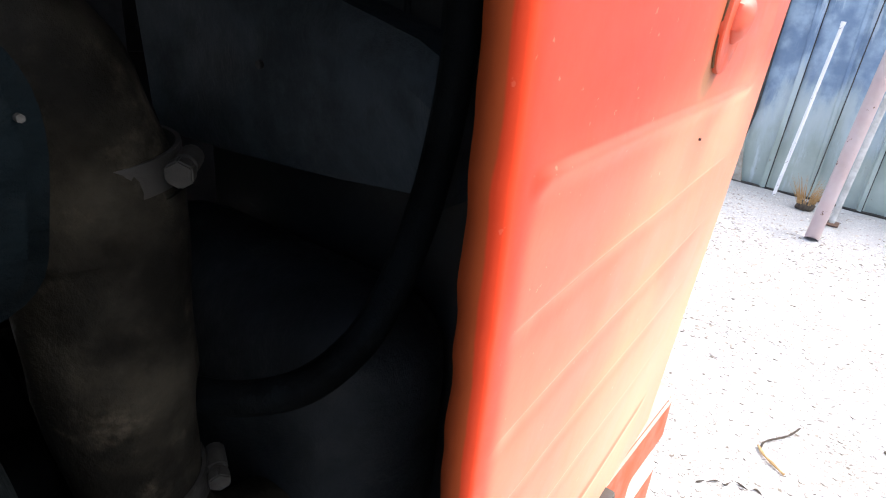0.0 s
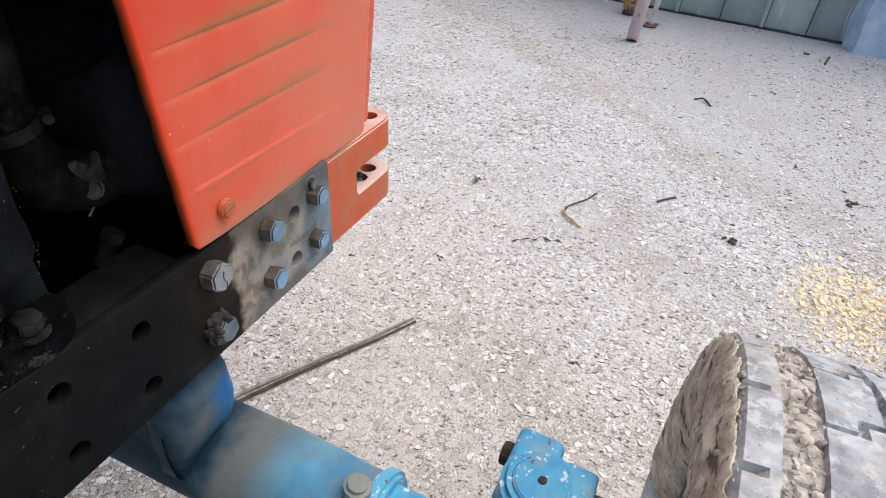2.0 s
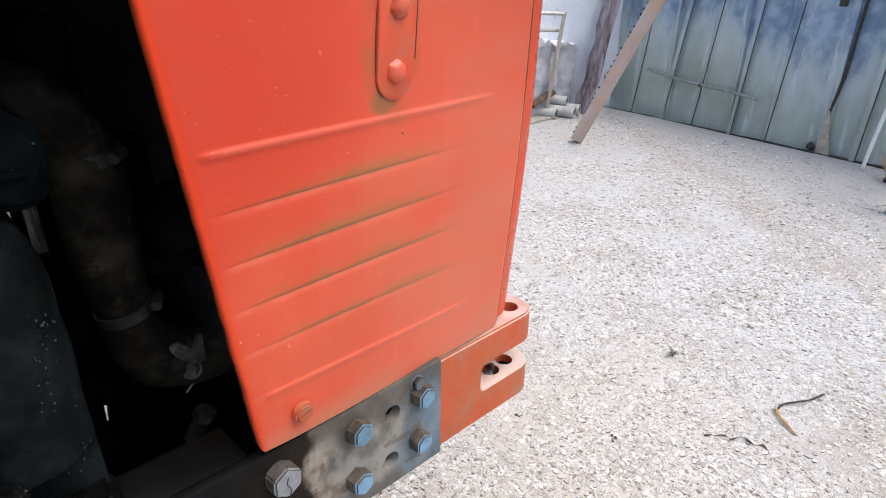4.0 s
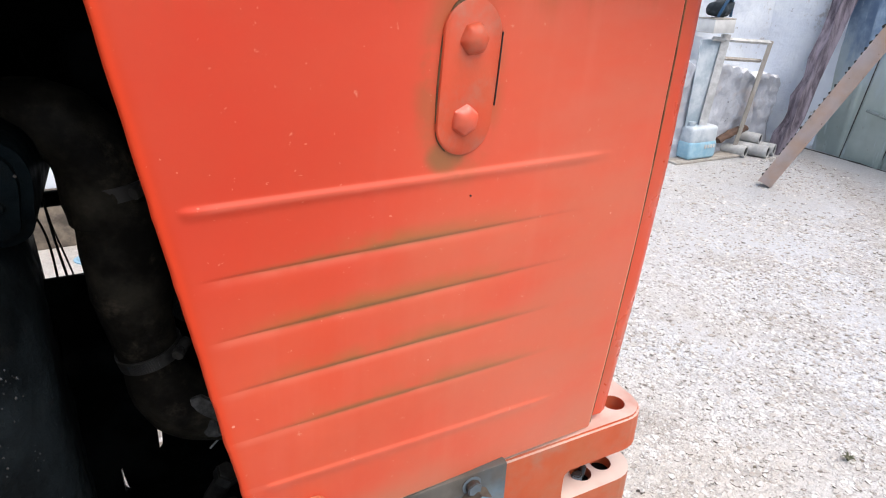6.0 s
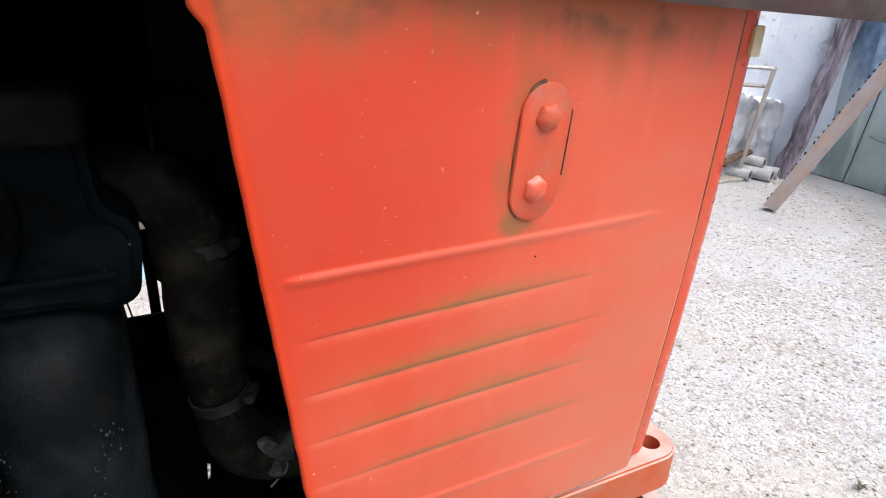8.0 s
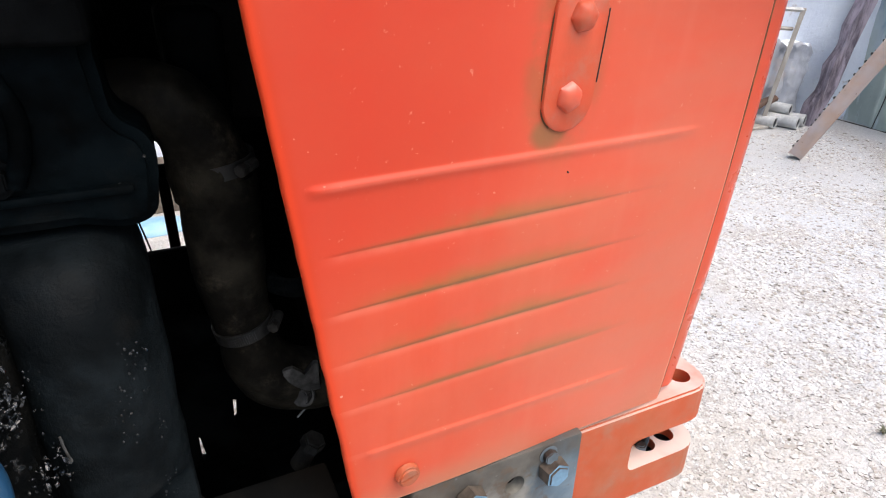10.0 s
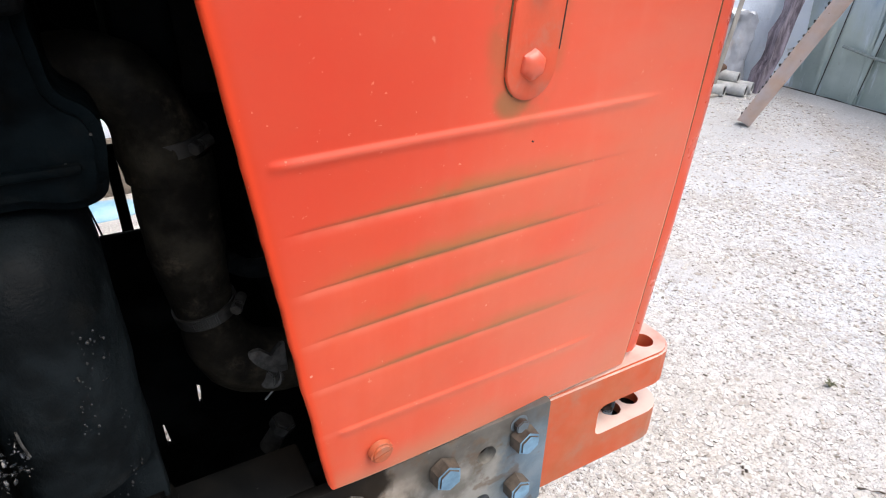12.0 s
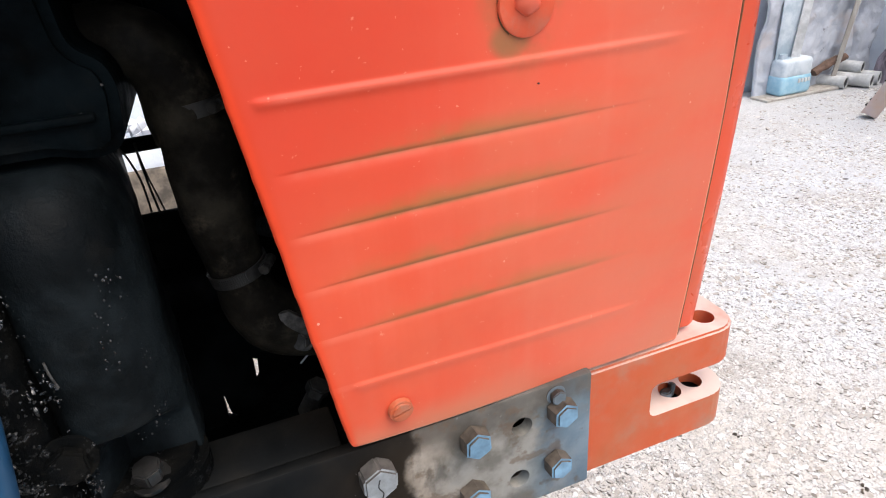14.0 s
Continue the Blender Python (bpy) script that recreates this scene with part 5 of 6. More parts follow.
        part("strap_bolt", bm, ORANGE if z < 1.4 else ORANGE_STRAP, panel)
    at = Vector((0.1815, panel_y(0.1815, 1.3065), 1.3065))
    part("hole", rod(at - PANEL_OUT * 0.001, at + PANEL_OUT * 0.0012, 0.0007, n=8), WIRE, panel, "tiny dark hole")
    # slotted screw near the lower corner
    at = Vector((0.047, panel_y(0.047, 1.0495), 1.0495))
    tip = at + PANEL_OUT * 0.009
    head = part("slotted_screw", rod(at, tip, 0.0115, 0.0105, 24, bevel=0.002), ORANGE_DULL, panel, "orange painted slotted screw")
    slot = bmesh.new()
    bmesh.ops.create_cube(slot, size=1, matrix=Matrix.Translation(tip) @ to_axis(PANEL_OUT) @ pose(0, 0, 0, 0, 0, 12) @ Matrix.Diagonal((0.03, 0.0024, 0.006, 1)))
    cut(head, [slot])


def build_nose():
    """Grille frame behind the panel's front edge, and the hood above."""
    bm = bmesh.new()
    prof = [(0.345, 0.012), (0.368, 0.008), (0.382, 0.0065), (0.392, 0.010), (0.3985, 0.020), (0.400, 0.040), (0.400, 0.37), (0.385, 0.39), (0.345, 0.39), (0.345, 0.36), (0.37, 0.345), (0.37, 0.06), (0.345, 0.045)]
    rings = []
    for z in (1.004, 1.008, 1.15, 1.3, 1.48, 1.545):
        dx = 0.012 * math.sin(math.pi * min(1, (z - 0.99) / 0.6)) + 0.007
        rings.append([bm.verts.new((x + dx, panel_y(x, z) + y, z)) for x, y in prof])
    for p, q in zip(rings, rings[1:]):
        for k in range(len(prof)):
            bm.faces.new((p[k], p[(k + 1) % len(prof)], q[(k + 1) % len(prof)], q[k]))
    bm.faces.new(rings[0][::-1])
    bm.faces.new(rings[-1])
    bmesh.ops.recalc_face_normals(bm, faces=bm.faces)
    nose = part("grille_frame", bm, ORANGE_EDGE, tractor, "glossy orange grille frame with rounded corner")
    part("reflector", box((0.396, panel_y(0.39, 1.46) + 0.0020, 1.458), (0.408, panel_y(0.39, 1.46) + 0.010, 1.484), 0.001), CREAM, nose, "small cream reflector strip")
    for k in range(9):
        z = 1.05 + 0.05 * k
        part("grille_slat", box((0.420, 0.07, z), (0.426, 0.34, z + 0.018), 0.002), ORANGE, nose)
    # hood: curved sheet with a rolled lip
    bm = bmesh.new()
    prof = [(-0.030, 1.497), (-0.036, 1.4935), (-0.040, 1.500), (-0.036, 1.56), (-0.01, 1.66), (0.06, 1.72), (0.21, 1.745), (0.44, 1.72), (0.53, 1.66), (0.576, 1.56), (0.58, 1.50), (0.57, 1.4935), (0.565, 1.497),
            (0.56, 1.55), (0.52, 1.64), (0.42, 1.69), (0.21, 1.71), (0.07, 1.69), (0.01, 1.64), (-0.02, 1.55)]
    rings = []
    for x in (-1.6, -0.8, -0.2, 0.2, 0.6, 0.86, 0.90):
        rings.append([bm.verts.new((x, y, z + 0.0067 - 0.036 * (x - 0.23) - (0.0 if x < 0.88 else 0.004))) for y, z in prof])
    for p, q in zip(rings, rings[1:]):
        for k in range(len(prof)):
            bm.faces.new((p[k], p[(k + 1) % len(prof)], q[(k + 1) % len(prof)], q[k]))
    bm.faces.new(rings[0][::-1])
    bm.faces.new(rings[-1])
    bmesh.ops.recalc_face_normals(bm, faces=bm.faces)
    part("hood", bm, HOOD_BROWN, tractor, "dark brown hood with a rolled lip")


def build_frame():
    """Two channel rails with bolts, and the tow bracket in front."""
    for side in (0, 1):
        y0, y1 = (0.012, 0.085) if side == 0 else (0.457, 0.53)
        bm = bmesh.new()
        face = (y0, y0 + 0.014) if side == 0 else (y1 - 0.014, y1)
        box((-1.5, face[0], 0.858), (0.250, face[1], 1.008), 0.003, 2, bm)
        rail = part("frame_rail", bm, RAIL, tractor, "oil-blackened steel frame rail, front end worn to beige and blue")
        part("top_flange", box((-1.5, face[1] if side == 0 else y0, 0.994), (-0.004, y1 if side == 0 else face[0], 1.007), 0.003), RAIL, rail)
        part("bottom_flange", box((-1.5, face[1] if side == 0 else y0, 0.860), (0.248, y1 if side == 0 else face[0], 0.872), 0.003), RAIL, rail)
        if side:
            continue
        holes = [(0.170, 0.968), (0.166, 0.899), (-0.076, 0.969), (-0.081, 0.896), (-0.166, 0.970), (-0.171, 0.894), (-0.25, 0.935)]
        cut(rail, [rod((x, -0.02, z), (x, 0.06, z), 0.0115, n=20) for x, z in holes])
        # backing web so the holes open on dark metal
        part("inner_web", box((-0.30, 0.060, 0.874), (0.246, 0.068, 0.992), 0.002), BLACK, rail)
        rng = random.Random(2)
        for x, z, r, m in ((0.019, 0.976, 0.0172, BOLT_STEEL), (0.014, 0.904, 0.0165, BOLT_CAKED), (0.116, 0.977, 0.0145, BOLT_BLUE), (0.211, 0.977, 0.0142, BOLT_BLUE), (0.113, 0.907, 0.0138, BOLT_BLUE), (0.207, 0.909, 0.0135, BOLT_BLUE)):
            out = Vector((rng.uniform(-0.05, 0.05), -1, 0.04)).normalized()
            if m is BOLT_BLUE:
                bm = rod(Vector((x, 0.013, z)), Vector((x, 0.013, z)) + out * 0.0185, r * 1.10, r * 1.04, 6, bevel=0.0022)
                roughen(bm, 0.0022, 70, x * 9)
            else:
                bm = hexbolt((x, 0.013, z), out, r * 1.06, 0.021, 0.0, turn=rng.uniform(0, 60))
                roughen(bm, 0.0008, 70, x * 9)
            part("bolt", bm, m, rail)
        # second nut behind the upper front bolt
        part("nut", hexbolt((0.208, 0.013, 0.995), (0, -1, 0), 0.0085, 0.009, 0.011), BOLT_CAKED, rail)
        # dark crack across the big bolt, dirt caked round the lower one
        part("crack", sweep([(0.0185, -0.0112, 0.988), (0.0165, -0.0116, 0.980), (0.0200, -0.0118, 0.972), (0.0175, -0.0114, 0.964)], 0.0006, 5, 3), WIRE, rail)
        bm = bmesh.new()
        for k in range(46):
            ang = rng.uniform(0.9, 4.2)
            q = Vector((0.014 + 0.0160 * math.cos(ang), 0.010 - rng.uniform(0, 0.016), 0.904 + 0.0160 * math.sin(ang)))
            bmesh.ops.create_icosphere(bm, subdivisions=2, radius=rng.uniform(0.003, 0.006), matrix=Matrix.Translation(q))
        roughen(bm, 0.0035, 110)
        tagged(part("caked_dirt", bm, BROWN_DIRT, rail, "dark caked dirt round the bolt"), kind="stuff")
    # cross member
    part("cross_member", box((-0.95, 0.085, 0.87), (-0.80, 0.457, 0.99), 0.01), BLACK, tractor)
    # tow bracket: one casting with two holed ears and a pocket between them
    bm = bmesh.new()
    r, xf, pts = 0.034, 0.4605, []
    for cx, cy, a0 in ((xf - r, 0.0255 + r, -90), (xf - r, 0.52 - r, 0)):
        pts += [(cx + r * math.cos(radians(a0 + k * 15)), cy + r * math.sin(radians(a0 + k * 15))) for k in range(7)]
    pts += [(0.2535, 0.52), (0.2535, 0.0255)]
    low = [bm.verts.new((x, y, 0.852)) for x, y in pts]
    top = [bm.verts.new((x, y, 0.994)) for x, y in pts]
    bm.faces.new(low[::-1])
    bm.faces.new(top)
    for k in range(len(pts)):
        bm.faces.new((low[k], low[(k + 1) % len(pts)], top[(k + 1) % len(pts)], top[k]))
    bmesh.ops.recalc_face_normals(bm, faces=bm.faces)
    bmesh.ops.bevel(bm, geom=list(bm.edges), offset=0.003, segments=2, affect="EDGES", clamp_overlap=True)
    tow = part("tow_bracket", bm, ORANGE_CAST, tractor, "cast orange tow bracket with two holed ears")
    pocket = box((0.338, -0.1, 0.901), (0.6, 0.7, 0.947), 0.010, 3)
    holes = [rod((x, y, z), (x, y, z + 0.13), 0.0135, n=24) for x, y, z in ((0.427, 0.056, 0.91), (0.427, 0.25, 0.91), (0.424, 0.058, 0.80), (0.424, 0.25, 0.80))]
    cut(tow, [pocket] + holes + [rod((0.390, 0.054, 0.80), (0.390, 0.054, 0.93), 0.0135, n=24)])
    # black plugs added to darken the lower holes, and the broken pin in one of them
    for x, y in ((0.390, 0.054), (0.424, 0.058)):
        part("hole_plug", rod((x, y, 0.870), (x, y, 0.888), 0.0133, n=20), BLACK, tow)
    bm = rod((0.384, 0.052, 0.880), (0.381, 0.050, 0.906), 0.0075, 0.006, 10, bevel=0.0015)
    rod((0.396, 0.060, 0.880), (0.398, 0.058, 0.905), 0.0048, 0.004, 8, bm, 0.001)
    roughen(bm, 0.0025, 90)
    part("broken_pin", bm, BOLT_CAKED, tow, "broken rusty pin stump in the hole")


def build_axle():
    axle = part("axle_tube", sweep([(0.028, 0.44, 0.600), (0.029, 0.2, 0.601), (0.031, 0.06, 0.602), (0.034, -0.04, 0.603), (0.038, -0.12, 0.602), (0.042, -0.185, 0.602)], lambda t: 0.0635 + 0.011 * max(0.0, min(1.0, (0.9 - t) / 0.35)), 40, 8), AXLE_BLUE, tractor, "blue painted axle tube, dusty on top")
    bm = box((-0.030, 0.10, 0.60), (0.055, 0.46, 0.83), 0.03, 4)
    roughen(bm, 0.004, 12)
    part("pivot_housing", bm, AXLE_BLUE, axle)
    bm = box((-0.050, 0.040, 0.61), (0.060, 0.125, 0.812), 0.036, 6)
    bmesh.ops.subdivide_edges(bm, edges=list(bm.edges), cuts=2, use_grid_fill=True)
    for v in bm.verts:
        low = max(0.0, min(1.0, (0.74 - v.co.z) / 0.09))
        v.co.x += 0.010 * math.exp(-((v.co.z - 0.70) / 0.035) ** 2) * (1 if v.co.x > 0.02 else -0.5)
        v.co.y += 0.030 * low * (1 if v.co.y < 0.08 else 0)
    roughen(bm, 0.003, 16)
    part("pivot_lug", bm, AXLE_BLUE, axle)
    beam = part("sliding_beam", box((0.010, -0.33, 0.560), (0.085, -0.15, 0.645), 0.012, 3), BLUE, axle, "lighter blue sliding beam with adjusting holes")
    cut(beam, [rod((0.046, y, 0.5), (0.046, y, 0.7), 0.0125, n=20) for y in (-0.212, -0.255)])
    part("collar", rod((0.045, -0.165, 0.602), (0.045, -0.192, 0.602), 0.069, n=36, bevel=0.006), BLUE, axle)
    bm = box((-0.045, -0.16, 0.575), (0.0, -0.03, 0.625), 0.014, 3)
    part("split_lug", bm, AXLE_BLUE, axle)
    part("clamp_bolt", rod((0.029, -0.156, 0.645), (0.031, -0.160, 0.690), 0.0195, 0.0185, 24, bevel=0.005), DUSTY_BLUE, axle, "round dust-coated bolt head")
    part("clamp_bolt", rod((-0.036, -0.080, 0.610), (-0.040, -0.082, 0.654), 0.028, 0.0255, 24, bevel=0.007), DUSTY_BLUE, axle, "round dust-coated bolt head")
    # knuckle
    kx, ky = 0.102, -0.376
    bm = rod((kx, ky, 0.40), (kx, ky, 0.705), 0.056, n=32, bevel=0.01)
    box((0.02, ky - 0.05, 0.555), (kx, ky + 0.06, 0.65), 0.015, 3, bm)
    knuckle = part("steering_knuckle", bm, BLUE, tractor, "blue cast steering knuckle")
    part("kingpin_cap", rod((kx, ky, 0.705), (kx, ky, 0.748), 0.0535, 0.0500, n=40, bevel=0.007), BLUE, knuckle)
    part("cap_ring", rod((kx, ky, 0.748), (kx, ky, 0.7520), 0.037, 0.034, n=36, bevel=0.0015), BLUE, knuckle)
    part("grease_nipple", rod((kx, ky, 0.751), (kx, ky, 0.754), 0.0055, n=10), BROWN_DIRT, knuckle, "dark grease nipple")
    # split clamp: two ears and the bolt across them
    for lo, hi in (((kx, -0.386, 0.676), (0.186, -0.324, 0.734)), ((kx, -0.438, 0.676), (0.166, -0.393, 0.728))):
        bm = box(lo, hi, 0.010, 3)
        bmesh.ops.subdivide_edges(bm, edges=list(bm.edges), cuts=1, use_grid_fill=True)
        roughen(bm, 0.0025, 40)
        part("clamp_ear", bm, BLUE, knuckle)
    part("pinch_bolt", hexbolt((0.132, -0.432, 0.700), (0.0, -1, 0), 0.0165, 0.026, 0.019), BOLT_CAKED, knuckle, "dirty worn pinch bolt")
    part("clamp_nut", hexbolt((0.152, -0.326, 0.705), (0, 1, 0), 0.017, 0.016), BROWN_DIRT, knuckle, "dirt-black clamp nut")
    part("stub_axle", rod((0.10, -0.38, 0.47), (0.10, -0.62, 0.47), 0.045, n=24), BLACK, knuckle)


def build_wheel():
    wheel = tagged(new("wheel"), "front wheel with a mud-caked ribbed tyre")
    wheel.parent = tractor
    cx, cz, yc, R = 0.10, 0.47, -0.678, 0.47
    na = 1440
    prof = [(0.085, 0.262), (0.105, 0.270), (0.132, 0.300), (0.150, 0.350), (0.153, 0.385), (0.148, 0.425), (0.139, 0.449), (0.1335, 0.4595)]
    inner = [(0.1305, 0), (0.128, 0), (0.118, 0), (0.108, 0), (0.1005, 0), (0.0985, 0), (0.0945, 1), (0.092, 1), (0.076, 1), (0.063, 1), (0.0595, 1), (0.0555, 0), (0.0535, 0)]
    inner += [(0.051 - 0.0025 * k, 0) for k in range(20)]
    side = list(prof)
    row = [(w, r, -1) for w, r in prof] + [(w, R - 0.0, g) for w, g in inner]
    row += [(-w, r, g) for w, r, g in row[::-1]]
    bm = bmesh.new()
    rings = []
    for k in range(na):
        ang = 2 * math.pi * k / na
        zig = 0.004 if (k // 30) % 2 else -0.004
        ring = []
        for w, r, g in row:
            ww, rr = w, r
            if g >= 0:
                crown = R - 0.006 * (w / 0.13) ** 2
                rr = crown - (0.021 if g else 0.0)
                if 0.0535 < abs(w) < 0.0985:
                    ww = w + math.copysign(zig, w)
                # cross cuts in the middle rib and nicks in the shoulders
                # zigzag sipes in the middle rib, nicks in the shoulders
                v, s = abs(w), (k + (30 if w > 0 else 0)) % 60
                if not g and v < 0.056:
                    if (0.027 < v and s < 3) or (0.022 < v < 0.029 and s < 12) or (0.006 < v < 0.026 and 9 < s < 13) or (v < 0.004 and s < 40):
                        rr -= 0.010
                if not g and v > 0.112 and (k + 14) % 60 < 5:
                    rr -= 0.012
                rr += 0.0015 * noise.noise(Vector((w * 30, k * 0.15, 3)))
            ring.append(bm.verts.new((cx + rr * math.sin(ang), yc + ww, cz + rr * math.cos(ang))))
        rings.append(ring)
    for k in range(na):
        p, q = rings[k], rings[(k + 1) % na]
        for i in range(len(row) - 1):
            bm.faces.new((p[i], p[i + 1], q[i + 1], q[i]))
    bmesh.ops.recalc_face_normals(bm, faces=bm.faces)
    part("tyre", bm, RUBBER, wheel, "dusty grey ribbed tyre")
    # rim
    bm = bmesh.new()
    prof = [(0.10, 0.262), (0.095, 0.275), (0.085, 0.275), (0.08, 0.25), (0.03, 0.235), (-0.02, 0.10), (-0.03, 0.05), (-0.035, 0.0)]
    rings = [[bm.verts.new((cx + r * math.sin(6.28319 * k / 48), yc + w, cz + r * math.cos(6.28319 * k / 48))) for w, r in prof[:-1]] for k in range(48)]
    hub = bm.verts.new((cx, yc - 0.035, cz))
    for k in range(48):
        p, q = rings[k], rings[(k + 1) % 48]
        for i in range(len(prof) - 2):
            bm.faces.new((p[i], p[i + 1], q[i + 1], q[i]))
        bm.faces.new((p[-1], hub, q[-1]))
    bmesh.ops.recalc_face_normals(bm, faces=bm.faces)
    part("rim", bm, BLUE, wheel)
    def wall(r):
        """Half width of the tyre's side at radius r."""
        for (w0, r0), (w1, r1) in zip(side, side[1:]):
            if r0 <= r <= r1:
                return w0 + (w1 - w0) * (r - r0) / (r1 - r0)
        return side[-1][0]

    # dried mud packed into the grooves and caked on the shoulder
    rng = random.Random(12)
    verts, faces = [], []
    ico = bmesh.new()
    bmesh.ops.create_icosphere(ico, subdivisions=2, radius=1)
    base = [v.co.copy() for v in ico.verts]
    tri = [[v.index for v in f.verts] for f in ico.faces]
    ico.free()
    for n in range(1500):
        kind = rng.random()
        ang = rng.uniform(-1.4, 1.6)
        if kind < 0.5:
            w, r, s = 0.077 + rng.uniform(-0.015, 0.015), R - 0.009, 0.001 + 0.0062 * rng.random() ** 2
        elif kind < 0.6:
            w, r, s = -0.077 + rng.uniform(-0.015, 0.015), R - 0.019, rng.uniform(0.003, 0.0105)
        elif kind < 0.66:
            w, r, s = rng.uniform(-0.006, 0.006), R - 0.007, rng.uniform(0.002, 0.004)
        else:
            t = rng.random() ** 1.5
            r, s = R - 0.008 - 0.12 * t, 0.0012 + 0.0045 * rng.random() ** 2
            w = wall(r) + 0.002
        c = Vector((cx + r * math.sin(ang), yc + w, cz + r * math.cos(ang)))
        q = Euler((rng.uniform(0, 6), rng.uniform(0, 6), rng.uniform(0, 6))).to_matrix()
        st = Vector((rng.uniform(0.8, 1.6), rng.uniform(0.6, 1.0), rng.uniform(0.3, 0.7)))
        k = len(verts)
        for v in base:
            j = v * (1.0 + 0.55 * noise.noise(v * 2.0 + Vector((n, n * 0.7, 0))))
            verts.append(c + q @ Vector((j.x * st.x, j.y * st.y, j.z * st.z)) * s)
        faces += [[i + k for i in f] for f in tri]
    me = bpy.data.meshes.new("mud")
    me.from_pydata(verts, [], faces)
    me.materials.append(MUD)
    me.shade_smooth()
    me.set_sharp_from_angle(angle=radians(48))
    mud = new("mud", me)
    mud.parent = wheel
    tagged(mud, "dry brown mud clods in the tread", kind="stuff")
    # cracked mud filling the grooves
    for side_of, depth in ((1, 0.0075), (-1, 0.012)):
        bm = bmesh.new()
        rows = []
        for k in range(700):
            ang = -1.45 + 3.05 * k / 699
            line = []
            for j in range(15):
                w = side_of * (0.0560 + 0.0440 * j / 14)
                p = Vector((w * 55, ang * R * 55, 1.7 * side_of))
                near = noise.voronoi(p)[0]
                crack = max(0.0, 1.0 - (near[1] - near[0]) / 0.16)
                rr = R - depth - 0.006 * crack + 0.006 * noise.noise(p * 0.45) + 0.003 * noise.noise(p * 1.9)
                line.append(bm.verts.new((cx + rr * math.sin(ang), yc + w, cz + rr * math.cos(ang))))
            rows.append(line)
        for p, q in zip(rows, rows[1:]):
            for j in range(14):
                bm.faces.new((p[j], p[j + 1], q[j + 1], q[j]))
        bmesh.ops.recalc_face_normals(bm, faces=bm.faces)
        part("groove_mud", bm, MUD, wheel, "cracked dry mud packed in the groove")
    # mud skin on the inner sidewall
    bm = bmesh.new()
    rows = []
    for k in range(320):
        ang = -1.5 + 3.2 * k / 319
        line = []
        for j in range(26):
            t = j / 25
            r = R - 0.012 - 0.188 * t + (0.009 * noise.noise(Vector((ang * 14, t * 4, 5))) + 0.005 * noise.noise(Vector((ang * 60, 0, 2)))) * (1 - t)
            w = wall(r) + 0.0015 + 0.005 * max(0.0, noise.noise(Vector((ang * 7, t * 5, 0)))) + 0.006 * max(0.0, noise.noise(Vector((ang * 9 + t * 4, t * 17, 8)))) + 0.003 * abs(noise.noise(Vector((ang * 24 + t * 9, t * 34, 3)))) + 0.0012 * noise.noise(Vector((ang * 90, t * 40, 3)))
            line.append(bm.verts.new((cx + r * math.sin(ang), yc + w, cz + r * math.cos(ang))))
        rows.append(line)
    for p, q in zip(rows, rows[1:]):
        for j in range(25):
            bm.faces.new((p[j], p[j + 1], q[j + 1], q[j]))
    skin = part("mud_skin", bm, MUD_SKIN, wheel, "cracked mud caked on the sidewall")
    skin.modifiers.new("thick", "SOLIDIFY").thickness = 0.002


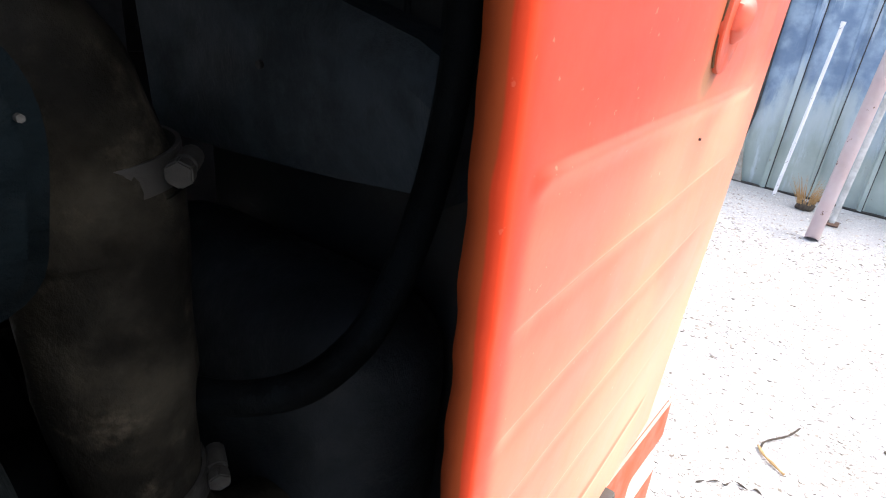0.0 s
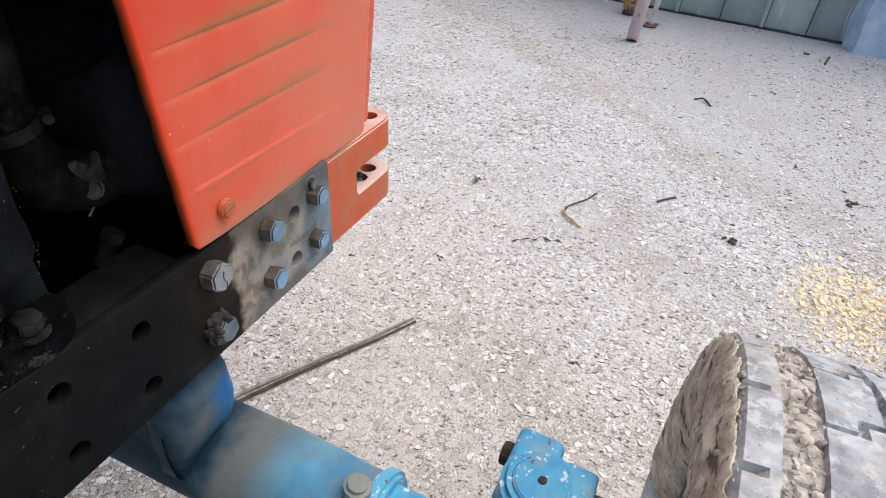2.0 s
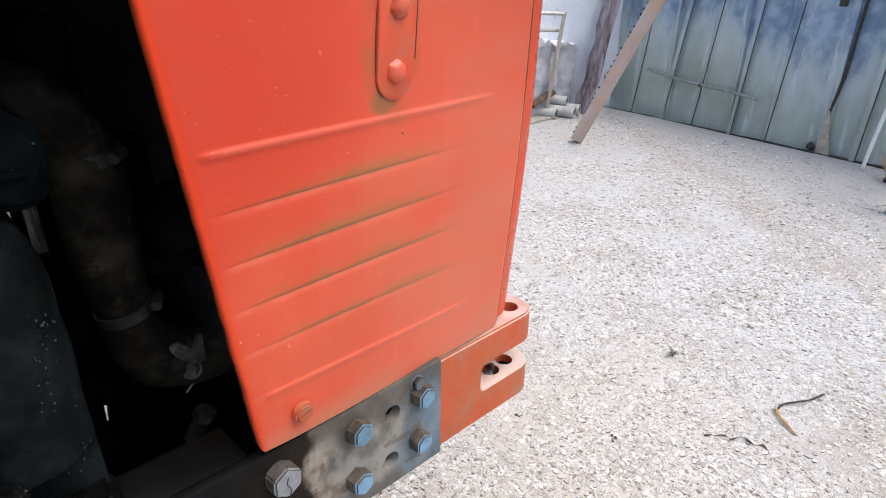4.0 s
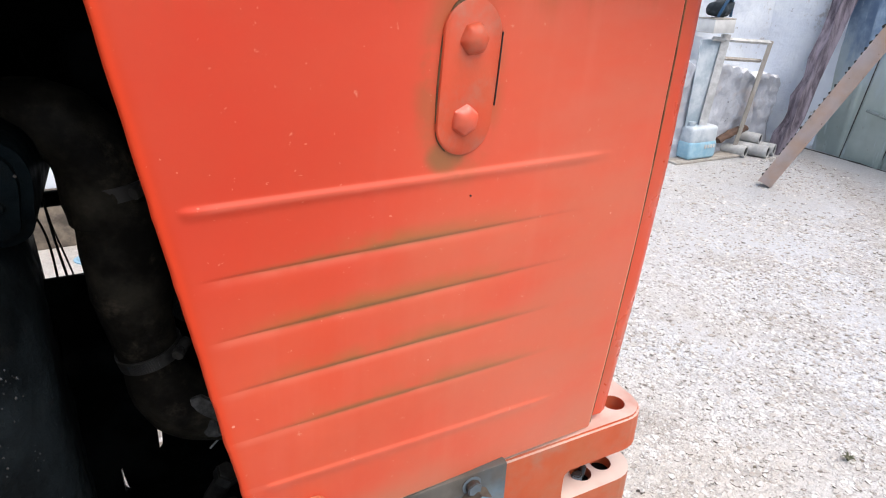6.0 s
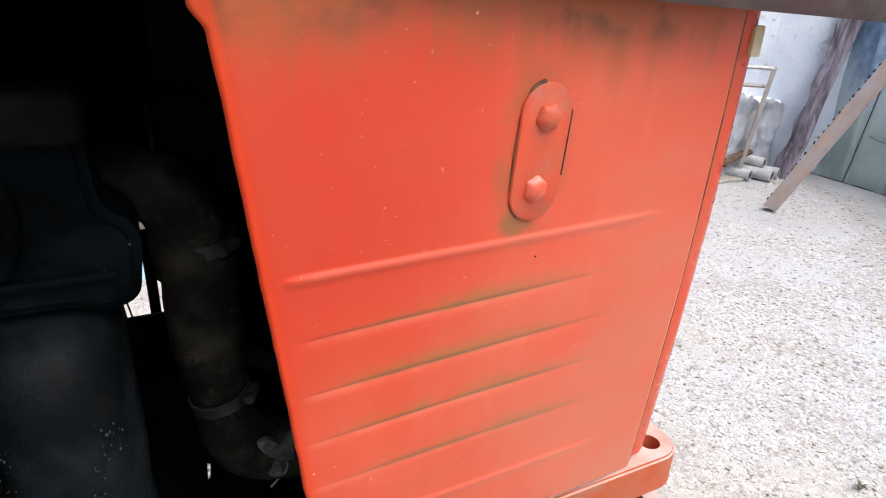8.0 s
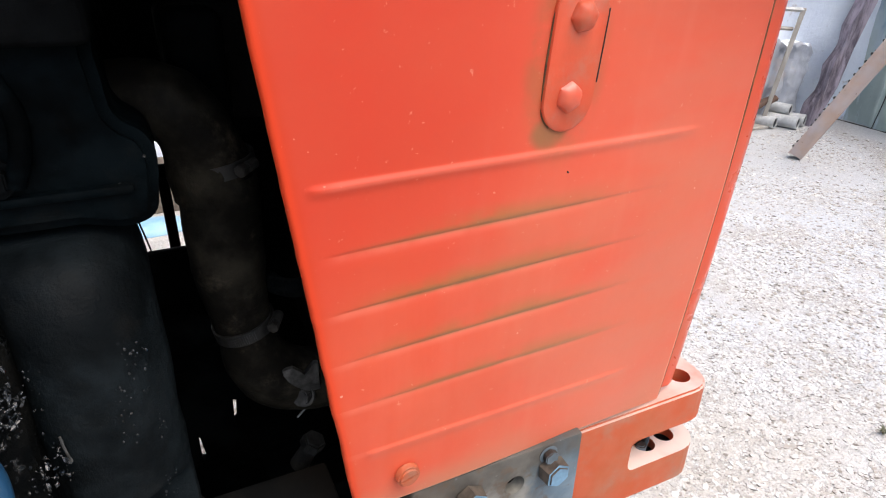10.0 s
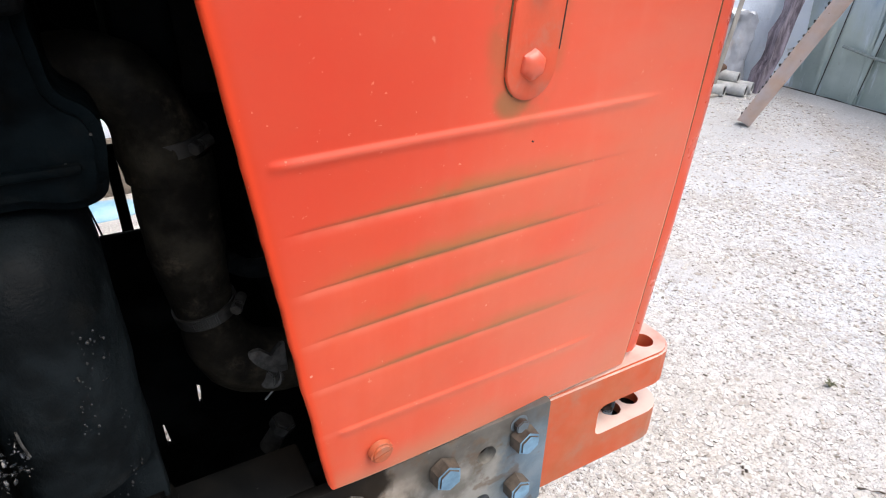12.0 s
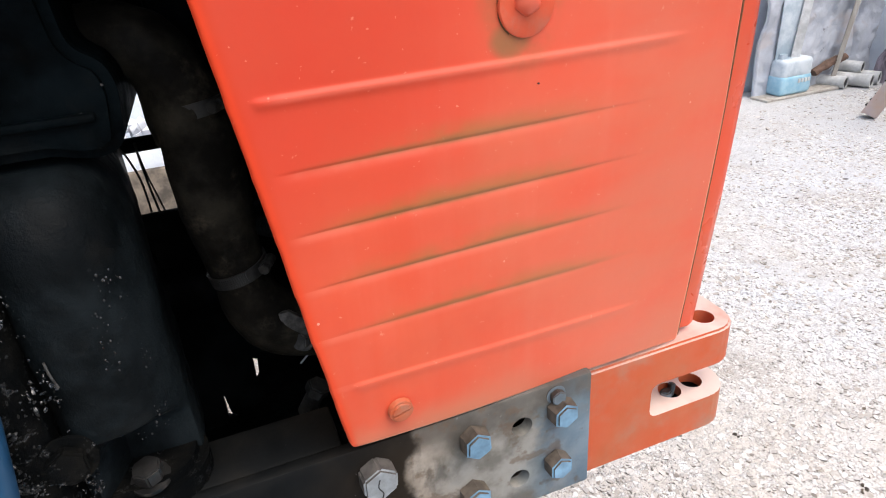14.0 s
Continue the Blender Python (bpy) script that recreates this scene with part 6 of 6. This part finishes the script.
def build_engine():
    # main block behind the front face
    bm = box((-1.25, 0.06, 0.80), (-0.150, 0.37, 1.275), 0.012, 3)
    roughen(bm, 0.004, 14)
    block = part("engine_block", bm, TEAL, tractor, "oily dark cast-iron engine block")
    # timing case: a rounded column with a valley beside it and a shoulder on top
    outline = [(-0.206, 0.040), (-0.200, 0.026), (-0.190, 0.015), (-0.176, 0.009), (-0.160, 0.009), (-0.146, 0.014), (-0.134, 0.024), (-0.125, 0.038), (-0.1195, 0.056), (-0.1185, 0.085), (-0.122, 0.15), (-0.206, 0.15)]
    path = smooth_path([Vector((x, y, 0)) for x, y in outline[:-1]], 4) + [Vector((-0.206, 0.15, 0))]
    bm = bmesh.new()
    rings = []
    for k in range(41):
        z = 1.006 + 0.282 * k / 40
        top = max(0.0, (z - 1.225) / 0.063)
        row = []
        for q in path:
            out = max(0.0, 0.06 - q.y) / 0.06
            low = max(0.0, min(1.0, (1.100 - z) / 0.035))
            waist = 0.058 * low * low * (3 - 2 * low) * max(0.0, min(1.0, (q.x + 0.192) / 0.02))
            x = q.x - 0.012 * (1 - math.sqrt(max(0.0, 1 - top * top))) * 2 * max(0.0, (q.x + 0.165) / 0.045)
            y = q.y + out * (0.050 * (1 - math.sqrt(max(0.0, 1 - min(1.0, top) ** 2))) + waist)
            row.append(bm.verts.new((x, y, z)))
        rings.append(row)
    for p, q in zip(rings, rings[1:]):
        for k in range(len(path)):
            bm.faces.new((p[k], p[(k + 1) % len(path)], q[(k + 1) % len(path)], q[k]))
    bm.faces.new(rings[0][::-1])
    bm.faces.new(rings[-1])
    bmesh.ops.recalc_face_normals(bm, faces=bm.faces)
    roughen(bm, 0.0025, 22)
    roughen(bm, 0.0010, 75, 3)
    part("timing_case", bm, CASE_IRON, block, "dark rounded timing case with oil drops")
    # crusted casting beside it
    bm = box((-0.40, 0.003, 1.0), (-0.203, 0.09, 1.262), 0.022, 4)
    bmesh.ops.subdivide_edges(bm, edges=list(bm.edges), cuts=7, use_grid_fill=True)
    roughen(bm, 0.005, 26)
    roughen(bm, 0.0022, 85, 4)
    part("oily_casting", bm, WET_GLINT, block, "wet oily casting with crusted dirt")
    # foot: a thick lug with a rounded end, bolted down on the rail
    pts = [(-0.215, 0.10), (-0.215, 0.016)] + [(-0.158 + 0.044 * math.cos(radians(a)), 0.056 + 0.044 * math.sin(radians(a))) for a in range(-90, 95, 15)]
    bm = bmesh.new()
    low, top = [[bm.verts.new((x, y, z)) for x, y in pts] for z in (1.008, 1.034)]
    bm.faces.new(low[::-1])
    bm.faces.new(top)
    for k in range(len(pts)):
        bm.faces.new((low[k], low[(k + 1) % len(pts)], top[(k + 1) % len(pts)], top[k]))
    bmesh.ops.recalc_face_normals(bm, faces=bm.faces)
    bmesh.ops.bevel(bm, geom=[e for e in bm.edges if min(v.co.z for v in e.verts) > 1.03], offset=0.008, segments=4, affect="EDGES", clamp_overlap=True)
    roughen(bm, 0.002, 30)
    part("foot", bm, WET_GLINT, block, "bolted foot lug of the timing case")
    part("foot_bolt", hexbolt((-0.158, 0.030, 1.031), (0, -0.2, 1), 0.0120, 0.018, 0.016), BOLT_OILY, block, "oily worn foot bolt")
    for x, z, r in ((-0.197, 1.092, 0.015), (-0.262, 1.15, 0.013), (-0.225, 1.225, 0.012)):
        part("cover_bolt", hexbolt((x, 0.006, z), (0.1, -1, 0.1), r, 0.013, r * 1.35), WET_GLINT, block)
    part("scratch", sweep([(-0.1885, 0.0115, 1.172), (-0.1880, 0.0105, 1.164), (-0.1872, 0.0108, 1.157), (-0.1862, 0.0112, 1.150)], 0.0009, 6, 4), BRACKET, block, "pale bare scratch")
    # wet flakes of crust in clusters
    rng = random.Random(21)
    bm = bmesh.new()
    while len(bm.verts) < 12 * 1700:
        x, z = rng.uniform(-0.33, -0.186), rng.uniform(1.02, 1.252)
        if noise.noise(Vector((x * 45, 0, z * 30))) + 0.25 * noise.noise(Vector((x * 150, 3, z * 110))) < rng.uniform(-0.1, 0.45):
            continue
        y = 0.0025 + rng.uniform(-0.002, 0.002) + (0.012 * max(0.0, (x + 0.203) / 0.017) if x > -0.203 else 0.0)
        turn = Euler((rng.uniform(0, 3), rng.uniform(0, 3), rng.uniform(0, 3))).to_matrix().to_4x4()
        bmesh.ops.create_icosphere(bm, subdivisions=1, radius=0.0005 + 0.0014 * rng.random() ** 2, matrix=Matrix.Translation((x, y, z)) @ turn @ Matrix.Diagonal((1.5, 0.7, 1.0, 1)))
    roughen(bm, 0.0009, 420)
    tagged(part("crust", bm, WET_CRUST, block, "wet crusted dirt", smooth=False), kind="stuff")
    # drops of oil that run down the case
    bm = bmesh.new()
    while len(bm.verts) < 12 * 200:
        x, z = rng.uniform(-0.200, -0.128), rng.uniform(1.085, 1.225)
        if noise.noise(Vector((x * 60, 2, z * 26))) + 2.2 * (z - 1.20) < rng.uniform(-0.35, 0.35) - 1.5 * (x + 0.17):
            continue
        y = 0.0105 + 0.012 * max(0.0, (x + 0.150) / 0.02) ** 1.6 + 0.006 * max(0.0, (-0.18 - x) / 0.015)
        bmesh.ops.create_icosphere(bm, subdivisions=1, radius=0.0003 + 0.0007 * rng.random() ** 3, matrix=Matrix.Translation((x, y, z)) @ Matrix.Diagonal((1, 0.5, 1.5, 1)))
    tagged(part("wet_oil", bm, WET_CRUST, block, "small wet drops of oil"), kind="stuff")
    # pipe stub beside the rail
    bm = rod((-0.024, 0.122, 0.975), (-0.008, 0.112, 1.010), 0.010, 0.0085, 14, bevel=0.002)
    rod((-0.012, 0.114, 1.002), (-0.006, 0.111, 1.014), 0.0125, 0.0125, 6, bm, 0.002)
    part("pipe_stub", bm, CLAMP, tractor, "dull grey pipe stub with a nut")
    # upper body: head and manifold
    bm = bmesh.new()
    nose = smooth_path([Vector((x, 0, z)) for x, z in ((-0.150, 1.296), (-0.125, 1.291), (-0.108, 1.296), (-0.1015, 1.311), (-0.1000, 1.332), (-0.105, 1.350), (-0.117, 1.361), (-0.122, 1.378), (-0.122, 1.425))], 4)
    prof = [(-1.2, 1.300)] + [(q.x, q.z) for q in nose] + [(-1.2, 1.43)]
    rows = [[bm.verts.new((x, y, z)) for x, z in prof] for y in (0.052, 0.36)]
    bm.faces.new(rows[0])
    bm.faces.new(rows[1][::-1])
    for k in range(len(prof)):
        bm.faces.new((rows[0][k], rows[1][k], rows[1][(k + 1) % len(prof)], rows[0][(k + 1) % len(prof)]))
    bmesh.ops.recalc_face_normals(bm, faces=bm.faces)
    bmesh.ops.bevel(bm, geom=[e for e in bm.edges if abs(e.verts[0].co.y - e.verts[1].co.y) < 0.01], offset=0.007, segments=4, affect="EDGES", clamp_overlap=True)
    roughen(bm, 0.002, 34)
    head = part("cylinder_head", bm, TEAL, block, "dark oily cylinder head")
    part("rocker_cover", box((-1.15, 0.09, 1.432), (-0.19, 0.32, 1.49), 0.02, 3), BLACK, head)
    for x, z in ((-0.1070, 1.3385), (-0.1240, 1.3220)):
        part("cover_screw", hexbolt((x, 0.0525, z), (0, -1, 0), 0.0010, 0.0018), CLAMP, head, "small worn screw head")
    for k in range(4):
        part("head_bolt", hexbolt((-0.19 - 0.1 * k, 0.050, 1.335), (0, -1, 0), 0.011, 0.010, 0.014), BLACK, head)
    bm = box((-0.46, 0.036, 1.408), (-0.121, 0.085, 1.440), 0.008, 3)
    bmesh.ops.subdivide_edges(bm, edges=list(bm.edges), cuts=3, use_grid_fill=True)
    roughen(bm, 0.003, 30)
    part("intake_manifold", bm, GREY_IRON, head, "dull grey intake manifold")
    bm = box((-0.60, 0.0465, 1.3165), (-0.116, 0.056, 1.3225), 0.0022, 2)
    part("ledge", bm, TEAL, head)
    bm = sweep([(-0.175, 0.050, 1.392), (-0.168, 0.046, 1.372), (-0.170, 0.045, 1.350), (-0.178, 0.047, 1.330)], 0.006, 10)
    part("web", bm, TEAL, head)
    # water outlet, hose and clamps
    bm = sweep([(-0.175, 0.160, 1.358), (-0.135, 0.150, 1.359), (-0.100, 0.145, 1.356), (-0.075, 0.140, 1.338), (-0.064, 0.139, 1.304), (-0.062, 0.139, 1.275)], lambda t: 0.021 + 0.012 * t ** 0.8 + 0.001 * math.sin(17 * t), 24, 8)
    roughen(bm, 0.0022, 45)
    outlet = part("water_outlet", bm, HOSE, tractor, "dusty brown water outlet elbow")
    part("flange", rod((-0.158, 0.157, 1.358), (-0.140, 0.151, 1.358), 0.036, n=6, bevel=0.004), BLACK, outlet)
    bm = sweep([(-0.059, 0.139, 1.292), (-0.059, 0.139, 1.26), (-0.060, 0.139, 1.21), (-0.058, 0.139, 1.17), (-0.055, 0.139, 1.14), (-0.048, 0.140, 1.105), (-0.028, 0.142, 1.078), (0.010, 0.145, 1.062), (0.05, 0.148, 1.06)], lambda t: 0.0315 - 0.0065 * max(0, 1 - abs(t - 0.47) / 0.22) ** 0.7, 24, 9)
    roughen(bm, 0.0016, 35)
    hose = part("radiator_hose", bm, HOSE, tractor, "old dusty black rubber radiator hose")

    def clamp(at, axis, r, lug, steel=CLAMP, teeth=14, size=1.0):
        m = Matrix.Translation(at) @ to_axis(axis)
        bm = bmesh.new()
        rings = []
        for h, rad in ((-0.006, r), (-0.006, r + 0.0018), (0.006, r + 0.0018), (0.006, r)):
            rings.append([bm.verts.new(m @ Vector((rad * math.cos(6.28319 * k / 40), rad * math.sin(6.28319 * k / 40), h))) for k in range(40)])
        for p, q in zip(rings, rings[1:] + rings[:1]):
            for k in range(40):
                bm.faces.new((p[k], p[(k + 1) % 40], q[(k + 1) % 40], q[k]))
        bmesh.ops.recalc_face_normals(bm, faces=bm.faces)
        inv = m.to_3x3().inverted()
        face = inv @ Vector((-0.25, -1.0, 0.0))
        side = inv @ Vector(lug)
        mid, lug = math.atan2(face.y, face.x), math.atan2(side.y, side.x)
        band = part("hose_clamp", bm, steel, hose, "worm-drive steel hose clamp")
        for k in range(teeth):
            a = mid - 0.45 + k * 0.07
            q = m @ Vector(((r + 0.0022) * math.cos(a), (r + 0.0022) * math.sin(a), 0))
            bm = bmesh.new()
            bmesh.ops.create_cube(bm, size=1, matrix=Matrix.Translation(q) @ to_axis(axis) @ pose(0, 0, 0, 0, 0, math.degrees(a)) @ Matrix.Diagonal((0.0014, 0.0012, 0.009, 1)))
            part("thread", bm, WIRE, band, smooth=False)
        q = m @ Vector(((r + 0.006 * size) * math.cos(lug), (r + 0.006 * size) * math.sin(lug), 0))
        tang = (m.to_3x3() @ Vector((-math.sin(lug), math.cos(lug), 0))).normalized()
        part("screw_housing", rod(q - tang * 0.009 * size, q + tang * 0.009 * size, 0.0062 * size, n=12, bevel=0.001), steel, band)
        part("screw", hexbolt(q + tang * 0.009, tang, 0.0055, 0.006), steel, band)

    clamp((-0.0545, 0.139, 1.148), (0.22, 0, -1), 0.0262, (0.9, -0.45, 0), CLAMP, 14, 0.8)
    clamp((-0.060, 0.139, 1.301), (0.1, 0, -1), 0.0310, (0.72, -0.70, 0), HOSE_CLAMP, 0, 0.72)
    # drain cock and bracket near the panel's lower corner
    cock = part("drain_cock", rod((-0.014, 0.116, 1.070), (0.022, 0.142, 1.050), 0.010, 0.013, 16, bevel=0.002), CHROME, tractor, "worn brass drain cock")
    part("lever", sweep([(-0.019, 0.125, 1.035), (-0.008, 0.1245, 1.046), (0.003, 0.1265, 1.055), (0.0134, 0.127, 1.066)], 0.0012, 8), BOLT_STEEL, cock, "pale bent cotter wire")
    bm = hexbolt((-0.012, 0.117, 1.067), (-0.6, -0.7, 0.3), 0.0095, 0.010, 0.012)
    part("nut", bm, BRACKET, cock)
    bm = box((-0.030, 0.112, 1.072), (0.004, 0.118, 1.104), 0.0015)
    bracket = part("bracket", bm, BRACKET, cock, "bent steel bracket with notched edge")
    wedge = bmesh.new()
    bmesh.ops.create_cube(wedge, size=1, matrix=Matrix.Translation((-0.010, 0.115, 1.108)) @ pose(0, 0, 0, 0, 45, 0) @ Matrix.Diagonal((0.020, 0.04, 0.020, 1)))
    side = bmesh.new()
    bmesh.ops.create_cube(side, size=1, matrix=Matrix.Translation((-0.032, 0.115, 1.080)) @ pose(0, 0, 0, 0, 30, 0) @ Matrix.Diagonal((0.018, 0.04, 0.012, 1)))
    cut(bracket, [wedge, side])
    # radiator and shroud
    rad = part("radiator", box((0.14, 0.04, 1.0), (0.21, 0.38, 1.50), 0.008), MESH_DARK, tractor, "black radiator core")
    bm = box((0.020, 0.088, 1.012), (0.139, 0.37, 1.205), 0.055, 6)
    part("bottom_tank", bm, TANK, rad, "rounded dark radiator tank")
    part("overflow_hose", sweep([(0.082, 0.075, 1.47), (0.0785, 0.08, 1.396), (0.079, 0.08, 1.346), (0.0675, 0.08, 1.289), (0.0465, 0.08, 1.244), (0.0215, 0.082, 1.2145), (-0.010, 0.095, 1.198), (-0.026, 0.15, 1.180), (-0.02, 0.25, 1.16)], 0.0085, 12, 8), BLACK, rad, "thin black rubber overflow hose")
    bm = bmesh.new()
    rings = []
    for y, z0, z1, x in ((0.088, 1.264, 1.333, 0.088), (0.12, 1.262, 1.343, 0.098), (0.2, 1.252, 1.361, 0.104), (0.3, 1.246, 1.374, 0.104), (0.38, 1.246, 1.376, 0.100)):
        rings.append([bm.verts.new((x, y, z0)), bm.verts.new((x - 0.006, y, z0 + 0.02)), bm.verts.new((x - 0.012, y, z1 - 0.02)), bm.verts.new((x, y, z1)), bm.verts.new((x + 0.035, y, z1)), bm.verts.new((x + 0.035, y, z0))])
    for p, q in zip(rings, rings[1:]):
        for k in range(6):
            bm.faces.new((p[k], p[(k + 1) % 6], q[(k + 1) % 6], q[k]))
    bm.faces.new(rings[0][::-1])
    bm.faces.new(rings[-1])
    bmesh.ops.recalc_face_normals(bm, faces=bm.faces)
    part("fan_shroud", bm, SLATE, rad, "slate-blue painted shroud plate")
    part("shroud_bolt", hexbolt((0.092, 0.24, 1.315), (-1, 0, 0), 0.003, 0.003), CLAMP, rad)
    for k in range(12):
        part("mesh_bar", rod((0.136, 0.05 + 0.028 * k, 1.32), (0.136, 0.05 + 0.028 * k, 1.49), 0.0022, n=6), TANK, rad)
    # fan and pulley
    hub = part("fan_hub", rod((-0.15, 0.30, 1.06), (-0.05, 0.30, 1.06), 0.03, n=20, bevel=0.004), BLACK, tractor)
    part("pulley", rod((-0.165, 0.30, 1.06), (-0.140, 0.30, 1.06), 0.055, n=28, bevel=0.004), BLACK, hub)
    for k in range(4):
        a = radians(20 + 90 * k)
        d, s = Vector((0, math.cos(a), math.sin(a))), Vector((0, -math.sin(a), math.cos(a)))
        bm = bmesh.new()
        quad = []
        for along, side, x in ((0.03, -0.02, -0.05), (0.085, -0.03, -0.055), (0.085, 0.025, -0.035), (0.03, 0.02, -0.045)):
            quad.append(bm.verts.new(Vector((x, 0.30, 1.06)) + d * along + s * side))
        bm.faces.new(quad)
        blade = part("fan_blade", bm, BLACK, hub)
        blade.modifiers.new("thick", "SOLIDIFY").thickness = 0.002
    # cross rod and hanging wires seen in the gap
    part("thermostat_housing", box((-0.080, 0.20, 1.300), (-0.03, 0.34, 1.41), 0.012, 3), BLACK, tractor)
    part("dipstick_tube", box((-0.105, 0.418, 1.02), (-0.092, 0.428, 1.215), 0.002), BLACK, tractor)
    part("cross_rod", rod((-0.22, 0.42, 1.206), (-0.04, 0.42, 1.208), 0.0095, n=12), BLACK, tractor)
    for pts, r in (([(-0.160, 0.405, 1.212), (-0.152, 0.405, 1.195), (-0.144, 0.400, 1.160), (-0.142, 0.385, 1.100)], 0.0015),
                   ([(-0.140, 0.408, 1.212), (-0.140, 0.408, 1.190), (-0.137, 0.402, 1.150), (-0.130, 0.385, 1.100)], 0.0016),
                   ([(-0.141, 0.412, 1.210), (-0.138, 0.410, 1.175), (-0.131, 0.402, 1.140), (-0.123, 0.390, 1.100)], 0.0012)):
        part("wire", sweep(pts, r, 6, 6), WIRE, tractor, "thin black hanging wire")
    # support plate, and black sheets and boxes added to block light in the bay
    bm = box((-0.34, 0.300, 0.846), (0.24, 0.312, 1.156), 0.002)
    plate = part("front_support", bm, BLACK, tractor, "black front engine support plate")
    slots = []
    for pts in ([(-0.1150, 0.895), (-0.1135, 0.895), (-0.1105, 0.866), (-0.103, 0.860), (-0.112, 0.855), (-0.1150, 0.858)], [(-0.0675, 0.940), (-0.0625, 0.937), (-0.065, 0.908), (-0.069, 0.903)]):
        s = bmesh.new()
        near = [s.verts.new((x, 0.28, z)) for x, z in pts]
        far = [s.verts.new((x, 0.33, z)) for x, z in pts]
        s.faces.new(near)
        s.faces.new(far[::-1])
        for k in range(len(pts)):
            s.faces.new((near[k], far[k], far[(k + 1) % len(pts)], near[(k + 1) % len(pts)]))
        bmesh.ops.recalc_face_normals(s, faces=s.faces)
        slots.append(s)
    cut(plate, slots)
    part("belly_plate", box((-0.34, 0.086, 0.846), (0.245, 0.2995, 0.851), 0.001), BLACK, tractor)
    # added far-side blockers that keep the bay dark
    part("far_sheet", box((-1.58, 0.525, 1.285), (0.36, 0.535, 1.56), 0.003), BLACK, tractor, "black sheet added to close the bay's far side")
    part("far_blocker", box((-0.075, 0.538, 1.02), (0.36, 0.548, 1.31), 0.003), BLACK, tractor)
    part("bay_blocker", box((-0.075, 0.335, 1.02), (0.06, 0.44, 1.26), 0.008), BLACK, tractor)
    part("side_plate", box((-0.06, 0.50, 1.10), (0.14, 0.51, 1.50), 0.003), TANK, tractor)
    part("generator", rod((-0.45, 0.02, 1.15), (-0.27, 0.02, 1.15), 0.045, n=28, bevel=0.008), BLACK, tractor)
    # blue hydraulic tube
    part("hydraulic_tube", sweep([(-0.30, -0.018, 1.255), (-0.25, -0.018, 1.225), (-0.226, -0.018, 1.18), (-0.232, -0.018, 1.12), (-0.243, -0.016, 1.07), (-0.262, -0.014, 1.03), (-0.30, -0.012, 1.015)], 0.0125, 16), BLUE_TUBE, tractor, "bent bright blue hydraulic tube")
    # unseen wall that closes the bay behind, sump below
    part("sump", box((-1.2, 0.12, 0.70), (-0.22, 0.32, 0.82), 0.03, 3), BLACK, block)
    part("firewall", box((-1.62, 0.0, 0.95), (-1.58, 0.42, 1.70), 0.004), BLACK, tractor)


build_fence()
build_wall()
build_pier()
build_props()
build_side_panel()
build_nose()
build_frame()
build_axle()
build_wheel()
build_engine()
